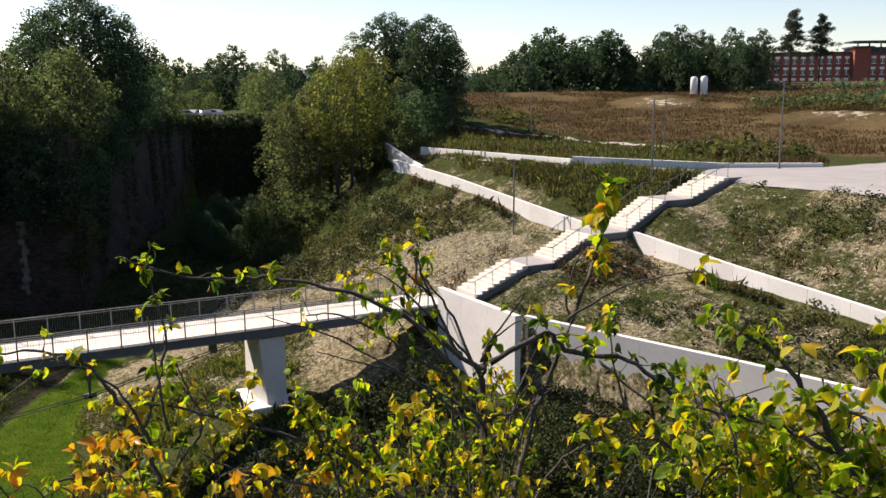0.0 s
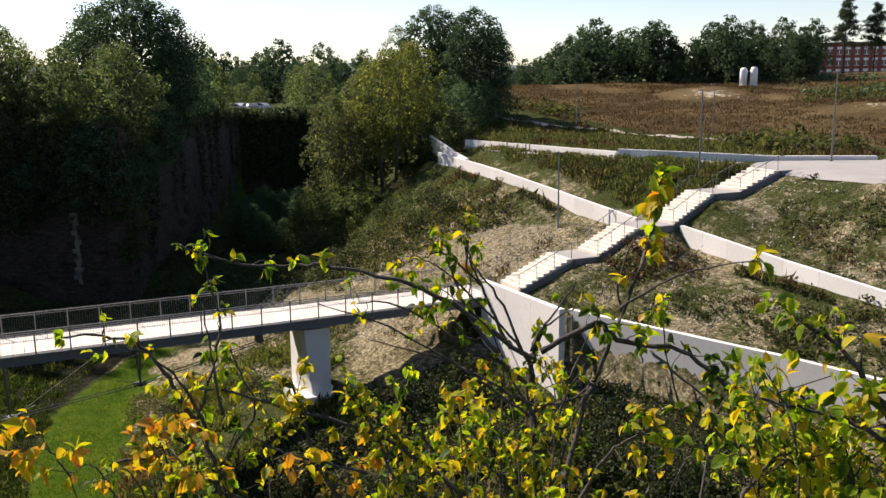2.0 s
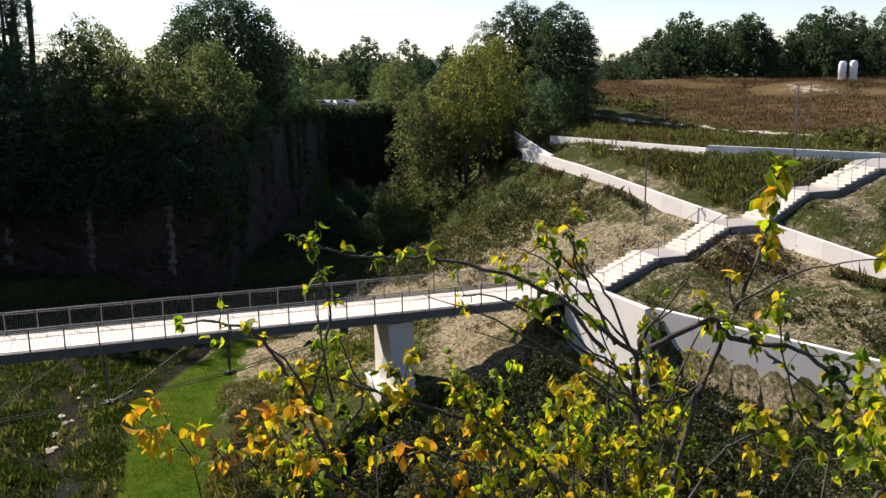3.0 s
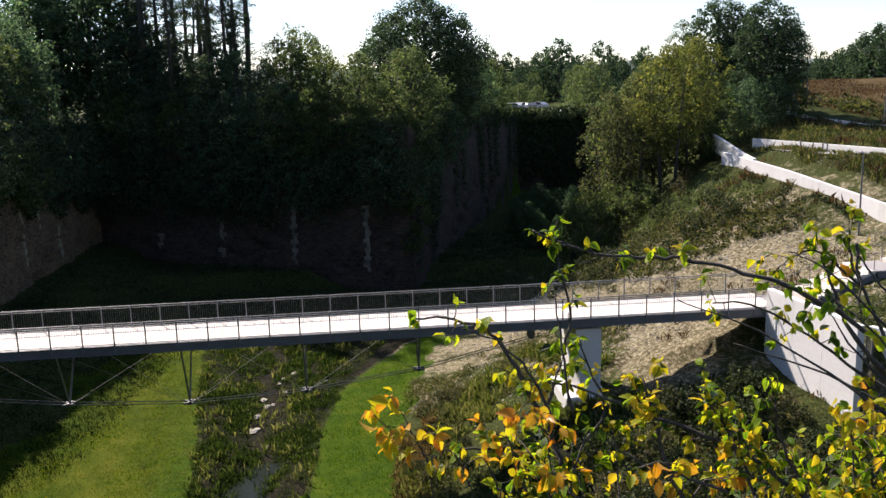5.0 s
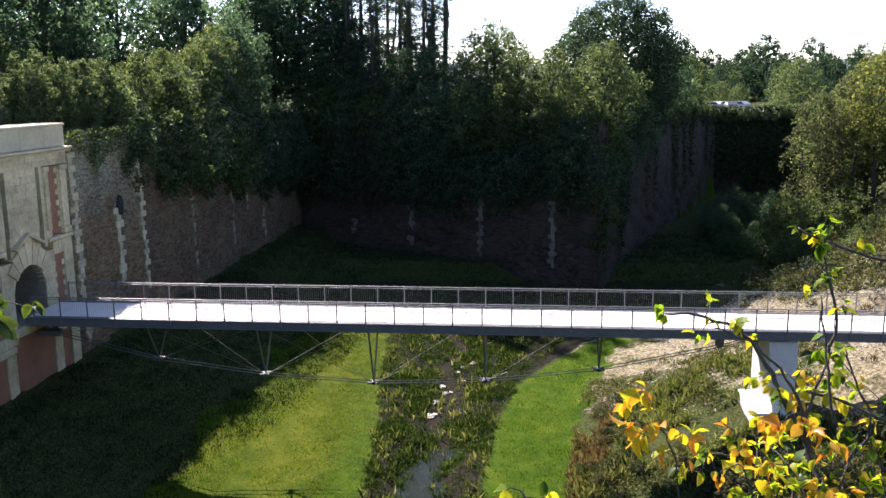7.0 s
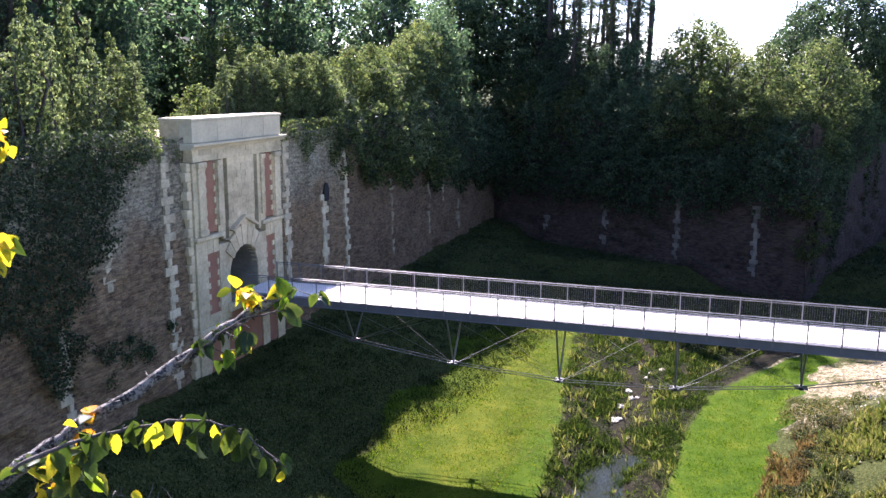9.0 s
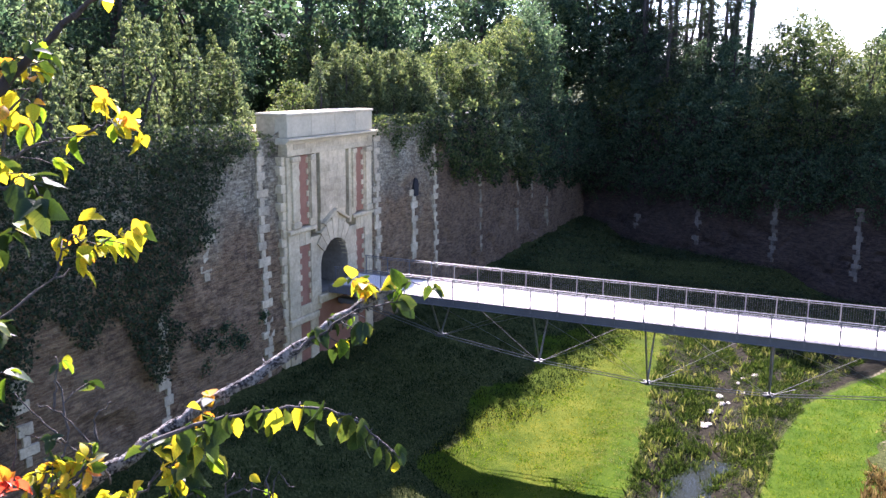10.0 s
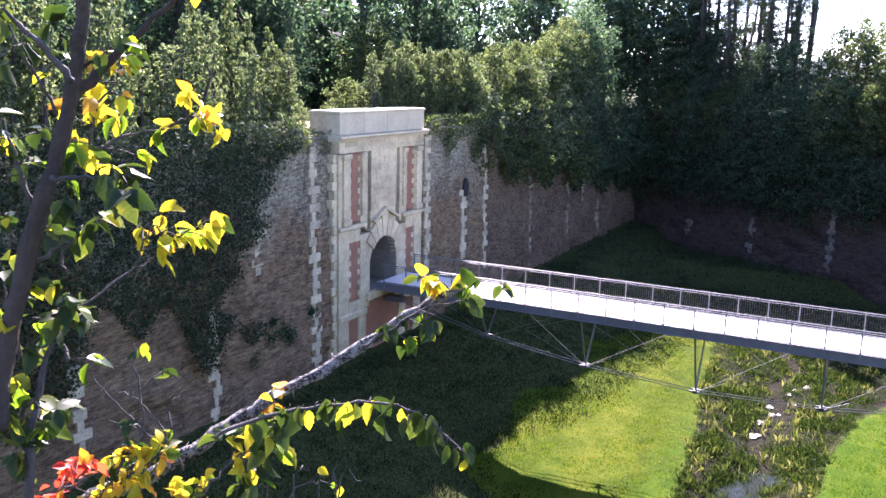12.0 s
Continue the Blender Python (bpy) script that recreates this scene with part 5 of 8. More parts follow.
YOUNG_B = broad_tree(26, 5.4, 2.0, 0.14, LEAF_LIGHT, "young upright yellow-green sapling on the wall top", bare=0.03, dens=40, clumps=150, tip=-0.25, lobe=0.15, kind="sapling")
SHRUB = broad_tree(17, 3.6, 4.6, 0.2, LEAF_MID, "leafy green shrub hanging over the wall top", bare=0.02, dens=36, clumps=80, kind="shrub")
SHRUB_L = broad_tree(18, 3.2, 4.4, 0.2, LEAF_LIGHT, "sunlit yellow-green shrub on the wall top", bare=0.02, dens=36, clumps=76, kind="shrub")
SHRUB_G = broad_tree(19, 3.4, 4.2, 0.19, LEAF_GREY, "pale grey-green shrub trailing over the wall top", bare=0.02, dens=36, clumps=76, kind="shrub")
FIR = spire_tree(21, 20, 5.4, 0.2, LEAF_BLUE, "tall thin dark conifer with the sky showing through", 0.1, 34, 0.42)
FIR_B = spire_tree(24, 21, 4.4, 0.2, LEAF_DARK, "tall thin dark tree with a ragged see-through crown", 0.12, 34, 0.52)
FIR_C = spire_tree(27, 19, 6.6, 0.22, LEAF_BLUE, "tall dark conifer with loose drooping boughs", 0.08, 28, 0.38)
PINE = spire_tree(22, 15, 8.5, 0.34, LEAF_BLUE, "tall pine with bare trunk and flat tiers of needles", 0.36, 60, 0.42)
FAR = dome_tree(31, 13, 10.5, 0.55, LEAF_DARK, "distant deciduous tree", bare=0.02, leaves=2100, lumps=30, ragged=0.4)
BUSH = dome_tree(32, 1.5, 2.6, 0.13, BRAMBLE, "low dark green bramble bush on the bank", bare=0.0, leaves=900, lumps=16, peak=0.5, ragged=0.4, kind="bush")
BUSH_B = dome_tree(33, 1.4, 2.2, 0.12, LEAF_RUST, "low browning bush on the bank", bare=0.0, leaves=700, lumps=14, peak=0.5, ragged=0.5, kind="bush")
PROTOS = (FAR, OAK, OAK_B, LIGHT, TALL, DENSE, BIG, HANGING, AIRY, ASH, THIN, DARK_DOME, YOUNG, YOUNG_B, SHRUB, SHRUB_L, SHRUB_G, FIR, FIR_B, FIR_C, PINE, BUSH, BUSH_B)

random.seed(41)
# trees behind the gate curtain
for y, kind, s in ((-50, TALL, 1.1), (-43, OAK_B, 1.15), (-36, TALL, 1.1), (-29, OAK_B, 1.2), (-22, TALL, 1.1), (-15, OAK_B, 1.2), (-8, TALL, 1.1), (-2, FIR, 1.0), (4, OAK_B, 1.15), (11, TALL, 1.1), (18, FIR, 1.05), (24, OAK_B, 1.1), (31, TALL, 1.05), (38, OAK_B, 1.0), (45, TALL, 1.0)):
    plant(kind, -42.0 - random.uniform(0, 8), y + random.uniform(-2.5, 2.5), s=s * random.uniform(1.05, 1.3))
woods("dense dark woods behind the rampart", [(-57 - random.uniform(0, 8), -50 + k * 6 + random.uniform(-2, 2), None, random.uniform(1.3, 1.7)) for k in range(17)]
      + [(-50 - random.uniform(0, 6), -56 + k * 5.4 + random.uniform(-1.5, 1.5), None, random.uniform(0.6, 0.9)) for k in range(20)])
for k in range(18):
    plant(random.choice((OAK_B, DENSE, OAK, LIGHT)), -39 - random.uniform(0, 5), -54 + k * 5.8 + random.uniform(-2, 2), s=random.uniform(0.45, 0.7))
for x, y, s in ((-40, 54, 1.1), (-42, 60, 1.2), (-34, 62, 1.15), (-47, 67, 1.3), (-38, 72, 1.3), (-47, 52, 1.2)):
    plant(random.choice((TALL, OAK_B)), x, y, s=s)
# saplings and shrubs along the top of the gate curtain
for k in range(92):
    y = -48 + k * 0.465 + random.uniform(-0.3, 0.3)
    plant(random.choice((YOUNG, YOUNG, YOUNG_B)), -28.6 - random.uniform(0, 3.2), y, s=random.uniform(0.8, 1.3), sz=random.uniform(0.85, 1.5) * (1.0 if y < -9 else 0.65))
for k in range(28):
    y = -5 + k * 0.68 + random.uniform(-0.3, 0.3)
    plant(random.choice((YOUNG, YOUNG, YOUNG_B)), -30.2 - random.uniform(0, 2.2), y, s=random.uniform(0.75, 1.1), sz=random.uniform(0.8, 1.25))
for k in range(26):
    y = -45 + k * 1.5
    plant(random.choice((SHRUB, SHRUB_G)), -28.5 - random.uniform(0, 0.8), y, z=7.2 + random.uniform(-0.6, 0.4), s=random.uniform(0.45, 0.8))
for y, kind, s, out, z in ((-3.0, SHRUB_G, 0.5, -2.6, 8.4), (0.0, SHRUB_G, 0.5, -2.8, 8.4), (2.6, YOUNG, 0.6, -2.4, 8.6), (4.6, SHRUB_G, 0.55, -0.4, 7.6), (6.2, SHRUB_L, 0.62, -0.2, 7.5), (8.2, SHRUB_G, 0.85, -0.1, 6.7), (9.6, YOUNG, 0.7, -1.2, 8.6), (11.2, SHRUB_G, 0.85, -0.4, 6.6), (14.0, SHRUB, 1.0, 0.2, 5.0), (16.0, SHRUB_L, 1.15, -0.2, 6.9), (18.5, SHRUB, 1.2, 0.7, 3.8), (19.5, SHRUB_L, 1.0, -1.5, 8.8), (21.5, SHRUB_L, 1.35, 0.4, 6.2), (23.5, SHRUB, 1.3, 0.9, 3.4), (25, LIGHT, 0.55, -0.8, 7.4), (27.5, SHRUB_G, 1.4, 0.8, 4.6), (30, SHRUB_L, 1.3, 0.2, 6.4), (32, SHRUB, 1.5, 1.0, 2.6), (35, SHRUB_G, 1.3, 0.0, 5.8), (37, DENSE, 0.5, 0.6, 2.2), (42, DENSE, 0.62, 0.4, 2.4), (47, DENSE, 0.7, 0.2, 1.6), (52, DENSE, 0.75, 0.4, 0.8), (38, DENSE, 0.7, -2, 6.4), (45, DENSE, 0.8, -2, 6.4)):
    plant(kind, -28.8 + out, y, z=z, s=s)
for y, out, kind, s in ((8.0, 2.6, YOUNG_B, 0.9), (10.0, 3.0, LIGHT, 0.36), (12.4, 2.2, YOUNG, 1.1), (14.0, 3.4, LIGHT, 0.42), (16.4, 2.6, SHRUB_G, 1.3), (18.4, 3.4, LIGHT, 0.5), (20.6, 2.4, YOUNG_B, 1.2), (22.6, 3.2, OAK, 0.46), (25.6, 2.6, SHRUB_L, 1.5), (28.0, 3.2, LIGHT, 0.66), (31.5, 2.8, SHRUB_G, 1.6), (34.0, 3.4, OAK, 0.56), (38.0, 3.0, LIGHT, 0.8), (41.5, 4.0, OAK, 0.7), (45.5, 3.6, OAK_B, 0.74), (49.5, 4.2, OAK_B, 0.8)):
    plant(kind, GATE_X - out, y, s=s)
for y, s in ((4.6, 0.36), (7.2, 0.42), (9.6, 0.44), (12.2, 0.5), (15.6, 0.54)):
    plant(LIGHT, -30.6, y, s=s)
for k in range(30):
    y = -9.5 + k * 0.9 + random.uniform(-0.4, 0.4)
    plant(random.choice((YOUNG, YOUNG, YOUNG_B)), (-33.2 if y < 3 else -30.0) - random.uniform(0, 1.4), y, s=random.uniform(0.7, 1.0), sz=random.uniform(0.9, 1.35) * (1.25 if y < 2 else 0.85))
for y, s in ((-6.0, 0.36), (-7.6, 0.42), (-9.2, 0.5), (-10.8, 0.5), (-12.4, 0.55)):
    plant(SHRUB_L if s < 0.4 else SHRUB_G, -28.3, y, z=8.3 - s, s=s)
for y in (-6.0, -4.0, -1.5, 1.2, 3.4, 6.5, 9, 12, 15, 18, 21, 24, 27, 30):
    plant(random.choice((SHRUB, SHRUB_G)), -32.4 - random.uniform(0, 1.5), y, s=random.uniform(0.7, 1.0))


# trees over the end wall
def along(p, q, f, back):
    dx, dy = q[0] - p[0], q[1] - p[1]
    d = math.hypot(dx, dy)
    return p[0] + dx * f - dy / d * back, p[1] + dy * f + dx / d * back


for k in range(15):
    x, y = along(CORNER, SALIENT, 0.02 + k * 0.066, 0.2 + random.uniform(-0.5, 0.4))
    plant(DENSE, x, y, z=-0.6 + random.uniform(-0.7, 1.2) + (1.4 if k > 11 else 0), s=random.uniform(0.5, 0.68))
for k in range(12):
    x, y = along(CORNER, SALIENT, 0.03 + k * 0.085, 0.9 + random.uniform(-0.2, 0.5))
    plant(random.choice((DENSE, DENSE, OAK)) if k < 8 else LIGHT, x, y, z=4.2 + random.uniform(-0.6, 0.8), s=random.uniform(0.55, 0.72))
for f, back, kind, s in ((0.0, 4, DENSE, 1.0), (0.08, 4.5, OAK_B, 0.9), (0.17, 4, DENSE, 0.72), (0.26, 4, DENSE, 0.62), (0.35, 4, DENSE, 0.6), (0.44, 4, DENSE, 0.62), (0.53, 4, DENSE, 0.52), (0.62, 4, OAK, 0.6), (0.72, 3.6, OAK, 0.55), (0.82, 3.4, LIGHT, 0.7)):
    x, y = along(CORNER, SALIENT, f, back)
    plant(kind, x, y, s=s)
for az, d, kind, s in ((5.6, 104, FIR_B, 1.1), (6.3, 108, FIR, 1.1), (7.0, 103, FIR_C, 1.05), (7.8, 109, FIR_B, 1.1), (8.5, 104, FIR, 1.15), (9.3, 110, FIR_C, 1.1), (9.9, 103, FIR_B, 1.1), (10.9, 107, FIR_C, 1.2), (11.7, 104, FIR, 1.15), (12.6, 108, FIR_C, 1.2), (8.0, 99, FIR_C, 0.72), (10.3, 99, FIR_C, 0.75), (6.5, 99, FIR, 0.6)):
    plant(kind, *polar(az, d), s=s)
for az, d, kind, s in ((13.6, 112, TALL, 1.2), (15.0, 110, OAK_B, 1.3), (16.6, 113, TALL, 1.25)):
    plant(kind, *polar(az, d), s=s)
# trees behind and over the corner of the rampart
for az, d, kind, z, s in ((2.4, 98, AIRY, 8.2, 1.0), (-1.5, 97, LIGHT, 8.2, 0.62), (-5.7, 101, BIG, 8.0, 1.0), (-3.0, 104, OAK_B, 8.0, 0.8), (-7.8, 108, DARK_DOME, 7.6, 0.72), (-4.6, 88.6, HANGING, 3.3, 1.0), (-2.2, 90, LIGHT, 4.4, 0.62), (-6.9, 93, OAK_B, 3.8, 0.5), (-10.0, 130, LIGHT, 6.6, 0.92), (-9.2, 122, OAK_B, 7.0, 0.6), (-10.6, 140, LIGHT, 6.4, 0.6)):
    plant(kind, *polar(az, d), z=z, s=s)
for k in range(16):
    f = 0.03 + k * 0.062
    x, y = along(SALIENT, RETURN_END, f, random.uniform(0.4, 1.0) + (2.2 if k > 3 else 0.0))
    plant(random.choice((DENSE, DENSE, OAK)), x, y, z=random.uniform(3.0, 5.0) if k < 4 else 6.6 + random.uniform(-0.4, 0.6), s=random.uniform(0.42, 0.58))
# dark thicket on the moat floor before the closing wall
for k in range(26):
    az, d = random.uniform(-15.2, -11.4), random.uniform(96, 122)
    plant(random.choice((DENSE, OAK_B)), *polar(az, d), s=random.uniform(0.2, 0.36))
# growth over the salient
for dx, dy, z, kind, s in ((0.3, -0.5, -3.6, SHRUB, 0.7), (0.9, 0.3, -1.4, SHRUB, 0.8), (-0.6, -0.2, 0.2, SHRUB, 0.8), (0.0, 0.6, 2.0, DENSE, 0.4), (-2.6, 1.6, 3.0, DENSE, 0.5), (1.6, 3.6, 3.0, DENSE, 0.45), (-5.4, 3.4, 4.4, OAK, 0.55), (-9.0, 5.4, 4.6, OAK, 0.6), (-13.0, 7.2, 4.8, LIGHT, 0.75)):
    plant(kind, SALIENT[0] + dx, SALIENT[1] + dy, z=z, s=s)
# growth on the closing wall and the valley behind it
for x in np.arange(29, 56, 1.7):
    plant(random.choice((SHRUB_G, SHRUB_L)), float(x), 101.0 + random.uniform(-0.6, 0.6) + 0.09 * (float(x) - 29), z=6.2, s=random.uniform(0.6, 0.95))
for az, d, kind, s in ((-11.8, 190, LIGHT, 0.6), (-13.0, 185, LIGHT, 0.55), (-12.6, 250, LIGHT, 1.0), (-15.6, 170, LIGHT, 0.9), (-16.5, 160, LIGHT, 0.95)):
    x, y = polar(az, d)
    plant(kind, x, y, z=6.5 if d < 200 else 5.5, s=s)
woods("distant trees in the valley beyond the moat", [(*polar(-8.6 - k * 0.72 + random.uniform(-0.4, 0.4), random.uniform(220, 300)), 5.5, random.uniform(0.85, 1.25)) for k in range(20)] + [(*polar(-8.5 - k * 1.2, 330 + random.uniform(-20, 20)), 7.0, random.uniform(1.0, 1.3)) for k in range(12)], LEAF_DEEP)
# the clump on the hillside
for az, d, kind, s, z in ((-21.3, 90, ASH, 1.0, None), (-22.9, 95, ASH, 0.92, None), (-19.2, 93, THIN, 1.0, None), (-17.6, 93, THIN, 1.02, None), (-22.4, 97, SHRUB, 1.25, None), (-23.8, 95, SHRUB, 1.1, None), (-22.6, 90, BUSH_B, 1.0, None), (-20.4, 98, LIGHT, 1.25, 1.4), (-18.6, 99, OAK, 0.95, -1.0), (-23.6, 103, DARK_DOME, 0.6, None), (-24.6, 99, SHRUB, 1.5, None)):
    plant(kind, *polar(az, d), z=z, s=s)
for az, d, kind, s in ((-15.3, 89, OAK, 0.42), (-16.1, 90, OAK, 0.5), (-16.9, 86, SHRUB, 1.2), (-17.8, 88, OAK, 0.42), (-18.6, 85, SHRUB, 1.0), (-19.4, 88, SHRUB, 1.2), (-20.2, 86, SHRUB, 0.8), (-16.3, 81, SHRUB, 0.8), (-17.2, 80, SHRUB, 0.6)):
    plant(kind, *polar(az, d), s=s)
for az, d, kind, s in ((-27.0, 112, DARK_DOME, 1.0), (-28.0, 117, DARK_DOME, 0.75), (-25.6, 119, DARK_DOME, 0.8), (-24.2, 121, DARK_DOME, 1.06), (-22.0, 124, THIN, 1.0), (-22.4, 112, DARK_DOME, 0.6), (-26.2, 106, DENSE, 0.5), (-27.6, 108, DENSE, 0.45), (-24.8, 106, DENSE, 0.5), (-28.6, 111, SHRUB, 1.3)):
    plant(kind, *polar(az, d), s=s)
# tree line on the skyline behind the meadow
skyline = lambda az: float(np.interp(az, [-48, -46, -44, -40, -37, -34, -32, -29], [0.72, 0.84, 0.8, 0.86, 1.1, 1.2, 0.95, 0.6]))
woods("line of trees on the skyline behind the meadow", [(*polar(-29.0 - k * 0.3, 195 + random.uniform(-14, 14)), None, skyline(-29.0 - k * 0.3) * random.uniform(0.72, 1.05)) for k in range(63)], LEAF_DEEP)
for az, d, s in ((-49.3, 215, 1.08), (-50.9, 215, 1.0), (-39.9, 205, 0.85), (-34.0, 205, 0.7)):
    x, y = polar(az, d)
    plant(PINE, x, y, s=s)
# brambles and scrub below the concrete walls
for k in range(120):
    x, y = random.uniform(7.5, 23.2), random.uniform(-30, -4.5)
    if x > 20 and y > -10.5:
        x -= 4
    plant(random.choice((BUSH, BUSH, BUSH_B)), x, y, s=random.uniform(0.6, 1.3), sink=0.15)
for k in range(70):
    y = random.uniform(-16, 9)
    x = lerp(y, [-20, -3, 9], [2.2, 2.6, 4.2]) + abs(random.gauss(0, 4.2))
    if x < 14 and not (abs(y) < 2.2 and x > 10.5):
        plant(random.choice((BUSH, BUSH_B, BUSH_B)), x, y, s=random.uniform(0.22, 0.55), sink=0.08)
for k in range(40):
    x, y = random.uniform(17, 33), random.uniform(18, 44)
    if x > lerp(y, [8, 15, 50], [6, 8, 29]):
        plant(random.choice((BUSH, BUSH_B)), x, y, s=random.uniform(0.6, 1.2), sink=0.15)
for p in PROTOS:
    for o in [*p.children_recursive, p]:
        bpy.data.objects.remove(o)


def tufts(name, label, category, xs, ys, tall, mat, wide=0.5, blades=14, stalk=0.0):
    """Weed tufts: upright blades on the ground, joined as one growth."""
    rng = np.random.default_rng(len(xs) + int(tall * 100))
    n = len(xs)
    z = height(np.asarray(xs), np.asarray(ys)) 
    size = rng.uniform(0.45, 1.2, n) * tall
    base = np.repeat(np.stack([xs, ys, z], 1), blades, 0)
    s = np.repeat(size, blades)
    off = rng.normal(size=(n * blades, 3)) * np.array([1, 1, 0]) * (s * wide)[:, None] * 0.5
    if stalk:
        # upright blades: a narrow foot, a bent tip
        h = s * rng.uniform(0.6, 1.3, n * blades)
        lean = rng.normal(size=(n * blades, 3)) * 0.28 + np.array([0, 0, 1.0])
        side_dir = rng.normal(size=(n * blades, 3)) * np.array([1, 1, 0])
        side_dir *= (stalk * rng.uniform(0.6, 1.4, n * blades) / np.maximum(np.linalg.norm(side_dir, axis=1), 1e-3))[:, None]
        foot = base + off - np.array([0, 0, 0.03])
        mid = foot + lean * (h * 0.6)[:, None]
        tip = foot + (lean + rng.normal(size=lean.shape) * 0.25) * h[:, None]
        me = four_sided(name, np.stack([foot - side_dir * 0.6, foot + side_dir * 0.6, mid + side_dir, tip], 1))
        me.materials.append(mat)
        return tagged(new(name, me), label, category, kind="stuff")
    up = np.abs(rng.normal(size=n * blades)) * 0.35 + 0.12
    c = base + off + np.stack([0 * s, 0 * s, up * s], 1)
    me = quads(name, c, rng.normal(size=(n * blades, 3)) + np.array([0, 0, 0.5]), s * rng.uniform(0.25, 0.6, n * blades), 0.45, 0.1, rng)
    me.materials.append(mat)
    return tagged(new(name, me), label, category, kind="stuff")


rng = np.random.default_rng(77)


def scatter(n, x0, x1, y0, y1, keep):
    x, y = rng.uniform(x0, x1, n), rng.uniform(y0, y1, n)
    k = keep(x, y)
    return x[k], y[k]


noisy = lambda x, y, s, c: (wobble(x, y, s, 31) + 0.5 * wobble(x, y, s * 2.7, 32)) > c
clear = lambda x, y: (np.abs(y) > 1.7) & ((np.abs(x - lerp(y, [-31, -22.2, -17.3, -6.4], [32.4, 29.9, 28.5, 24.6])) > 0.6) | (y > 0)) & (np.abs(x - 36) > 0.7) & (np.abs(x - 35) > 0.7)
on_bank = lambda x, y: clear(x, y) & (x > 6 + 0.1 * np.abs(y)) & (rampart_depth(x, y) < 0) & ~((x > 34) & (x < 37.4)) & (x > lerp(y, [8, 15, 50], [5, 7, 28]))
tufts("weeds", "low green weeds and dry stalks on the chalk bank", "weeds", *scatter(30000, 5, 44, -36, 46, lambda x, y: noisy(x, y, 0.5, np.where((y > 2) & (y < 28) & (x < 33), 0.22, -0.05)) & on_bank(x, y)), 0.2, WEED, 0.9, 8)
tufts("weeds", "leafy green weeds on the chalk bank", "weeds", *scatter(16000, 5, 44, -36, 46, lambda x, y: noisy(x + 3, y, 0.6, 0.16) & on_bank(x, y)), 0.3, WEED, 0.9, 10)
tufts("weeds", "brown dead stalks on the chalk bank", "weeds", *scatter(5000, 5, 44, -36, 46, lambda x, y: noisy(x, y + 7, 0.45, 0.25) & on_bank(x, y)), 0.34, BROWN, 1.3, 14, 0.012)
tufts("weeds", "rank weeds on the bank above the stream", "weeds", *scatter(14000, 1.2, 20, -18, 12, lambda x, y: noisy(x, y, 0.7, -0.15 + 0.04 * x.clip(6, 20) - 0.2) & clear(x, y) & (x > lerp(y, [-20, -3, 9, 15, 22], [1.3, 1.7, 3.1, 4.5, 6.5]))), 0.32, WEED, 1.0, 12)
tufts("weeds", "dry straw and brown stalks on the lower bank", "weeds", *scatter(7000, 1.4, 16, -20, 9, lambda x, y: noisy(x + 5, y, 0.6, 0.05) & clear(x, y) & (x > lerp(y, [-20, -3, 9, 15, 22], [1.3, 1.7, 3.1, 4.5, 6.5]))), 0.4, WEED_PALE, 1.0, 14, 0.014)
tufts("weeds", "leafy bright weeds on the lower bank", "weeds", *scatter(3600, 1.4, 16, -22, 8, lambda x, y: noisy(x, y + 3, 0.8, 0.2) & clear(x, y) & (x > lerp(y, [-20, -3, 9, 15, 22], [1.3, 1.7, 3.1, 4.5, 6.5]))), 0.5, LEAF_LIGHT, 0.9, 12)
for cx, cy, r, n in ((31.3, -3.2, 1.8, 150), (33.2, -4.6, 1.5, 110), (31.6, -15.8, 1.8, 260), (33.0, -20.5, 1.5, 200), (35.0, -16.5, 1.0, 60), (35.2, -19.5, 1.0, 60), (34.0, 27.0, 1.4, 90), (33.6, 20.0, 1.0, 60), (43.0, -19.5, 1.6, 140)):
    tufts("scrub", "rust-brown scrubby bush on the chalk bank", "scrub", *[v + c for v, c in zip((rng.normal(size=(2, n // 2)) * r * 0.6), (cx, cy))], 0.6, BROWN if n % 20 else WEED_GREEN, 0.7, 12)
tufts("weeds", "green weeds on the upper terrace slope", "weeds", *scatter(3600, 37.4, 45, 2, 34, lambda x, y: noisy(x, y, 0.5, -0.25) & clear(x, y) & (x < 44 - 0.1 * (y - 10))), 0.3, WEED, 1.8, 18, 0.022)
tufts("weeds", "leafy yellow-green clumps on the upper terrace slope", "weeds", *scatter(1500, 37.4, 45, 2, 34, lambda x, y: clear(x, y) & noisy(x + 2, y, 0.45, 0.15) & (x < 44 - 0.1 * (y - 10))), 0.34, LEAF_LIGHT, 0.9, 12)
tufts("weeds", "brown dead stalks on the upper terrace slope", "weeds", *scatter(1200, 37.4, 62, 2, 50, lambda x, y: clear(x, y) & noisy(x, y + 4, 0.35, 0.1) & ((x < 43 - 0.1 * (y - 10)) | (x > 46 + 0.25 * (30 - y).clip(-40, 30)))), 0.5, BROWN, 1.2, 14, 0.02)
tufts("weeds", "tall dry and green weeds between wall and path", "weeds", *scatter(5200, 43, 70, 6, 64, lambda x, y: noisy(x, y, 0.3, -0.3) & (x > 43.5 + 0.25 * (30 - y).clip(-40, 30)) & (x < lerp(y, [8, 25, 33, 42.5, 47.4, 52, 63], [60.6, 61, 61.6, 60.4, 55.4, 52.4, 54])) & ((x - 41.4) * 0.68 + (y - 12.6) * 0.73 > 1.2)), 0.34, WEED, 2.2, 16, 0.022)
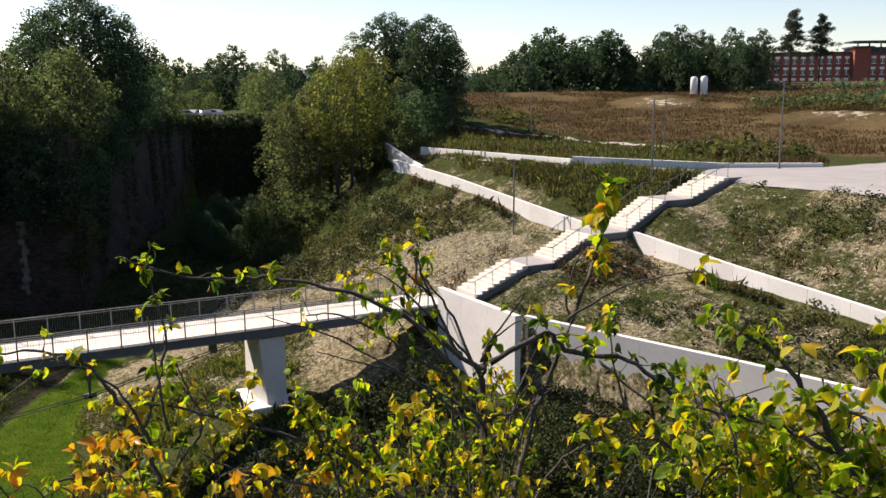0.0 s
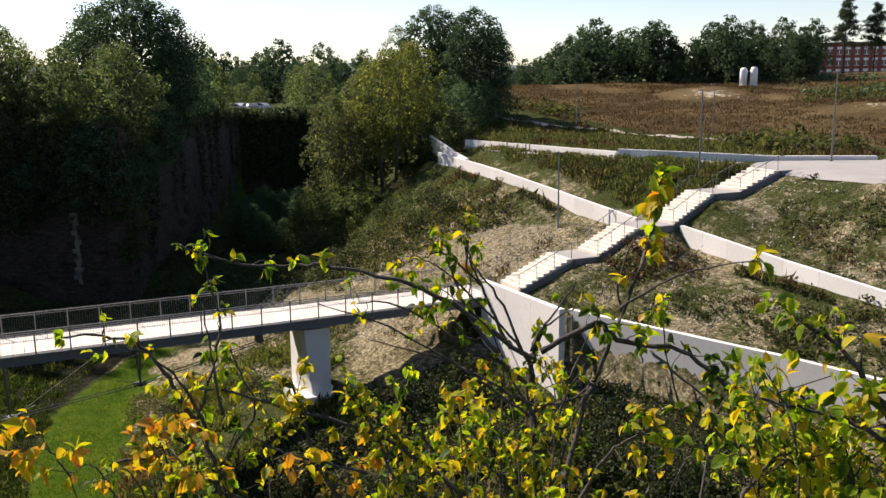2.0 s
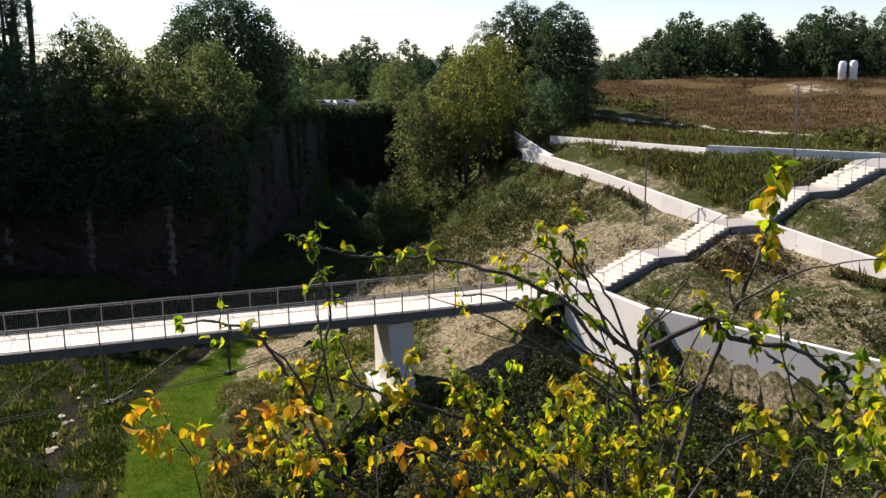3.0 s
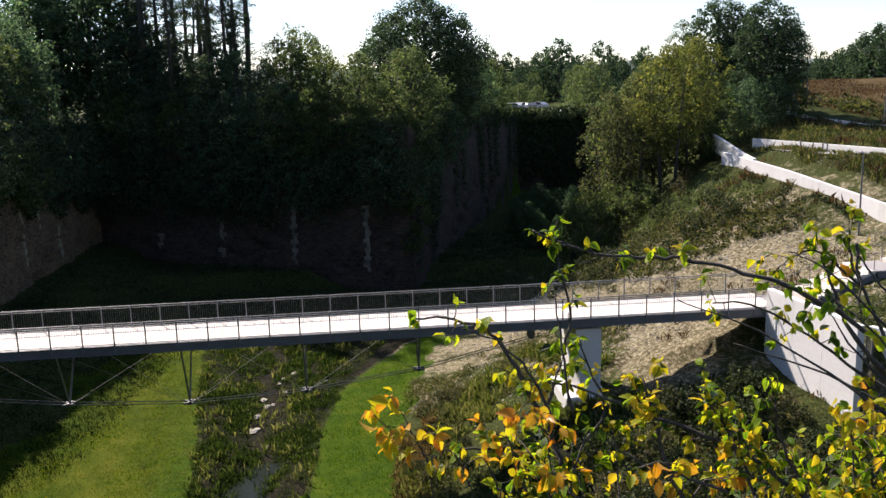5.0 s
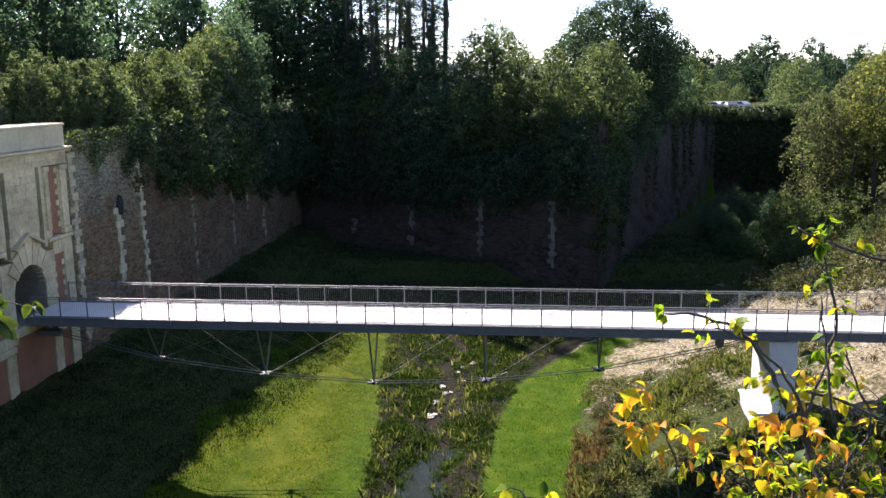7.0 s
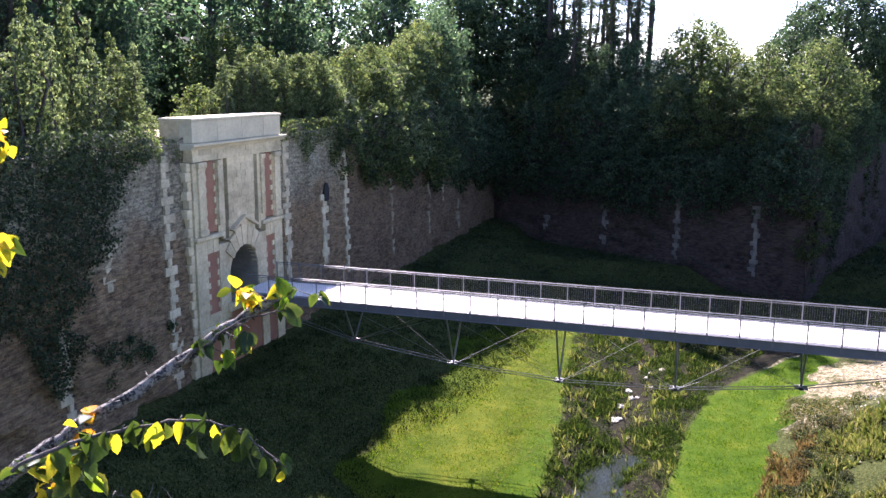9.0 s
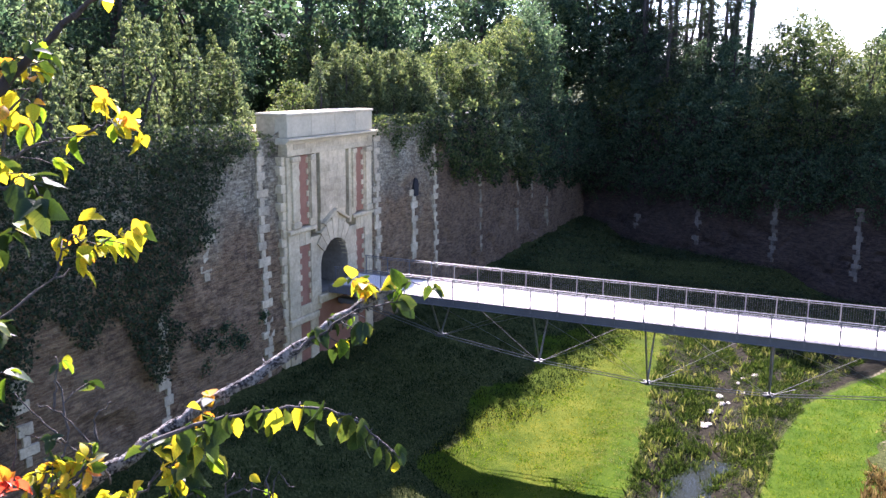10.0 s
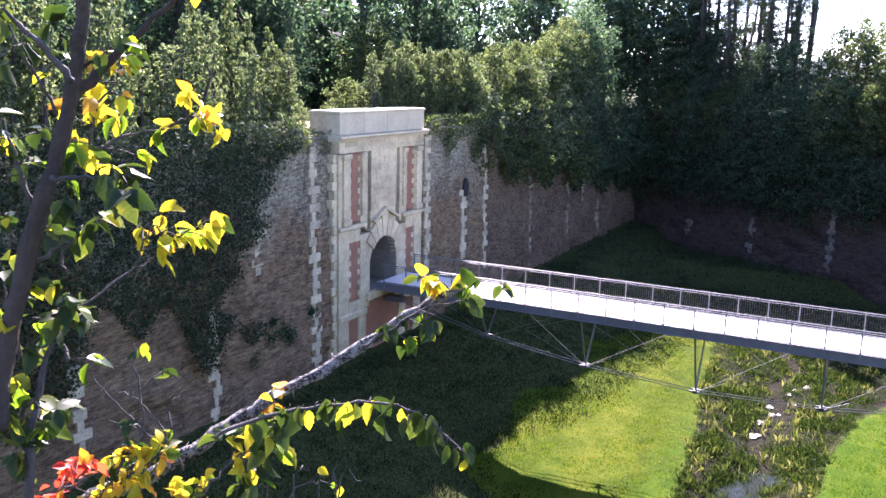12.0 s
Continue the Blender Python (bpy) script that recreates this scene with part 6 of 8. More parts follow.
tufts("bramble", "dark low brambles at the foot of the concrete walls", "bramble", *scatter(6500, 7, 23.4, -38, -3, lambda x, y: noisy(x, y, 0.4, -0.25) & ((x < 20.6) | (y < -10.5))), 0.55, BRAMBLE, 0.9, 14)
tufts("bramble", "dark brambles and nettles along the lower concrete wall", "bramble", *scatter(6500, 20, 32, -32, -9.4, lambda x, y: noisy(x, y, 0.5, -0.45) & (x < lerp(y, [-31, -22.2, -17.3, -6.4], [32.4, 29.9, 28.5, 24.6]) - 0.5)), 0.36, BRAMBLE, 1.0, 12)
tufts("weeds", "dense green weed clumps on the upper slopes", "weeds", *scatter(9000, 25, 45, -34, 34, lambda x, y: noisy(x + 9, y, 0.55, 0.22) & on_bank(x, y) & ~((y > 2) & (x < 34) & (y < 16))), 0.42, BRAMBLE, 0.8, 14)
tufts("weeds", "rust-brown weed clumps on the upper slopes", "weeds", *scatter(8000, 25, 45, -34, 34, lambda x, y: noisy(x, y + 15, 0.5, 0.35) & on_bank(x, y) & ~((y > 2) & (x < 34) & (y < 16))), 0.4, LEAF_RUST, 0.8, 12)
for x0, ya, yb, n, mat, tall, label in ((34.45, 2.5, 33, 60, BROWN, 0.5, "brown dry stalks against the ramp wall"), (34.3, 3, 33, 520, BRAMBLE, 0.4, "green weeds at the foot of the ramp wall"), (35.5, -38, -3, 80, BROWN, 0.5, "brown dry stalks against the upper wall"), (35.3, -38, -3, 480, BRAMBLE, 0.45, "green weeds at the foot of the upper wall"), (0.0, -30, -9, 420, BRAMBLE, 0.45, "green weeds at the foot of the lower wall"), (36.9, -38, -3, 300, BRAMBLE, 0.35, "green weeds above the upper wall")):
    yy = rng.uniform(ya, yb, n)
    keep = noisy(yy * 0.7, yy, 0.5, -0.1)
    tufts("wall_weeds", label, "weeds", ((x0 or lerp(yy, [-31, -22.2, -17.3, -6.4], [32.4, 29.9, 28.5, 24.6]) - 0.6) + rng.normal(size=n) * 0.14)[keep], yy[keep], tall, mat, 0.7, 12, 0.006 if mat is BROWN else 0.0)
tufts("weeds", "lush green weeds on the slope below the ramp wall", "weeds", *scatter(5200, 22, 34, 15, 40, lambda x, y: noisy(x + 2, y + 2, 0.4, -0.05) & on_bank(x, y) & (y > 40 - 1.1 * (x - 14))), 0.36, LEAF_MID, 0.9, 12)
tufts("bramble", "dense bramble and scrub on the slope below the trees", "bramble", *scatter(2600, 16, 33, 12, 46, lambda x, y: (y > 13 + (35 - x) * 0.1) & noisy(x, y, 0.35, -0.1) & clear(x, y) & (x > lerp(y, [8, 15, 50], [5, 7, 28]))), 0.7, WEED_GREEN, 0.8, 16)
pale = lambda x, y: (np.hypot((x - 97) / 8, (y - 67) / 10) > 0.8) & (np.hypot((x - 95) / 5.5, (y - 31) / 14) > 0.8) & (np.hypot((x - 103) / 4, (y - 56) / 5) > 0.8)
rise = lambda x, y: (x + 0.18 * y > 72) & (rampart_depth(x, y) < 0) & (y + 0.2 * (x - 50) > 6) & pale(x, y)
tufts("dry_meadow", "tall rust-brown dried weeds covering the rise", "dry weeds", *scatter(26000, 56, 150, -5, 120, lambda x, y: rise(x, y) & noisy(x, y, 0.12, -0.45)), 0.3, BROWN, 4.6, 9, 0.04)
tufts("meadow_weeds", "green and straw-coloured weeds among the dry meadow", "weeds", *scatter(7000, 56, 150, -5, 120, lambda x, y: rise(x, y) & noisy(x + 20, y, 0.14, 0.3)), 0.22, STRAW, 5.0, 9, 0.03)
for cx, cy, rx, ry, n in ((108, 36, 4, 10, 150), (112, 24, 5, 8, 120), (117, 46, 5, 8, 110), (65, 62, 2, 4, 50), (60.5, 16, 3, 3, 90)):
    tufts("scrub", "dark green bushes along the meadow edge", "scrub", *[v * w + c for v, w, c in zip(rng.normal(size=(2, n)), (rx, ry), (cx, cy))], 1.5, WEED_GREEN, 0.9, 22)
tufts("scrub", "dark green scrub on the skyline meadow", "scrub", *scatter(500, 108, 135, 25, 60, lambda x, y: noisy(x, y, 0.2, 0.3)), 1.4, LEAF_DARK, 1.0, 16)


def rubble(n, x0, x1, y0, y1, keep, small, big):
    """Loose chalk fragments: uneven little octahedra resting on the bank, joined as one spread."""
    x, y = scatter(n, x0, x1, y0, y1, keep)
    s = rng.uniform(0, 1, len(x)) ** 3 * (big - small) + small
    z = height(x, y) + s * 0.15
    d = np.array([(1, 0, 0), (0, 1, 0), (-1, 0, 0), (0, -1, 0), (0, 0, 1), (0, 0, -1)])[None] * rng.uniform(0.5, 1.1, (len(x), 6, 1)) + rng.normal(size=(len(x), 6, 3)) * 0.15
    v = np.stack([x, y, z], 1)[:, None, :] + d * (s[:, None, None] * np.array([1, 1, 0.7]))
    f = np.array([(0, 1, 4), (1, 2, 4), (2, 3, 4), (3, 0, 4), (1, 0, 5), (2, 1, 5), (3, 2, 5), (0, 3, 5)])
    fs = (f[None] + (np.arange(len(x)) * 6)[:, None, None]).reshape(-1, 3)
    me = bpy.data.meshes.new("rubble")
    me.from_pydata(v.reshape(-1, 3).tolist(), [], fs.tolist())
    me.materials.append(RUBBLE)
    tagged(new("rubble", me), "loose pale chalk fragments scattered on the bank", "rubble", kind="stuff")


bank_foot = lambda x, y: x - lerp(y, [-20, -3, 9, 15, 22], [1.5, 1.9, 3.3, 4.7, 6.7])
tufts("weeds", "dry tawny grass heaped at the foot of the bank", "weeds", *scatter(2600, 1, 8, -22, 6, lambda x, y: (bank_foot(x, y) > -0.2) & (bank_foot(x, y) < 1.6 + 1.3 * wobble(x, y, 0.6, 61)) & noisy(x, y, 0.7, -0.3)), 0.32, STRAW, 1.0, 22, 0.012)
tufts("weeds", "grey-brown dead brushwood at the foot of the bank", "weeds", *scatter(1500, 1, 9, -22, 5, lambda x, y: (bank_foot(x, y) > 0.2) & (bank_foot(x, y) < 3.2) & noisy(x + 6, y, 0.6, 0.15)), 0.45, WEED, 0.9, 16, 0.01)
rubble(34000, 6, 44, -30, 34, lambda x, y: on_bank(x, y) & ~noisy(x, y, 0.5, 0.15) & ((x > 24) | (y > -2)), 0.025, 0.14)
tufts("hedge", "green weeds edging the paved terrace", "hedge", *scatter(700, 54, 68, 5, 18, lambda x, y: np.hypot((x - 61) / 5.5, (y - 11.5) / 3.2) < 1), 1.1, WEED_GREEN, 0.8, 16)
in_bed = lambda x, y: (x > lerp(y, [-20, -3, 5, 12, 22, 40], [-8.0, -8.6, -9.4, -10.4, -11.6, -12])) & (x < lerp(y, [-20, -3, 5, 12, 18, 24], [-2.4, -2.6, -2.2, -1.0, 1.0, 3.0]))
off_run = lambda x, y: np.abs(x + 5.6 + 0.02 * y - 0.5 * np.sin(y * 0.7)) > 0.5
tufts("reeds", "pale straw-coloured reeds among the stream plants", "reeds", *scatter(420, -12, 3, -20, 26, in_bed), 0.45, WEED_PALE, 1.0, 14, 0.012)
tufts("reeds", "rank green reeds and water plants along the stream", "reeds", *scatter(7800, -12, 3, -20, 26, lambda x, y: in_bed(x, y) & noisy(x, y, 0.9, 0.0) & off_run(x, y)), 0.27, REED_GREEN, 1.3, 30, 0.007)
tufts("reeds", "low dark green water plants in the stream bed", "reeds", *scatter(12000, -12, 3, -20, 26, lambda x, y: in_bed(x, y) & noisy(x + 4, y, 0.8, -0.35) & off_run(x, y)), 0.22, REED_GREEN, 1.3, 16)
tufts("reeds", "bright green leafy clumps in the stream bed", "reeds", *scatter(2600, -12, 3, -20, 26, lambda x, y: in_bed(x, y) & noisy(x - 3, y, 0.7, 0.3) & off_run(x, y)), 0.16, LAWN_BLADE, 1.6, 22, 0.007)
# invented dark growth that deepens the shade on the far moat floor
tufts("undergrowth", "dark low leaves added to deepen the shade on the moat floor", "undergrowth", *scatter(9000, -27, 24, 24, 62, lambda x, y: (rampart_depth(x, y) < -0.3) & (x < lerp(y, [24, 50], [4, 24])) & noisy(x, y, 0.3, -0.6)), 0.5, IVY, 1.3, 10)
stream_side = lambda x, y: lerp(y, [-20, -3, 5, 12, 22, 40], [-8.4, -9.0, -9.8, -10.8, -12, -12.5]) - x
# line of the wall and bridge shadow, painted by the dark turf behind it
shade_side = lambda x, y: lerp(y, [-40, -12, -9, -7.6, -6.4, 0, 5, 26], [-9, -9.5, -12.5, -15.5, -18.6, -18.0, -16.2, -14.0]) + 0.7 * wobble(x, y, 0.5, 51) - x
tufts("long_grass", "pale unmown grass strip beside the stream", "grass", *scatter(4200, -15, -7, -18, 24, lambda x, y: (stream_side(x, y) > -0.5) & (stream_side(x, y) < 2.3 + 0.4 * np.sin(y)) & noisy(x, y, 1.6, -0.25)), 0.14, WEED_PALE, 1.4, 12)
tufts("lawn_grass", "short bright green mown grass beside the stream", "grass", *scatter(11500, -22.5, -8, -20, 26, lambda x, y: (stream_side(x, y) > 0) & (shade_side(x, y) < rng.uniform(0, 1.0, len(x))) & ((x > -12.6 + 0.6 * wobble(x, y, 0.4, 52)) | noisy(x, y, 0.5, 0.1))), 0.1, LAWN_BLADE, 4.5, 10, 0.014)
tufts("lawn_grass", "short yellowing worn grass in the middle of the lawn", "grass", *scatter(9500, -22.5, -10, -20, 26, lambda x, y: (stream_side(x, y) > 1.5) & (shade_side(x, y) < rng.uniform(0, 1.0, len(x))) & noisy(x + 11, y * 0.6, 0.55, -0.35)), 0.09, LAWN_WORN, 4.0, 8, 0.014)
tufts("lawn_grass", "dark green turf standing for the shade under the gate wall", "grass", *scatter(19000, -27, -9, -34, 30, lambda x, y: (rampart_depth(x, y) < -0.3) & (shade_side(x, y) > -rng.uniform(0, 1.2, len(x))) & (stream_side(x, y) > 0)), 0.14, LAWN_SHADE, 4.2, 13, 0.016)
tufts("lawn_grass", "short bright green mown grass below the bank", "grass", *scatter(7000, -3, 7, -20, 24, lambda x, y: (x > lerp(y, [-20, -3, 5, 12, 18, 24], [-2.0, -2.2, -1.8, -0.6, 2.4, 6.4])) & (x < lerp(y, [-20, -3, 9, 15, 22], [1.4, 1.8, 3.2, 4.6, 6.6]))), 0.11, LAWN_BLADE, 5.0, 11, 0.014)


def ivy(name, label, p, q, z0, z1, n, mat, keep, leaf=0.3, deep=0.25):
    """Leaves over the face of a wall that runs from p to q; keep(u, z) says where it is grown over."""
    r = np.random.default_rng(n)
    d = math.hypot(q[0] - p[0], q[1] - p[1])
    ux, uy = (q[0] - p[0]) / d, (q[1] - p[1]) / d
    u, z = r.uniform(0, d, n), r.uniform(z0, z1, n)
    k = keep(u, z)
    u, z = u[k], z[k]
    o = np.abs(r.normal(size=len(u))) * deep + 0.1 + 0.3 * np.clip((6 - z) / 14, 0, 1)
    c = np.stack([p[0] + ux * u + uy * o, p[1] + uy * u - ux * o, z], 1)
    me = quads(name, c, r.normal(size=(len(u), 3)) * 0.6 + np.array([uy, -ux, 0.4]), leaf, 0.8, 0.1, r)
    me.materials.append(mat)
    tagged(new(name, me), label, "ivy", kind="stuff")


def ivy_edge(u, z):
    y = u - 30
    right = -10.8 - 0.32 * (9.2 - z) * (z > 0) - 0.9 * np.sin(z * 0.9) + 3.4 * smooth(6.0, 8.6, z)
    low = 0.6 + 1.6 * np.sin(y * 0.55) + 1.0 * np.sin(y * 1.7)
    return (y < right + 0.5 * np.sin(z * 3.1)) & (z > low)


ivy("ivy", "thick dark ivy curtain hanging over the rampart wall", (GATE_X, -30), (GATE_X, -6), -3, 9.8, 60000, IVY, ivy_edge, 0.14, 0.3)
ivy("ivy", "ivy and overhanging leaves under the wall top", (GATE_X, 13), (GATE_X, 57), 0, 9.6, 16000, IVY, lambda u, z: z > 7.0 - 0.14 * (u + 1) + 0.9 * np.sin(u * 0.8) - 1.4 * smooth(0, 10, u))
ivy("ivy", "fringe of ivy along the wall top beside the gate", (GATE_X, 4.8), (GATE_X, 14), 6, 9.6, 3000, LEAF_MID, lambda u, z: z > 8.1 + 0.5 * np.sin(u * 1.3) - 0.1 * u, 0.16)
ivy("ivy", "dark ivy under the trees of the end wall", CORNER, SALIENT, -3, 8.8, 14000, IVY, lambda u, z: z > 1.6 + 1.1 * np.sin(u * 0.6) + 0.7 * np.sin(u * 1.7))
ivy("ivy", "ragged ivy trailing down the tall shaded wall", SALIENT, RETURN_END, -6, 8.6, 26000, IVY, lambda u, z: z > 0.5 + 6.2 * smooth(4, 12, u) + 0.9 * np.sin(u * 0.9) - 8.0 * smooth(0.35, 0.9, np.sin(u * 0.83 + np.sin(u * 0.31) * 2.0)))
ivy("ivy", "dark ivy covering the closing wall", (28.6, 101.5), (62, 104.5), -6, 8.4, 22000, IVY, lambda u, z: z > -4.4 + 1.4 * np.sin(u * 0.5) + 0.8 * np.sin(u * 1.6), 0.4, 0.35)


for y, z, r in ((-11.0, -1.1, 0.5), (-9.9, -1.0, 0.75), (-9.2, -1.4, 0.5), (-7.4, -0.5, 0.4), (-12.2, -1.8, 0.5), (-10.6, -0.3, 0.35)):
    n = int(420 * r)
    c = rng.normal(size=(n, 3)) * np.array([0.25, 1, 0.8]) * r * 0.5 + np.array([GATE_X + 0.3, y, z])
    me = quads("wall_plant", c, rng.normal(size=(n, 3)), 0.13, 0.7, 0.1, rng)
    me.materials.append(LEAF_DARK)
    tagged(new("wall_plant", me), "small dark plant rooted in the masonry", "wall plant", kind="stuff")


# ---- distance ----
def building():
    b = thing("brick_building", "long red brick building with rows of pale windows and flat roof", "building", (0, 0, 0))
    x0, y0 = polar(-47.6, 262)
    x1, y1 = polar(-57.0, 275)
    d = math.hypot(x1 - x0, y1 - y0)
    m = Matrix.Translation((x0, y0, 12.6)) @ Matrix.Rotation(math.atan2(y1 - y0, x1 - x0), 4, "Z")
    b.matrix_world = m
    part("wall", Mesh().box(0, d, 0, 12, -4, 9.0), FARBRICK, b)
    part("roof", Mesh().box(-0.4, d + 0.4, -0.5, 12.4, 9.0, 9.5), DARKMETAL, b, "dark flat roof edge")
    win = Mesh().box(-0.55, 0.55, -0.03, 0.1, 0, 1.9).data("window")
    frame_me = Mesh().box(-0.62, 0.62, -0.05, 0.05, 1.35, 2.0).box(-0.62, 0.62, -0.06, 0.05, -0.12, 0.0).box(-0.05, 0.05, -0.05, 0.05, 0, 1.4).data("blind")
    for row in range(3):
        u = 2.0
        while u < d - 1:
            w = part("window", win, GLASS, b)
            w.location = (u, 0, 0.4 + row * 2.95)
            part("blind", frame_me, WHITE, w, "white blind and frame")
            u += 2.3
    for u, w in ((-2.0, 3.2), (d * 0.52, 4.0)):
        part("stair_tower", Mesh().box(u, u + w, -2.5, 6, -4, 10.4), FARBRICK, b)
        part("tower_roof", Mesh().box(u - 0.8, u + w + 0.8, -3.2, 7, 10.4, 10.8), DARKMETAL, b)
    part("roof_frame", Mesh().box(d * 0.52, d, 0, 8, 12.0, 12.4).box(d * 0.52, d, 3, 8, 9.5, 10.8), DARKMETAL, b, "dark rooftop plant screen")
    for u in np.arange(d * 0.55, d, 3.0):
        part("roof_post", Mesh().box(u - 0.15, u + 0.15, 0, 0.3, 9.4, 12.1), DARKMETAL, b)


building()


def silo(az, d):
    x, y = polar(az, d)
    s = thing("white_tank", "upright white cylindrical tank with rounded top", "tank", (x, y, at_ground(x, y)), "white tanks")
    part("shell", Mesh().tube([(0, 0, 0), (0, 0, 2.9), (0, 0, 3.3), (0, 0, 3.45)], [0.66, 0.66, 0.54, 0.22], 20), WHITE, s, smooth=True)
    part("foot", Mesh().tube([(0, 0, -0.6), (0, 0, 0.2)], 0.85, 16), CONCRETE, s)


silo(-43.75, 172)
silo(-44.35, 172)
tufts("hedge", "clipped dark green hedge before the tree line", "hedge", *scatter(2600, 100, 190, 60, 130, lambda x, y: np.abs(np.hypot(x, y + 44) - 182) < 1.6), 2.0, LEAF_DARK, 1.2, 16)


def car(az, d, turn):
    x, y = polar(az, d)
    c = thing("parked_car", "small pale parked car", "car", (x, y, 7.3), "parked cars")
    c.rotation_euler = (0, 0, radians(turn))
    part("body", Mesh().prism([(-2.1, 0.3), (2.1, 0.3), (2.1, 0.75), (1.2, 0.9), (0.5, 1.42), (-1.2, 1.42), (-2.0, 0.95)], -0.85, 0.85), CAR_PAINT, c)
    part("window_band", Mesh().prism([(-1.75, 0.95), (1.05, 0.95), (0.45, 1.36), (-1.15, 1.36)], -0.87, 0.87), GLASS, c)
    for wx in (-1.35, 1.35):
        for wy in (-0.8, 0.8):
            part("wheel", Mesh().tube([(wx, wy - 0.1, 0.32), (wx, wy + 0.1, 0.32)], 0.32, 12), DARKMETAL, c)


for k, az in enumerate((-11.3, -11.9, -12.5, -13.0)):
    car(az, 172 + 5 * (k % 2), 20 + 35 * k)
x, y = polar(-12, 172)
tagged(part("car_park", Mesh().box(x - 14, x + 14, y - 12, y + 12, 6.4, 7.3), PAVING), "grey asphalt car park beyond the wall", "car park", kind="structure")
for x, y in ((-4.9, 15.8), (-5.1, 15.0), (-4.4, 18.7), (-5.7, 11.1), (-5.8, 12.4), (-6.1, 7.3), (-5.9, 7.0), (-5.1, 11.5), (-4.8, 16.7), (-5.5, 4.6), (-6.4, 9.2), (-5.3, 13.6), (-5.6, -1.5), (-6.2, -3.0)):
    s = random.uniform(0.1, 0.26)
    bm = bmesh.new()
    bmesh.ops.create_icosphere(bm, subdivisions=2, radius=s)
    for v in bm.verts:
        v.co *= 1 + random.uniform(-0.28, 0.28)
        v.co.z *= 0.45
        v.co.y *= 1.4
    me = bpy.data.meshes.new("stone")
    bm.to_mesh(me)
    bm.free()
    ob = part("white_stone", me, RUBBLE)
    ob.location = (x + random.uniform(-0.5, 0.5), y, at_ground(x, y) + 0.25 * s)
    tagged(ob, "pale rounded chalk stone in the stream bed", "stone", "stream stones")
hill = Mesh()
for k in range(41):
    az = 30 - k * 2.5
    a = radians(az)
    for r, zz in ((1700, 20), (2300, 62 + 10 * math.sin(k * 0.7) + 6 * math.sin(k * 1.9)), (2900, 30)):
        hill.v.append((-r * math.sin(a), r * math.cos(a), zz))
for k in range(40):
    for j in range(2):
        q = k * 3 + j
        hill.f.append((q, q + 1, q + 4, q + 3))
tagged(part("backdrop", hill, surface("far_woods", (0.05, 0.075, 0.06), (0.10, 0.13, 0.10), 0.004, 0.05, 1.0, 0.0), smooth=True), "low wooded hills on the horizon", "hills", kind="structure")


# ---- near shrubs on the viewing bank ----
STATIONS = np.linspace(0, 1, 12)
HALF = np.interp(STATIONS, [0, 0.12, 0.3, 0.45, 0.65, 0.82, 0.93, 1.0], [0.01, 0.17, 0.29, 0.32, 0.27, 0.16, 0.06, 0.0]) * np.where(np.arange(12) % 2, 1.07, 0.95)
LEAF_V = np.array([(u, h * k, 0.0) for u, h in zip(STATIONS, HALF) for k in (1, 0, -1)])
LEAF_F = np.array([(3 * i + k, 3 * i + k + 1, 3 * i + k + 4, 3 * i + k + 3) for i in range(11) for k in (0, 1)])
LEAF_RIM = np.array([abs(k) for _ in STATIONS for k in (1, 0, -1)], dtype=np.float32)
LEAF_ALONG = np.array([u for u in STATIONS for _ in range(3)], dtype=np.float32)
LEAF_RNG = np.random.default_rng(5)
MIXES = {"green": (0.66, 0.12, 0, 0, 0.22), "mixed": (0.48, 0.39, 0.01, 0, 0.12), "golden": (0, 0.5, 0.5, 0, 0), "yellow": (0.2, 0.78, 0.02, 0, 0), "orange": (0.12, 0.6, 0.28, 0, 0), "sparse": (0.75, 0.25, 0, 0, 0), "tip": (0.35, 0.62, 0.03, 0, 0),
         "bare": (0.7, 0.3, 0, 0, 0), "limemix": (0.72, 0.28, 0, 0, 0), "row": (0, 0.1, 0, 0, 0.9), "red": (0, 0, 0.1, 0.9, 0), "tuft": (0.08, 0.76, 0.1, 0, 0.06), "lichen": (0.7, 0.3, 0, 0, 0), "twig": (1, 0, 0, 0, 0), "elm": (0.12, 0.08, 0, 0, 0.8)}
LEAF_COLOURS = (NEAR_GREEN, NEAR_YELLOW, NEAR_ORANGE, NEAR_RED, NEAR_DARK)


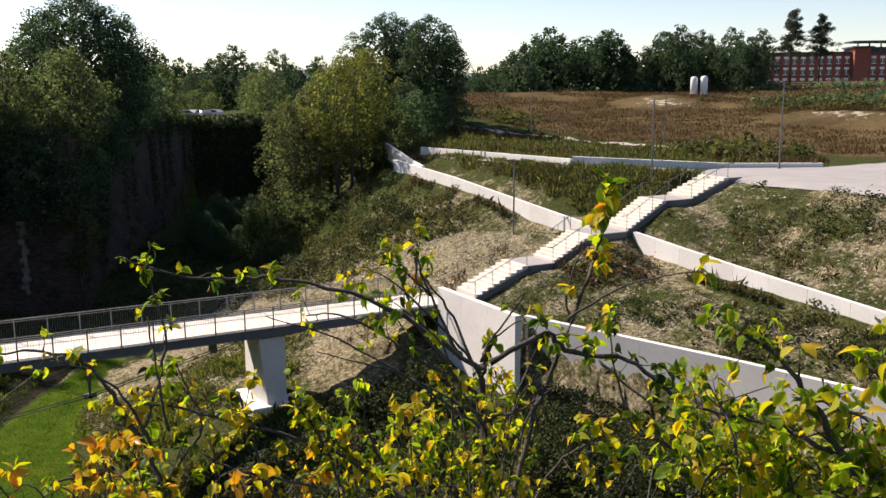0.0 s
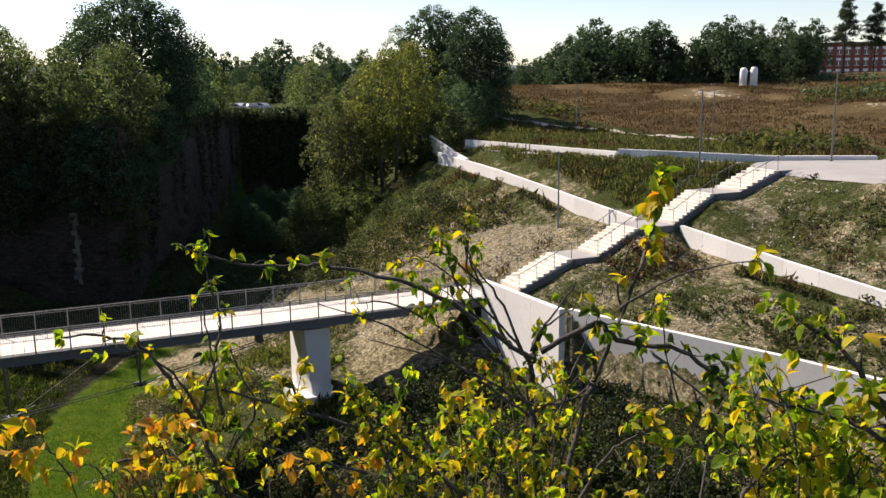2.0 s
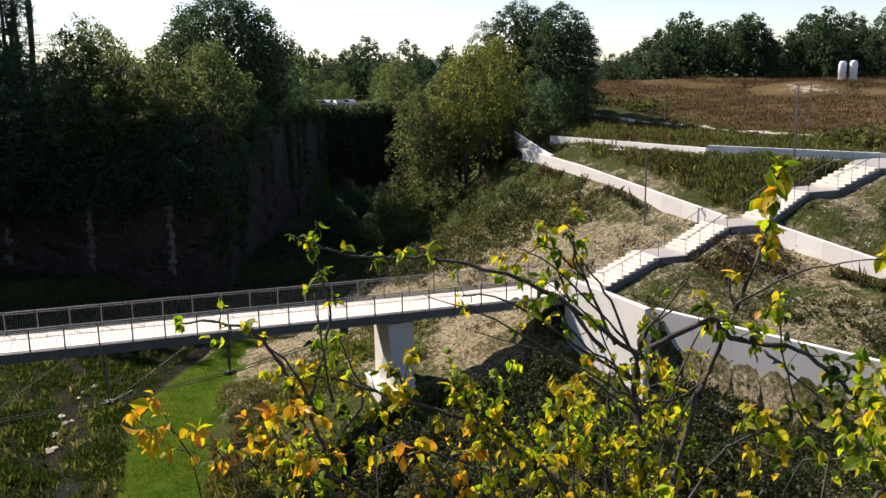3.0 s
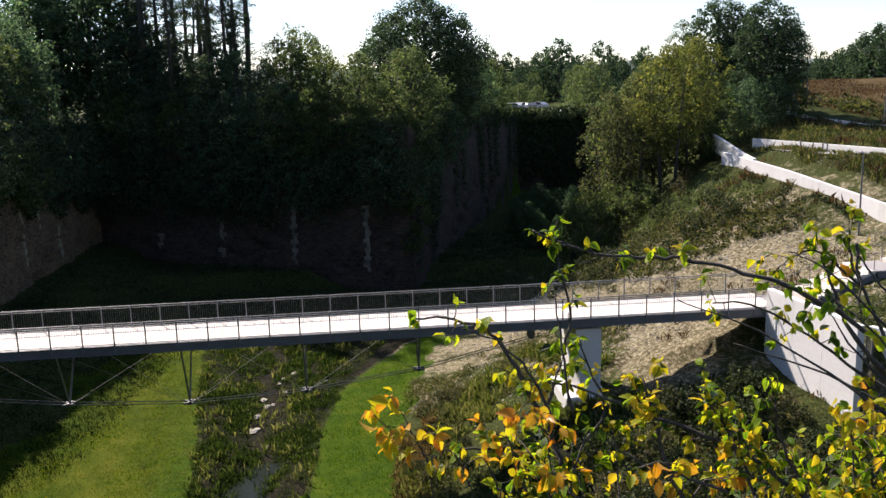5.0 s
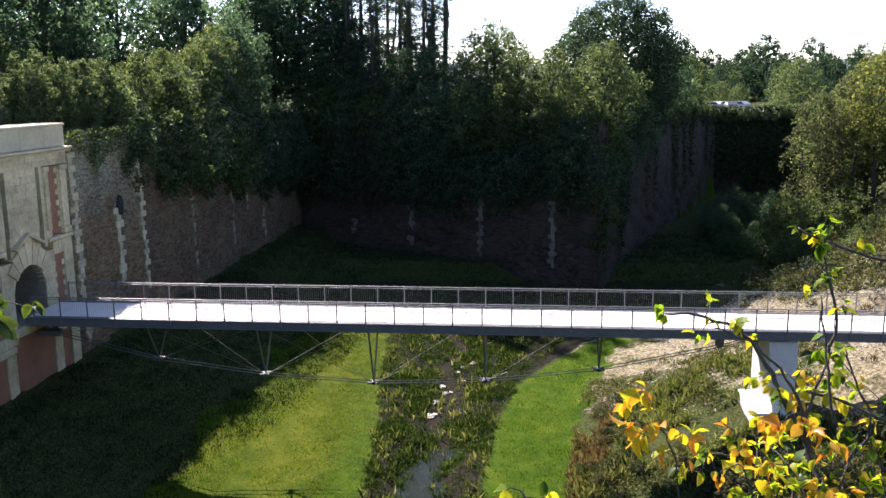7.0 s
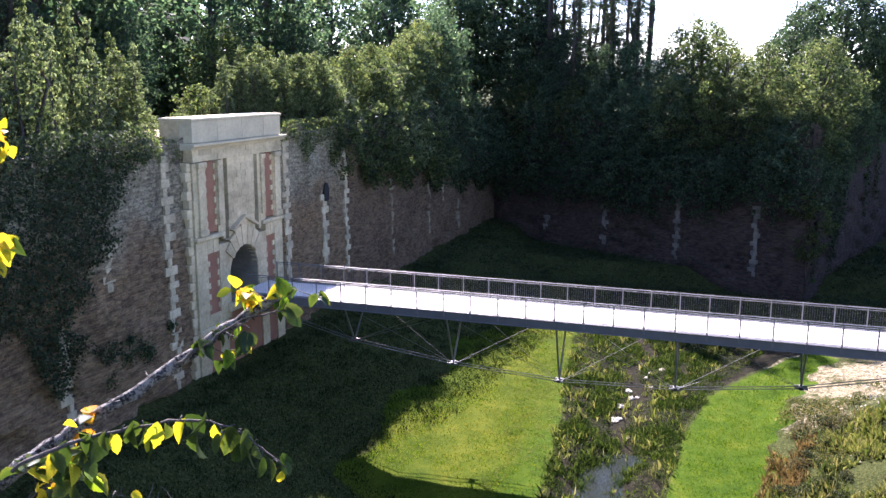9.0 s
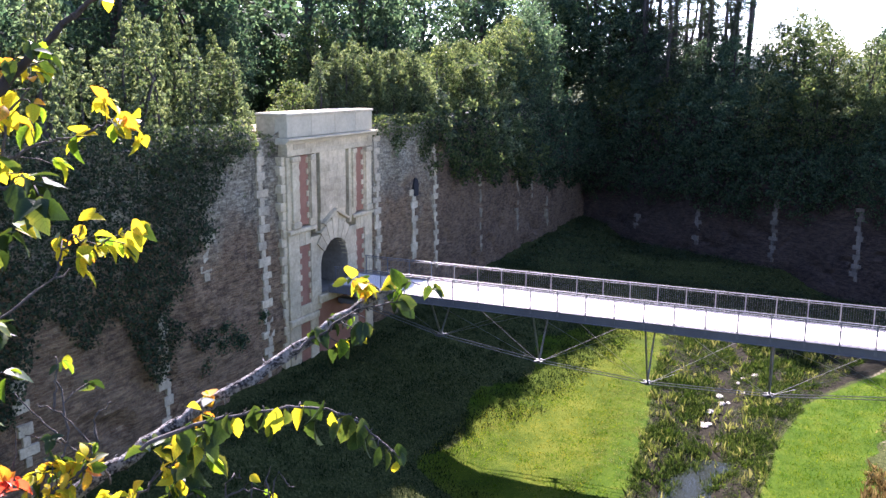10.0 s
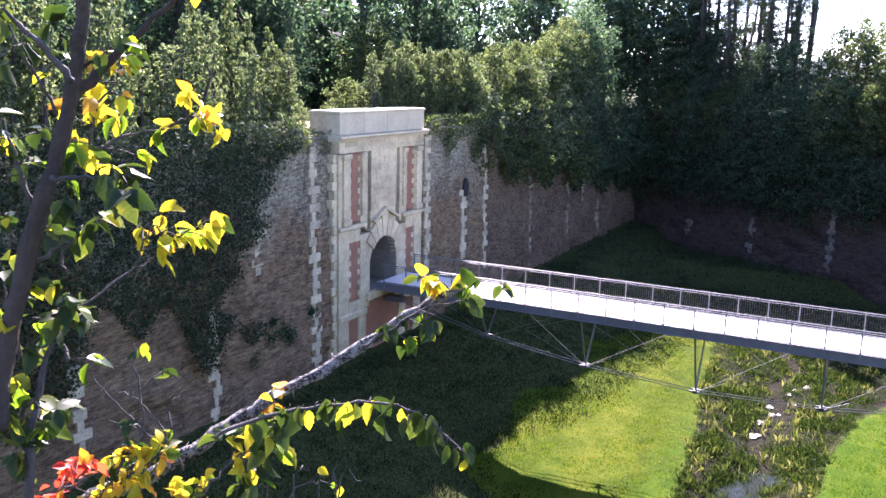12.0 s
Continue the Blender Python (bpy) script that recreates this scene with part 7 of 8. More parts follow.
def leaf_mesh(name, base, along_dir, size):
    """Pointed oval leaves, folded on the midrib and curled, one at each base."""
    n = len(base)
    a = along_dir / np.linalg.norm(along_dir, axis=1, keepdims=True)
    h = LEAF_RNG.normal(size=(n, 3)) * 0.55 + np.array([0, 0, 1.0])
    b = np.cross(h, a)
    b /= np.linalg.norm(b, axis=1, keepdims=True)
    c = np.cross(a, b)
    s = size[:, None, None]
    fold = LEAF_RNG.uniform(0.5, 4.5, (n, 1, 1))
    curl = LEAF_RNG.uniform(0.4, 3.6, (n, 1, 1))
    wide = LEAF_RNG.uniform(0.75, 1.15, (n, 1, 1))
    L = LEAF_V[None]
    z = 0.17 * fold * np.abs(L[:, :, 1:2]) - 0.14 * curl * L[:, :, 0:1] ** 2
    v = base[:, None, :] + s * (a[:, None, :] * L[:, :, 0:1] + b[:, None, :] * L[:, :, 1:2] * wide + c[:, None, :] * z)
    me = bpy.data.meshes.new(name)
    fs = (LEAF_F[None] + (np.arange(n) * 36)[:, None, None]).reshape(-1, 4)
    me.from_pydata(v.reshape(-1, 3).tolist(), [], fs.tolist())
    me.attributes.new("along", "FLOAT", "POINT").data.foreach_set("value", np.tile(LEAF_ALONG, n))
    me.attributes.new("rim", "FLOAT", "POINT").data.foreach_set("value", np.tile(LEAF_RIM, n))
    me.polygons.foreach_set("use_smooth", [True] * len(me.polygons))
    return me


SHRUB_NAMES = []


def branch(pts, radius, leaf, dens, mix_name):
    """One woody branch with thin side twigs and clusters of leaves; dens: clusters to a metre."""
    home = SHRUB_NAMES[-1]
    rng = LEAF_RNG
    P = [Vector(p) for p in pts]
    fine = []
    for i in range(len(P) - 1):
        p0, p1, p2, p3 = P[max(i - 1, 0)], P[i], P[i + 1], P[min(i + 2, len(P) - 1)]
        for k in range(5):
            t = k / 5
            fine.append(0.5 * ((2 * p1) + (p2 - p0) * t + (2 * p0 - 5 * p1 + 4 * p2 - p3) * t * t + (3 * p1 - p0 - 3 * p2 + p3) * t ** 3) + Vector(rng.normal(size=3)) * 0.0025)
    fine.append(P[-1])
    n = len(fine)
    ms = Mesh().tube(fine, [radius * (1 - (0.72 if radius < 0.015 else 0.38) * i / n) * float(rng.uniform(0.86, 1.16)) for i in range(n)], 7)
    lens = [0.0]
    for a, b in zip(fine, fine[1:]):
        lens.append(lens[-1] + (b - a).length)
    total = lens[-1]
    base, dirs, size = [], [], []

    def cluster(p, d, m):
        for _ in range(m):
            v = np.array(d) * rng.uniform(0.2, 1.0) + rng.normal(size=3) * 0.7 + np.array([0, 0, -0.9])
            if mix_name == "row":
                v = rng.normal(size=3) * 0.28 + np.array([0, 0, -1.0])
            base.append(np.array(p) + rng.normal(size=3) * 0.006)
            dirs.append(v)
            size.append(leaf * rng.uniform(0.45, 1.05))

    bunched = mix_name in ("green", "mixed", "yellow", "orange", "limemix")
    count = max(1, int(total * dens * (0.82 if bunched else 1.0))) if mix_name != "twig" else 0
    for k in range(count):
        f = rng.uniform(0.12, 1.0) if mix_name not in ("tip", "bare", "lichen") else rng.uniform(0.8, 1.0)
        if mix_name == "row":
            f = 0.12 + 0.88 * k / count
        s = f * total
        i = min(n - 2, next(j for j in range(n) if lens[j] >= s or j == n - 1))
        p, d = fine[i], (fine[i + 1] - fine[i]).normalized()
        side_dir = (d * 0.6 + Vector(rng.normal(size=3)) * 0.7 + Vector((0, 0, 0.35))).normalized()
        ln = float(rng.uniform(0.02, 0.06)) if mix_name in ("sparse", "bare", "tip", "lichen", "tuft") else float(rng.uniform(0.008, 0.02)) if mix_name == "row" else float(rng.uniform(0.02, 0.11))
        e = p + side_dir * ln
        mid = (p + e) / 2 + Vector(rng.normal(size=3)) * ln * 0.12
        ms.tube([p, mid, e], [max(0.0012, radius * 0.28), 0.0013, 0.001], 4)
        cluster(e, side_dir, 1 if mix_name == "row" else 2 if mix_name in ("bare", "lichen") else int(rng.integers(4, 8)) if mix_name in ("tuft", "golden") and leaf > 0.043 else int(rng.integers(3, 7)))
        if ln > 0.08:
            cluster(mid, side_dir, 2)
    if mix_name != "twig":
        cluster(fine[-1], (fine[-1] - fine[-2]).normalized(), 4 if mix_name not in ("bare", "row", "lichen") else 1)
    if mix_name == "lichen":
        for _ in range(70):
            i = int(rng.integers(2, n - 1))
            e = fine[i] + Vector(rng.normal(size=3)).normalized() * (radius * 0.7 + float(rng.uniform(0.006, 0.022)))
            ms.tube([fine[i], e], [0.0032, 0.0012], 4)
    wood = part("branch", ms, LICHEN if mix_name == "lichen" else TWIG if radius < 0.012 else NEARBARK, home, smooth=True)
    shares = np.array(MIXES[mix_name])
    pick = rng.choice(5, size=len(base), p=shares / shares.sum())
    for c in range(5):
        k = np.flatnonzero(pick == c)
        if len(k):
            me = leaf_mesh("leaves", np.array(base)[k], np.array(dirs)[k], np.array(size)[k])
            tagged(part("leaves", me, LEAF_COLOURS[c], wood, ("green leaves", "yellow autumn leaves", "orange autumn leaves", "red leaves", "dark green serrated leaves")[c]), kind="stuff")


TWIG = surface("grey_twig_bark", (0.014, 0.011, 0.009), (0.10, 0.085, 0.068), 14.0, 90.0, 0.85, 0.5)
LICHEN = surface("lichen_grey_bark", (0.012, 0.010, 0.008), (0.40, 0.375, 0.33), 60.0, 200.0, 0.9, 1.0, span=0.06)


def near(az, el, d):
    """A place before the viewing bank, by bearing, elevation and distance."""
    a, e = radians(az), radians(el)
    return (-d * math.cos(e) * math.sin(a), -44.1 + d * math.cos(e) * math.cos(a), 12.12 + d * math.sin(e))


def thicket(n, az0, az1, el0, el1, d0, d1, mixes, leaf, dens, radius=0.005):
    """Many upright leafy shoots that fill the lower part of a shrub."""
    r = random.Random(n * 7 + int(az0))
    for _ in range(n):
        az, el, d = r.uniform(az0, az1), r.uniform(el0, el1), r.uniform(d0, d1)
        lean = r.uniform(-3, 3)
        foot = near(az - lean, -38, d)
        pts = [(foot[0], foot[1], at_ground(foot[0], foot[1]) - 0.05), near(az - lean, -36, d), near(az - lean * 0.7, (el - 40) / 2 - 4, d), near(az - lean * 0.2, el - 3, d + r.uniform(-0.1, 0.1)), near(az + lean * 0.4, el, d + r.uniform(-0.15, 0.15))]
        branch(pts, radius, leaf * r.uniform(0.85, 1.1), dens, r.choice(mixes))


SHRUB_NAMES.append(thing("shrub", "wild pear shrub turning yellow with thin bare branches", "shrub"))
branch([(1.25, -41.97, 10.23), (1.27, -41.97, 10.7), (1.32, -41.86, 10.95), (1.34, -41.8, 11.11), (1.37, -41.77, 11.22), (1.4, -41.77, 11.29)], 0.0169, 0.052, 11, 'bare')
branch([(1.27, -41.95, 11.25), (1.18, -41.87, 11.32), (1.04, -41.76, 11.43), (0.9, -41.69, 11.49), (0.74, -41.63, 11.53), (0.62, -41.59, 11.54), (0.5, -41.57, 11.55), (0.37, -41.54, 11.59), (0.31, -41.52, 11.62)], 0.0085, 0.042, 18, 'sparse')
branch([(1.27, -41.72, 11.2), (1.2, -41.65, 11.31), (1.17, -41.6, 11.43), (1.15, -41.57, 11.51)], 0.0081, 0.042, 20, 'green')
branch([(1.18, -42.14, 11.42), (1.27, -42.16, 11.54), (1.23, -42.14, 11.5)], 0.0035, 0.052, 3, 'bare')
branch([(1.3, -41.73, 11.22), (1.25, -41.65, 11.39), (1.22, -41.61, 11.5), (1.22, -41.59, 11.57)], 0.0062, 0.042, 36, 'mixed')
branch([(1.24, -41.63, 11.43), (1.15, -41.57, 11.52), (1.08, -41.54, 11.51), (1.04, -41.53, 11.47)], 0.0041, 0.042, 34, 'mixed')
branch([(1.35, -41.8, 11.11), (1.24, -41.71, 11.18), (1.1, -41.61, 11.29), (0.96, -41.53, 11.37), (0.86, -41.49, 11.37)], 0.0062, 0.042, 20, 'mixed')
branch([(1.07, -42.27, 10.22), (1.12, -42.27, 10.82), (1.28, -42.18, 11.15), (1.37, -42.17, 11.33), (1.42, -42.17, 11.44), (1.49, -42.17, 11.6), (1.52, -42.17, 11.69), (1.54, -42.17, 11.81)], 0.0087, 0.052, 10, 'tip')
branch([(1.3, -42.32, 11.49), (1.37, -42.35, 11.55), (1.46, -42.41, 11.6), (1.58, -42.51, 11.63)], 0.0044, 0.052, 4, 'tip')
branch([(1.17, -42.15, 11.35), (1.3, -42.21, 11.43), (1.34, -42.25, 11.39), (1.47, -42.36, 11.37), (1.53, -42.45, 11.3), (1.58, -42.52, 11.24), (1.62, -42.62, 11.14), (1.63, -42.7, 11.05)], 0.0092, 0.042, 36, 'green')
branch([(1.27, -43.24, 10.21), (1.28, -43.24, 11.28), (1.31, -43.18, 11.4), (1.3, -43.12, 11.48), (1.29, -43.07, 11.54), (1.27, -43.02, 11.6), (1.24, -42.97, 11.63)], 0.0098, 0.037, 64, 'limemix')
branch([(1.29, -43.08, 11.53), (1.32, -43.13, 11.52), (1.36, -43.19, 11.49)], 0.0056, 0.037, 64, 'limemix')
branch([(1.3, -43.14, 11.44), (1.25, -43.06, 11.47), (1.19, -42.99, 11.48), (1.15, -42.94, 11.49)], 0.0049, 0.037, 64, 'limemix')
branch([(1.61, -42.65, 10.22), (1.59, -42.65, 11.04), (1.52, -42.51, 11.16), (1.45, -42.42, 11.2), (1.44, -42.35, 11.34), (1.45, -42.3, 11.48)], 0.0055, 0.042, 31, 'mixed')
branch([(0.35, -41.79, 10.23), (0.34, -41.79, 10.86), (0.32, -41.68, 11.08), (0.27, -41.64, 11.18), (0.23, -41.6, 11.26), (0.18, -41.57, 11.34), (0.05, -41.56, 11.39), (-0.03, -41.55, 11.39)], 0.0092, 0.042, 15, 'sparse')
branch([(0.31, -41.66, 11.13), (0.35, -41.63, 11.23), (0.4, -41.59, 11.38), (0.38, -41.55, 11.51), (0.37, -41.53, 11.6)], 0.0061, 0.042, 29, 'green')
branch([(0.33, -41.74, 10.23), (0.36, -41.74, 10.96), (0.47, -41.69, 11.13), (0.44, -41.64, 11.24), (0.42, -41.61, 11.32)], 0.0061, 0.042, 25, 'mixed')
branch([(1.07, -42.04, 10.23), (1.03, -42.04, 10.8), (0.89, -41.87, 10.99), (0.72, -41.77, 11.08), (0.54, -41.7, 11.14), (0.39, -41.65, 11.2), (0.3, -41.63, 11.21)], 0.0082, 0.042, 29, 'yellow')
branch([(0.75, -41.94, 10.25), (0.72, -41.94, 10.76), (0.63, -41.8, 10.96), (0.6, -41.72, 11.11), (0.58, -41.68, 11.22)], 0.0085, 0.042, 36, 'yellow')
branch([(0.56, -41.87, 10.24), (0.51, -41.87, 10.78), (0.35, -41.75, 10.94), (0.19, -41.69, 11.03), (0.06, -41.67, 11.05)], 0.0085, 0.042, 22, 'mixed')
branch([(0.85, -41.99, 10.24), (0.84, -41.99, 10.75), (0.82, -41.87, 10.95), (0.78, -41.78, 11.1), (0.73, -41.74, 11.17)], 0.0074, 0.042, 36, 'mixed')
branch([(1.1, -41.91, 10.24), (1.09, -41.91, 10.64), (1.04, -41.77, 10.85), (0.99, -41.67, 11.02), (1.0, -41.62, 11.14)], 0.008, 0.042, 40, 'green')
branch([(1.06, -42.36, 10.22), (1.1, -42.36, 10.87), (1.22, -42.33, 11.05), (1.3, -42.34, 11.13), (1.39, -42.39, 11.17)], 0.0067, 0.042, 36, 'mixed')
branch([(1.18, -42.44, 10.22), (1.22, -42.44, 10.88), (1.34, -42.42, 11.03), (1.34, -42.37, 11.14), (1.36, -42.34, 11.22)], 0.0058, 0.042, 29, 'yellow')
branch([(1.03, -43.02, 10.23), (1.05, -43.02, 11.23), (1.11, -42.99, 11.34), (1.17, -43.01, 11.4), (1.21, -43.07, 11.39)], 0.0051, 0.037, 64, 'limemix')
branch([(1.17, -43.15, 10.22), (1.19, -43.15, 11.25), (1.25, -43.14, 11.35), (1.3, -43.17, 11.39), (1.34, -43.21, 11.42)], 0.0051, 0.037, 64, 'limemix')
branch([(1.3, -43.28, 10.21), (1.31, -43.28, 11.29), (1.34, -43.24, 11.39), (1.37, -43.18, 11.55), (1.37, -43.14, 11.6)], 0.0058, 0.037, 56, 'limemix')
branch([(0.25, -41.77, 10.23), (0.24, -41.77, 10.87), (0.22, -41.7, 11.01), (0.2, -41.66, 11.1), (0.25, -41.66, 11.12)], 0.0055, 0.042, 58, 'orange')
branch([(0.58, -41.89, 10.24), (0.6, -41.89, 10.77), (0.65, -41.84, 10.9), (0.71, -41.82, 10.97), (0.76, -41.83, 10.97)], 0.0055, 0.042, 49, 'orange')
branch([(1.13, -41.95, 10.23), (1.15, -41.95, 10.64), (1.21, -41.88, 10.79), (1.2, -41.81, 10.91), (1.14, -41.75, 10.98)], 0.0068, 0.042, 36, 'green')
branch([(1.21, -42.06, 11.05), (1.28, -42.06, 11.14), (1.37, -42.05, 11.3), (1.4, -42.05, 11.36)], 0.0048, 0.04, 0, 'twig')
branch([(1.24, -41.97, 11.29), (1.28, -41.97, 11.36), (1.37, -42.01, 11.42)], 0.0048, 0.04, 0, 'twig')
branch([(1.21, -41.99, 11.21), (1.1, -41.9, 11.29), (1.03, -41.82, 11.42)], 0.0048, 0.04, 0, 'twig')
branch([(1.22, -42.02, 11.14), (1.17, -41.98, 11.17), (1.01, -41.86, 11.26), (0.8, -41.76, 11.33)], 0.0048, 0.04, 0, 'twig')
branch([(1.2, -42.03, 11.11), (1.09, -41.92, 11.21), (0.87, -41.77, 11.36), (0.67, -41.69, 11.44)], 0.0048, 0.04, 0, 'twig')
branch([(1.23, -41.99, 11.23), (1.18, -41.9, 11.42), (1.13, -41.84, 11.52), (1.1, -41.82, 11.57)], 0.0048, 0.04, 0, 'twig')
branch([(1.23, -41.98, 11.26), (1.17, -41.91, 11.36), (1.04, -41.8, 11.52), (0.95, -41.75, 11.57)], 0.0048, 0.04, 0, 'twig')
branch([(1.1, -41.81, 11.6), (1.1, -41.83, 11.52), (1.1, -41.85, 11.42)], 0.0048, 0.04, 0, 'twig')
branch([(1.19, -42.14, 10.22), (1.23, -42.14, 10.93), (1.36, -42.09, 11.2), (1.41, -42.08, 11.3)], 0.0048, 0.04, 0, 'twig')
branch([(1.53, -42.16, 11.3), (1.6, -42.26, 11.22), (1.66, -42.36, 11.14)], 0.0048, 0.04, 0, 'twig')
branch([(1.46, -42.32, 10.22), (1.5, -42.32, 10.95), (1.62, -42.37, 11.05), (1.72, -42.44, 11.09)], 0.0048, 0.04, 0, 'twig')
branch([(0.37, -41.71, 11.15), (0.36, -41.67, 11.28), (0.35, -41.61, 11.46)], 0.0048, 0.04, 0, 'twig')
branch([(0.32, -41.72, 11.12), (0.28, -41.67, 11.23), (0.19, -41.63, 11.33), (0.09, -41.61, 11.37)], 0.0048, 0.04, 0, 'twig')
branch([(0.74, -41.88, 10.97), (0.54, -41.8, 11.03), (0.44, -41.75, 11.09)], 0.0048, 0.04, 0, 'twig')
branch([(1.48, -42.09, 11.41), (1.48, -42.06, 11.49), (1.53, -42.07, 11.63)], 0.0048, 0.04, 0, 'twig')
branch([(1.22, -42.04, 11.11), (1.18, -41.97, 11.2), (1.13, -41.89, 11.36), (1.02, -41.8, 11.47)], 0.0048, 0.04, 0, 'twig')
branch([(1.24, -42.04, 11.14), (1.33, -42.08, 11.17), (1.46, -42.12, 11.27)], 0.0048, 0.04, 0, 'twig')
branch([(1.67, -42.43, 11.03), (1.65, -42.35, 11.13), (1.65, -42.32, 11.19)], 0.0048, 0.04, 0, 'twig')
thicket(11, -34, -11, -25, -21, 2.5, 3.2, ('mixed', 'yellow', 'mixed', 'green'), 0.038, 30)
thicket(7, -34, -24, -24, -18.5, 2.3, 2.9, ('yellow', 'mixed', 'limemix'), 0.038, 34)
thicket(11, -54, -42, -25, -20, 1.7, 2.2, ('limemix', 'mixed', 'limemix'), 0.034, 54)
thicket(5, -11, -4, -26, -22.5, 2.4, 3.0, ('mixed', 'green', 'limemix'), 0.042, 24)
SHRUB_NAMES.append(thing("shrub", "low shrub with orange and yellow autumn leaves", "shrub"))
for tip, leaf, dens in (((-0.1, -41.93, 11.21), 0.052, 30), ((0.2, -41.96, 11.255), 0.046, 26), ((0.27, -42.02, 11.15), 0.044, 24), ((0.0, -41.97, 11.16), 0.042, 8), ((0.075, -41.98, 11.14), 0.042, 8), ((0.45, -42.08, 11.14), 0.042, 24)):
    x, y, z = tip
    branch([(x + 0.1, y + 0.12, 10.2), (x + 0.08, y + 0.1, z - 0.3), (x + 0.06, y + 0.06, z - 0.1)], 0.004, 0.04, 0, 'twig')
    branch([(x + 0.06, y + 0.06, z - 0.1), (x + 0.03, y + 0.03, z - 0.02), (x, y, z + 0.02), (x - 0.04, y - 0.01, z)], 0.0026, leaf, dens, 'golden')
branch([(-0.25, -41.87, 10.25), (-0.28, -41.87, 10.83), (-0.38, -41.81, 10.95), (-0.42, -41.79, 10.99), (-0.45, -41.8, 10.98)], 0.005, 0.048, 22, 'yellow')
SHRUB_NAMES.append(thing("shrub", "small tree with dark trunk and green and yellow leaves", "shrub"))
branch([(-2.07, -42.94, 11.36), (-2.09, -42.9, 11.47), (-2.1, -42.84, 11.63), (-2.08, -42.78, 11.81), (-2.06, -42.74, 11.96), (-2.05, -42.72, 12.08), (-2.03, -42.71, 12.18)], 0.019, 0.050, 7, 'elm')
branch([(-2.07, -42.74, 11.94), (-2.03, -42.69, 12.0), (-1.98, -42.64, 12.07), (-1.91, -42.58, 12.15)], 0.012, 0.050, 6, 'elm')
branch([(-1.95, -42.83, 11.97), (-1.97, -42.86, 12.02), (-1.99, -42.89, 12.06), (-2.01, -42.91, 12.09)], 0.0074, 0.060, 16, 'elm')
branch([(-2.13, -42.78, 11.7), (-2.15, -42.79, 11.78), (-2.17, -42.8, 11.87), (-2.18, -42.81, 11.91)], 0.0051, 0.060, 18, 'elm')
branch([(-2.12, -42.74, 11.82), (-2.08, -42.68, 11.84), (-2.04, -42.63, 11.87), (-1.99, -42.59, 11.88)], 0.0051, 0.060, 18, 'limemix')
branch([(-1.99, -42.59, 11.88), (-1.96, -42.56, 11.9), (-1.94, -42.53, 11.91), (-1.92, -42.51, 11.89)], 0.0034, 0.047, 35, 'tuft')
branch([(-2.09, -42.71, 11.77), (-2.08, -42.68, 11.91), (-2.06, -42.65, 11.96), (-2.05, -42.64, 12.0)], 0.0034, 0.047, 34, 'tuft')
branch([(-1.97, -42.87, 11.81), (-1.93, -42.83, 11.81), (-1.9, -42.8, 11.8), (-1.88, -42.77, 11.79)], 0.0037, 0.066, 22, 'elm')
branch([(-2.11, -42.82, 11.53), (-2.07, -42.76, 11.54), (-2.03, -42.69, 11.59), (-1.99, -42.63, 11.63)], 0.0043, 0.058, 4, 'bare')
branch([(-2.01, -42.66, 11.61), (-2.01, -42.64, 11.66), (-2.0, -42.62, 11.69), (-1.98, -42.61, 11.67)], 0.0034, 0.047, 38, 'tuft')
branch([(-1.98, -42.61, 11.66), (-1.95, -42.58, 11.68), (-1.93, -42.55, 11.69)], 0.0026, 0.047, 35, 'tuft')
branch([(-2.01, -42.91, 10.23), (-2.03, -42.91, 11.21), (-2.08, -42.84, 11.39), (-2.09, -42.78, 11.53), (-2.08, -42.76, 11.57)], 0.0103, 0.056, 16, 'elm')
branch([(-2.12, -42.79, 11.64), (-2.1, -42.75, 11.66), (-2.08, -42.72, 11.68)], 0.0043, 0.066, 22, 'elm')
branch([(-2.11, -42.85, 11.46), (-2.14, -42.85, 11.54), (-2.16, -42.84, 11.63)], 0.0043, 0.056, 22, 'elm')
branch([(-2.13, -42.78, 10.24), (-2.11, -42.78, 11.05), (-2.05, -42.63, 11.14), (-1.98, -42.52, 11.2), (-1.9, -42.41, 11.27), (-1.79, -42.29, 11.35), (-1.67, -42.18, 11.45), (-1.57, -42.1, 11.52)], 0.0178, 0.063, 2, 'lichen')
branch([(-1.72, -42.29, 11.4), (-1.67, -42.24, 11.44), (-1.61, -42.19, 11.48), (-1.53, -42.14, 11.5)], 0.0039, 0.056, 25, 'elm')
branch([(-1.57, -42.16, 11.52), (-1.58, -42.16, 11.53), (-1.63, -42.19, 11.55)], 0.003, 0.047, 30, 'tuft')
branch([(-1.8, -42.68, 11.31), (-1.74, -42.6, 11.34), (-1.67, -42.54, 11.35), (-1.58, -42.48, 11.36), (-1.5, -42.44, 11.34), (-1.44, -42.42, 11.3), (-1.39, -42.42, 11.26)], 0.0043, 0.064, 55, 'row')
branch([(-2.02, -42.88, 10.23), (-2.01, -42.88, 11.09), (-1.99, -42.79, 11.18), (-1.96, -42.72, 11.22), (-1.94, -42.68, 11.25)], 0.0056, 0.047, 48, 'tuft')
branch([(-1.87, -42.74, 10.24), (-1.87, -42.74, 11.06), (-1.86, -42.66, 11.16), (-1.84, -42.61, 11.21), (-1.82, -42.58, 11.23)], 0.0056, 0.045, 48, 'tuft')
branch([(-2.03, -42.91, 10.23), (-2.03, -42.91, 11.1), (-2.04, -42.85, 11.19), (-2.03, -42.81, 11.22), (-2.03, -42.79, 11.24)], 0.0037, 0.042, 34, 'red')
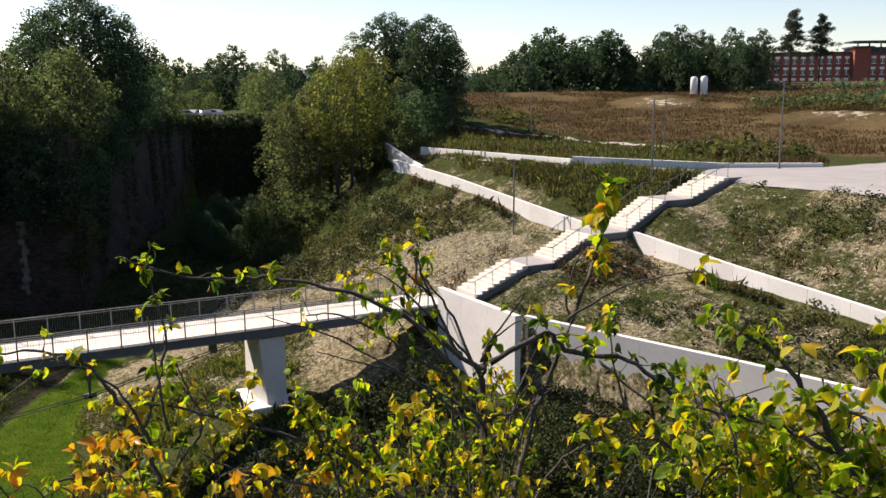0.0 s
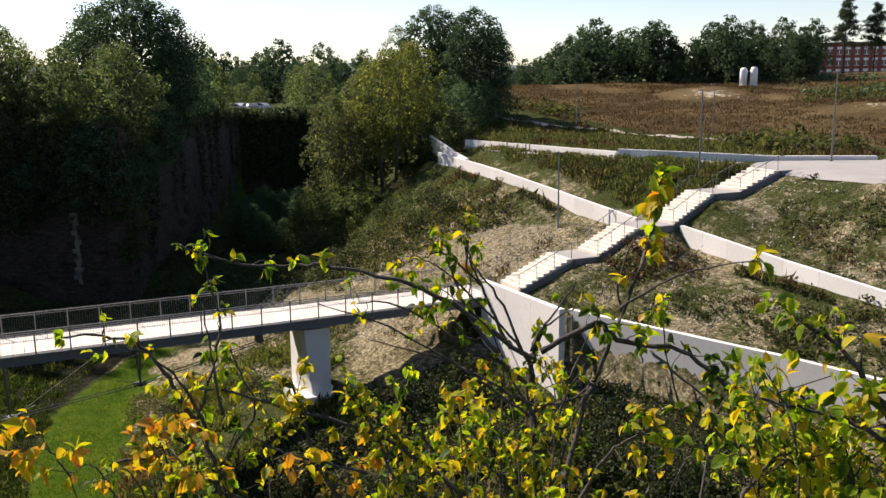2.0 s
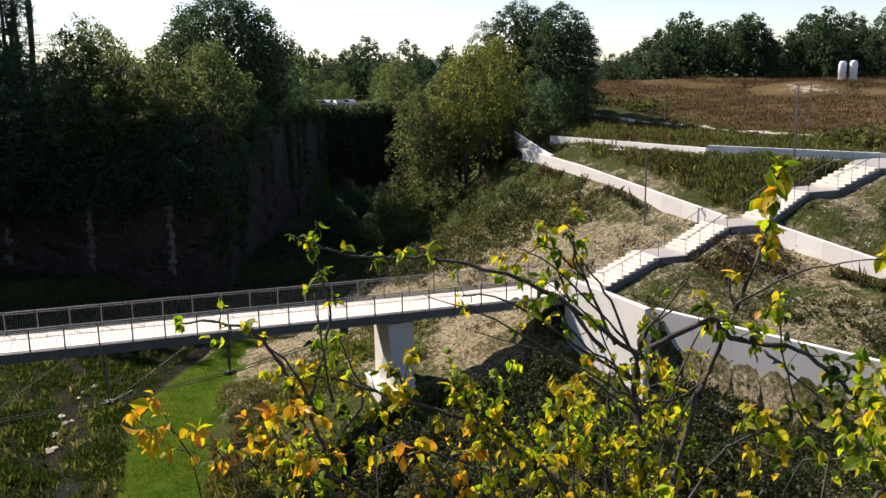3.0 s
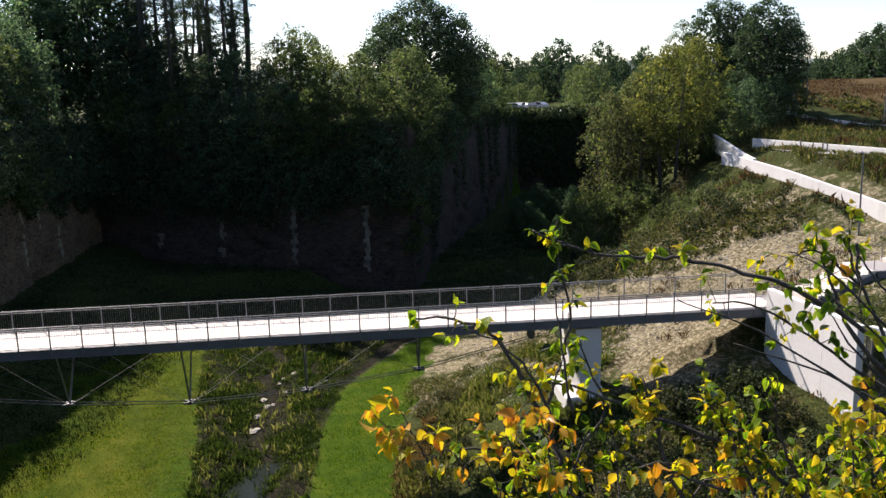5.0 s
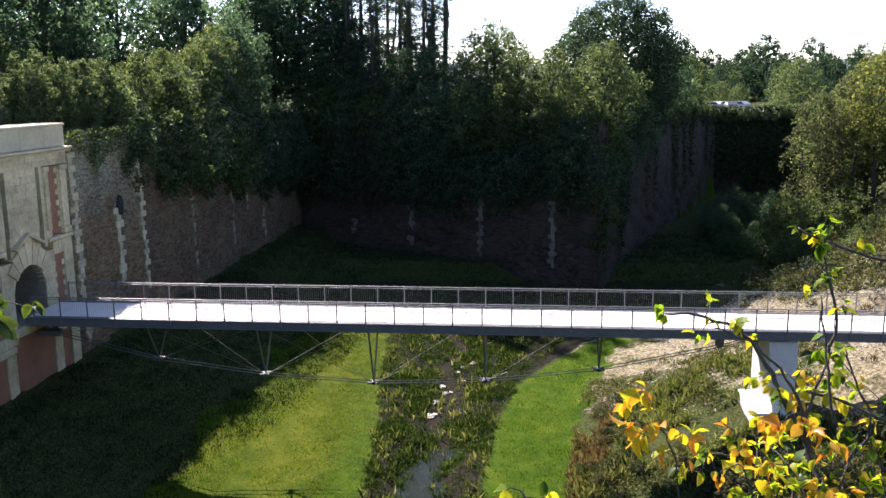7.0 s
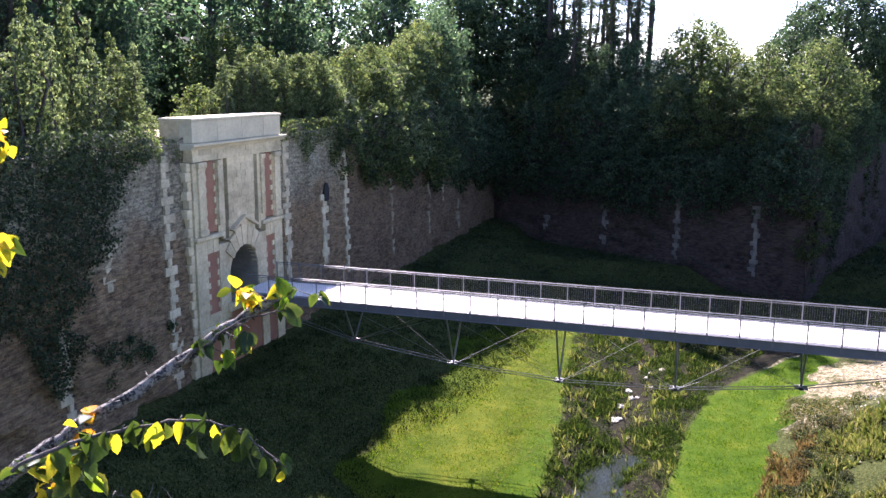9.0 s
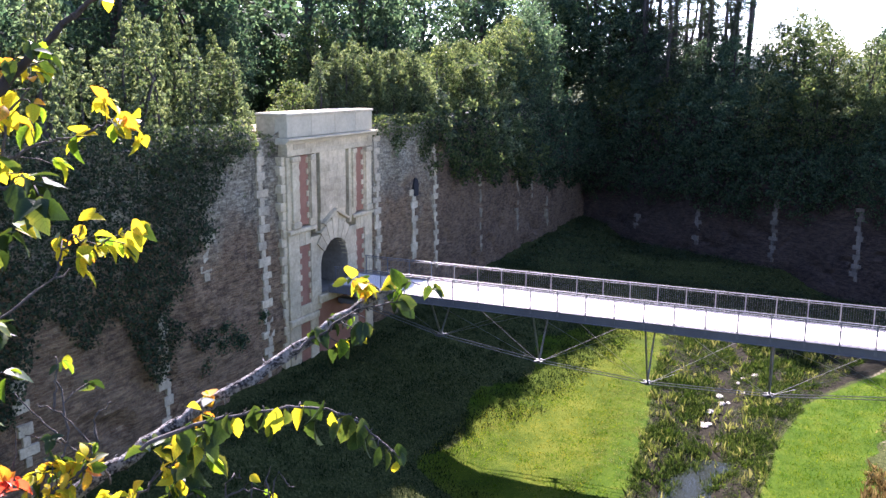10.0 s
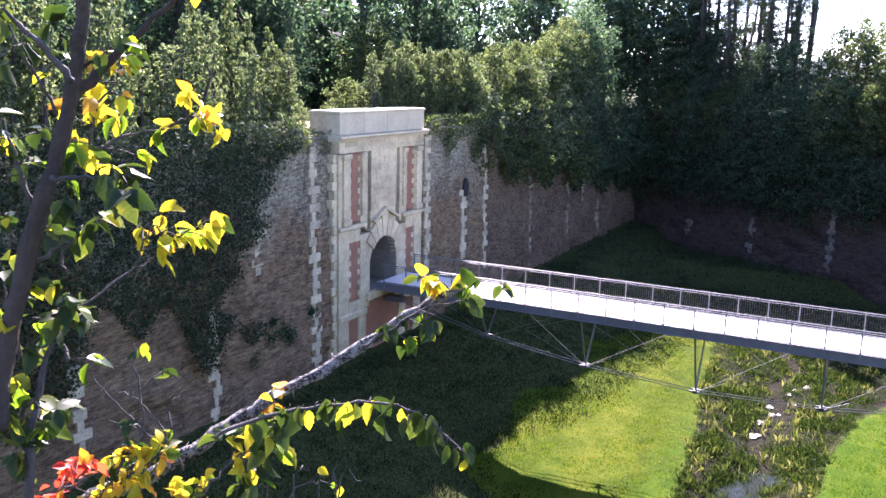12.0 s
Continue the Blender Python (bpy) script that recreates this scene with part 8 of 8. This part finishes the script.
branch([(-2.01, -42.75, 10.24), (-2.01, -42.75, 11.14), (-2.01, -42.66, 11.27), (-2.05, -42.64, 11.39), (-2.05, -42.63, 11.43)], 0.0037, 0.041, 16, 'elm')
branch([(-1.75, -42.59, 10.25), (-1.75, -42.59, 11.01), (-1.75, -42.51, 11.13), (-1.72, -42.47, 11.15), (-1.68, -42.45, 11.14)], 0.0037, 0.034, 2, 'bare')
branch([(-2.1, -42.99, 10.23), (-2.1, -42.99, 11.23), (-2.1, -42.93, 11.31), (-2.09, -42.88, 11.36), (-2.08, -42.85, 11.39)], 0.0069, 0.056, 22, 'elm')
branch([(-1.93, -42.63, 11.19), (-2.0, -42.64, 11.29), (-2.04, -42.66, 11.34), (-2.07, -42.68, 11.35)], 0.0028, 0.04, 0, 'twig')
branch([(-1.96, -42.64, 11.23), (-2.01, -42.66, 11.27), (-2.07, -42.71, 11.3)], 0.0028, 0.04, 0, 'twig')
branch([(-2.04, -42.66, 11.34), (-2.05, -42.64, 11.39), (-2.06, -42.63, 11.44)], 0.0028, 0.04, 0, 'twig')
branch([(-1.7, -42.49, 10.25), (-1.7, -42.49, 11.1), (-1.71, -42.45, 11.17)], 0.0028, 0.04, 0, 'twig')
branch([(-1.74, -42.52, 10.25), (-1.74, -42.52, 11.11), (-1.74, -42.47, 11.17), (-1.74, -42.47, 11.19)], 0.0028, 0.04, 0, 'twig')
branch([(-1.68, -42.46, 10.25), (-1.67, -42.46, 11.11), (-1.64, -42.42, 11.15)], 0.0028, 0.04, 0, 'twig')
branch([(-1.97, -42.62, 11.27), (-1.99, -42.61, 11.31), (-1.97, -42.58, 11.34)], 0.0028, 0.04, 0, 'twig')
branch([(-2.01, -42.66, 11.27), (-2.05, -42.68, 11.32), (-2.1, -42.7, 11.38)], 0.0028, 0.04, 0, 'twig')
branch([(-2.07, -42.76, 11.22), (-2.07, -42.73, 11.26), (-2.08, -42.72, 11.31)], 0.0028, 0.04, 0, 'twig')
branch([(-1.79, -42.55, 10.25), (-1.79, -42.55, 11.11), (-1.79, -42.52, 11.16), (-1.81, -42.52, 11.18)], 0.0028, 0.04, 0, 'twig')
branch([(-1.66, -42.47, 10.25), (-1.67, -42.47, 11.1), (-1.69, -42.45, 11.15), (-1.69, -42.43, 11.19)], 0.0028, 0.04, 0, 'twig')
branch([(-2.17, -42.7, 11.59), (-2.18, -42.69, 11.64), (-2.18, -42.69, 11.68)], 0.0028, 0.04, 0, 'twig')
branch([(-1.86, -42.46, 11.24), (-1.88, -42.46, 11.27), (-1.87, -42.44, 11.3), (-1.86, -42.42, 11.31)], 0.0035, 0.055, 8, 'orange')
branch([(-2.12, -42.73, 11.91), (-2.14, -42.76, 11.99), (-2.16, -42.78, 12.05), (-2.17, -42.79, 12.08)], 0.004, 0.060, 26, 'elm')
branch([(-2.14, -42.78, 11.74), (-2.16, -42.79, 11.81), (-2.17, -42.8, 11.86)], 0.004, 0.056, 26, 'elm')
branch([(-2.06, -42.79, 11.45), (-2.08, -42.79, 11.49), (-2.11, -42.82, 11.49), (-2.11, -42.84, 11.48)], 0.004, 0.056, 22, 'elm')
branch([(-2.09, -42.78, 11.53), (-2.08, -42.77, 11.55), (-2.06, -42.75, 11.53)], 0.003, 0.056, 22, 'elm')
branch([(-1.8, -42.69, 10.24), (-1.8, -42.69, 11.05), (-1.8, -42.59, 11.17), (-1.79, -42.55, 11.23), (-1.77, -42.53, 11.24)], 0.004, 0.060, 17, 'elm')
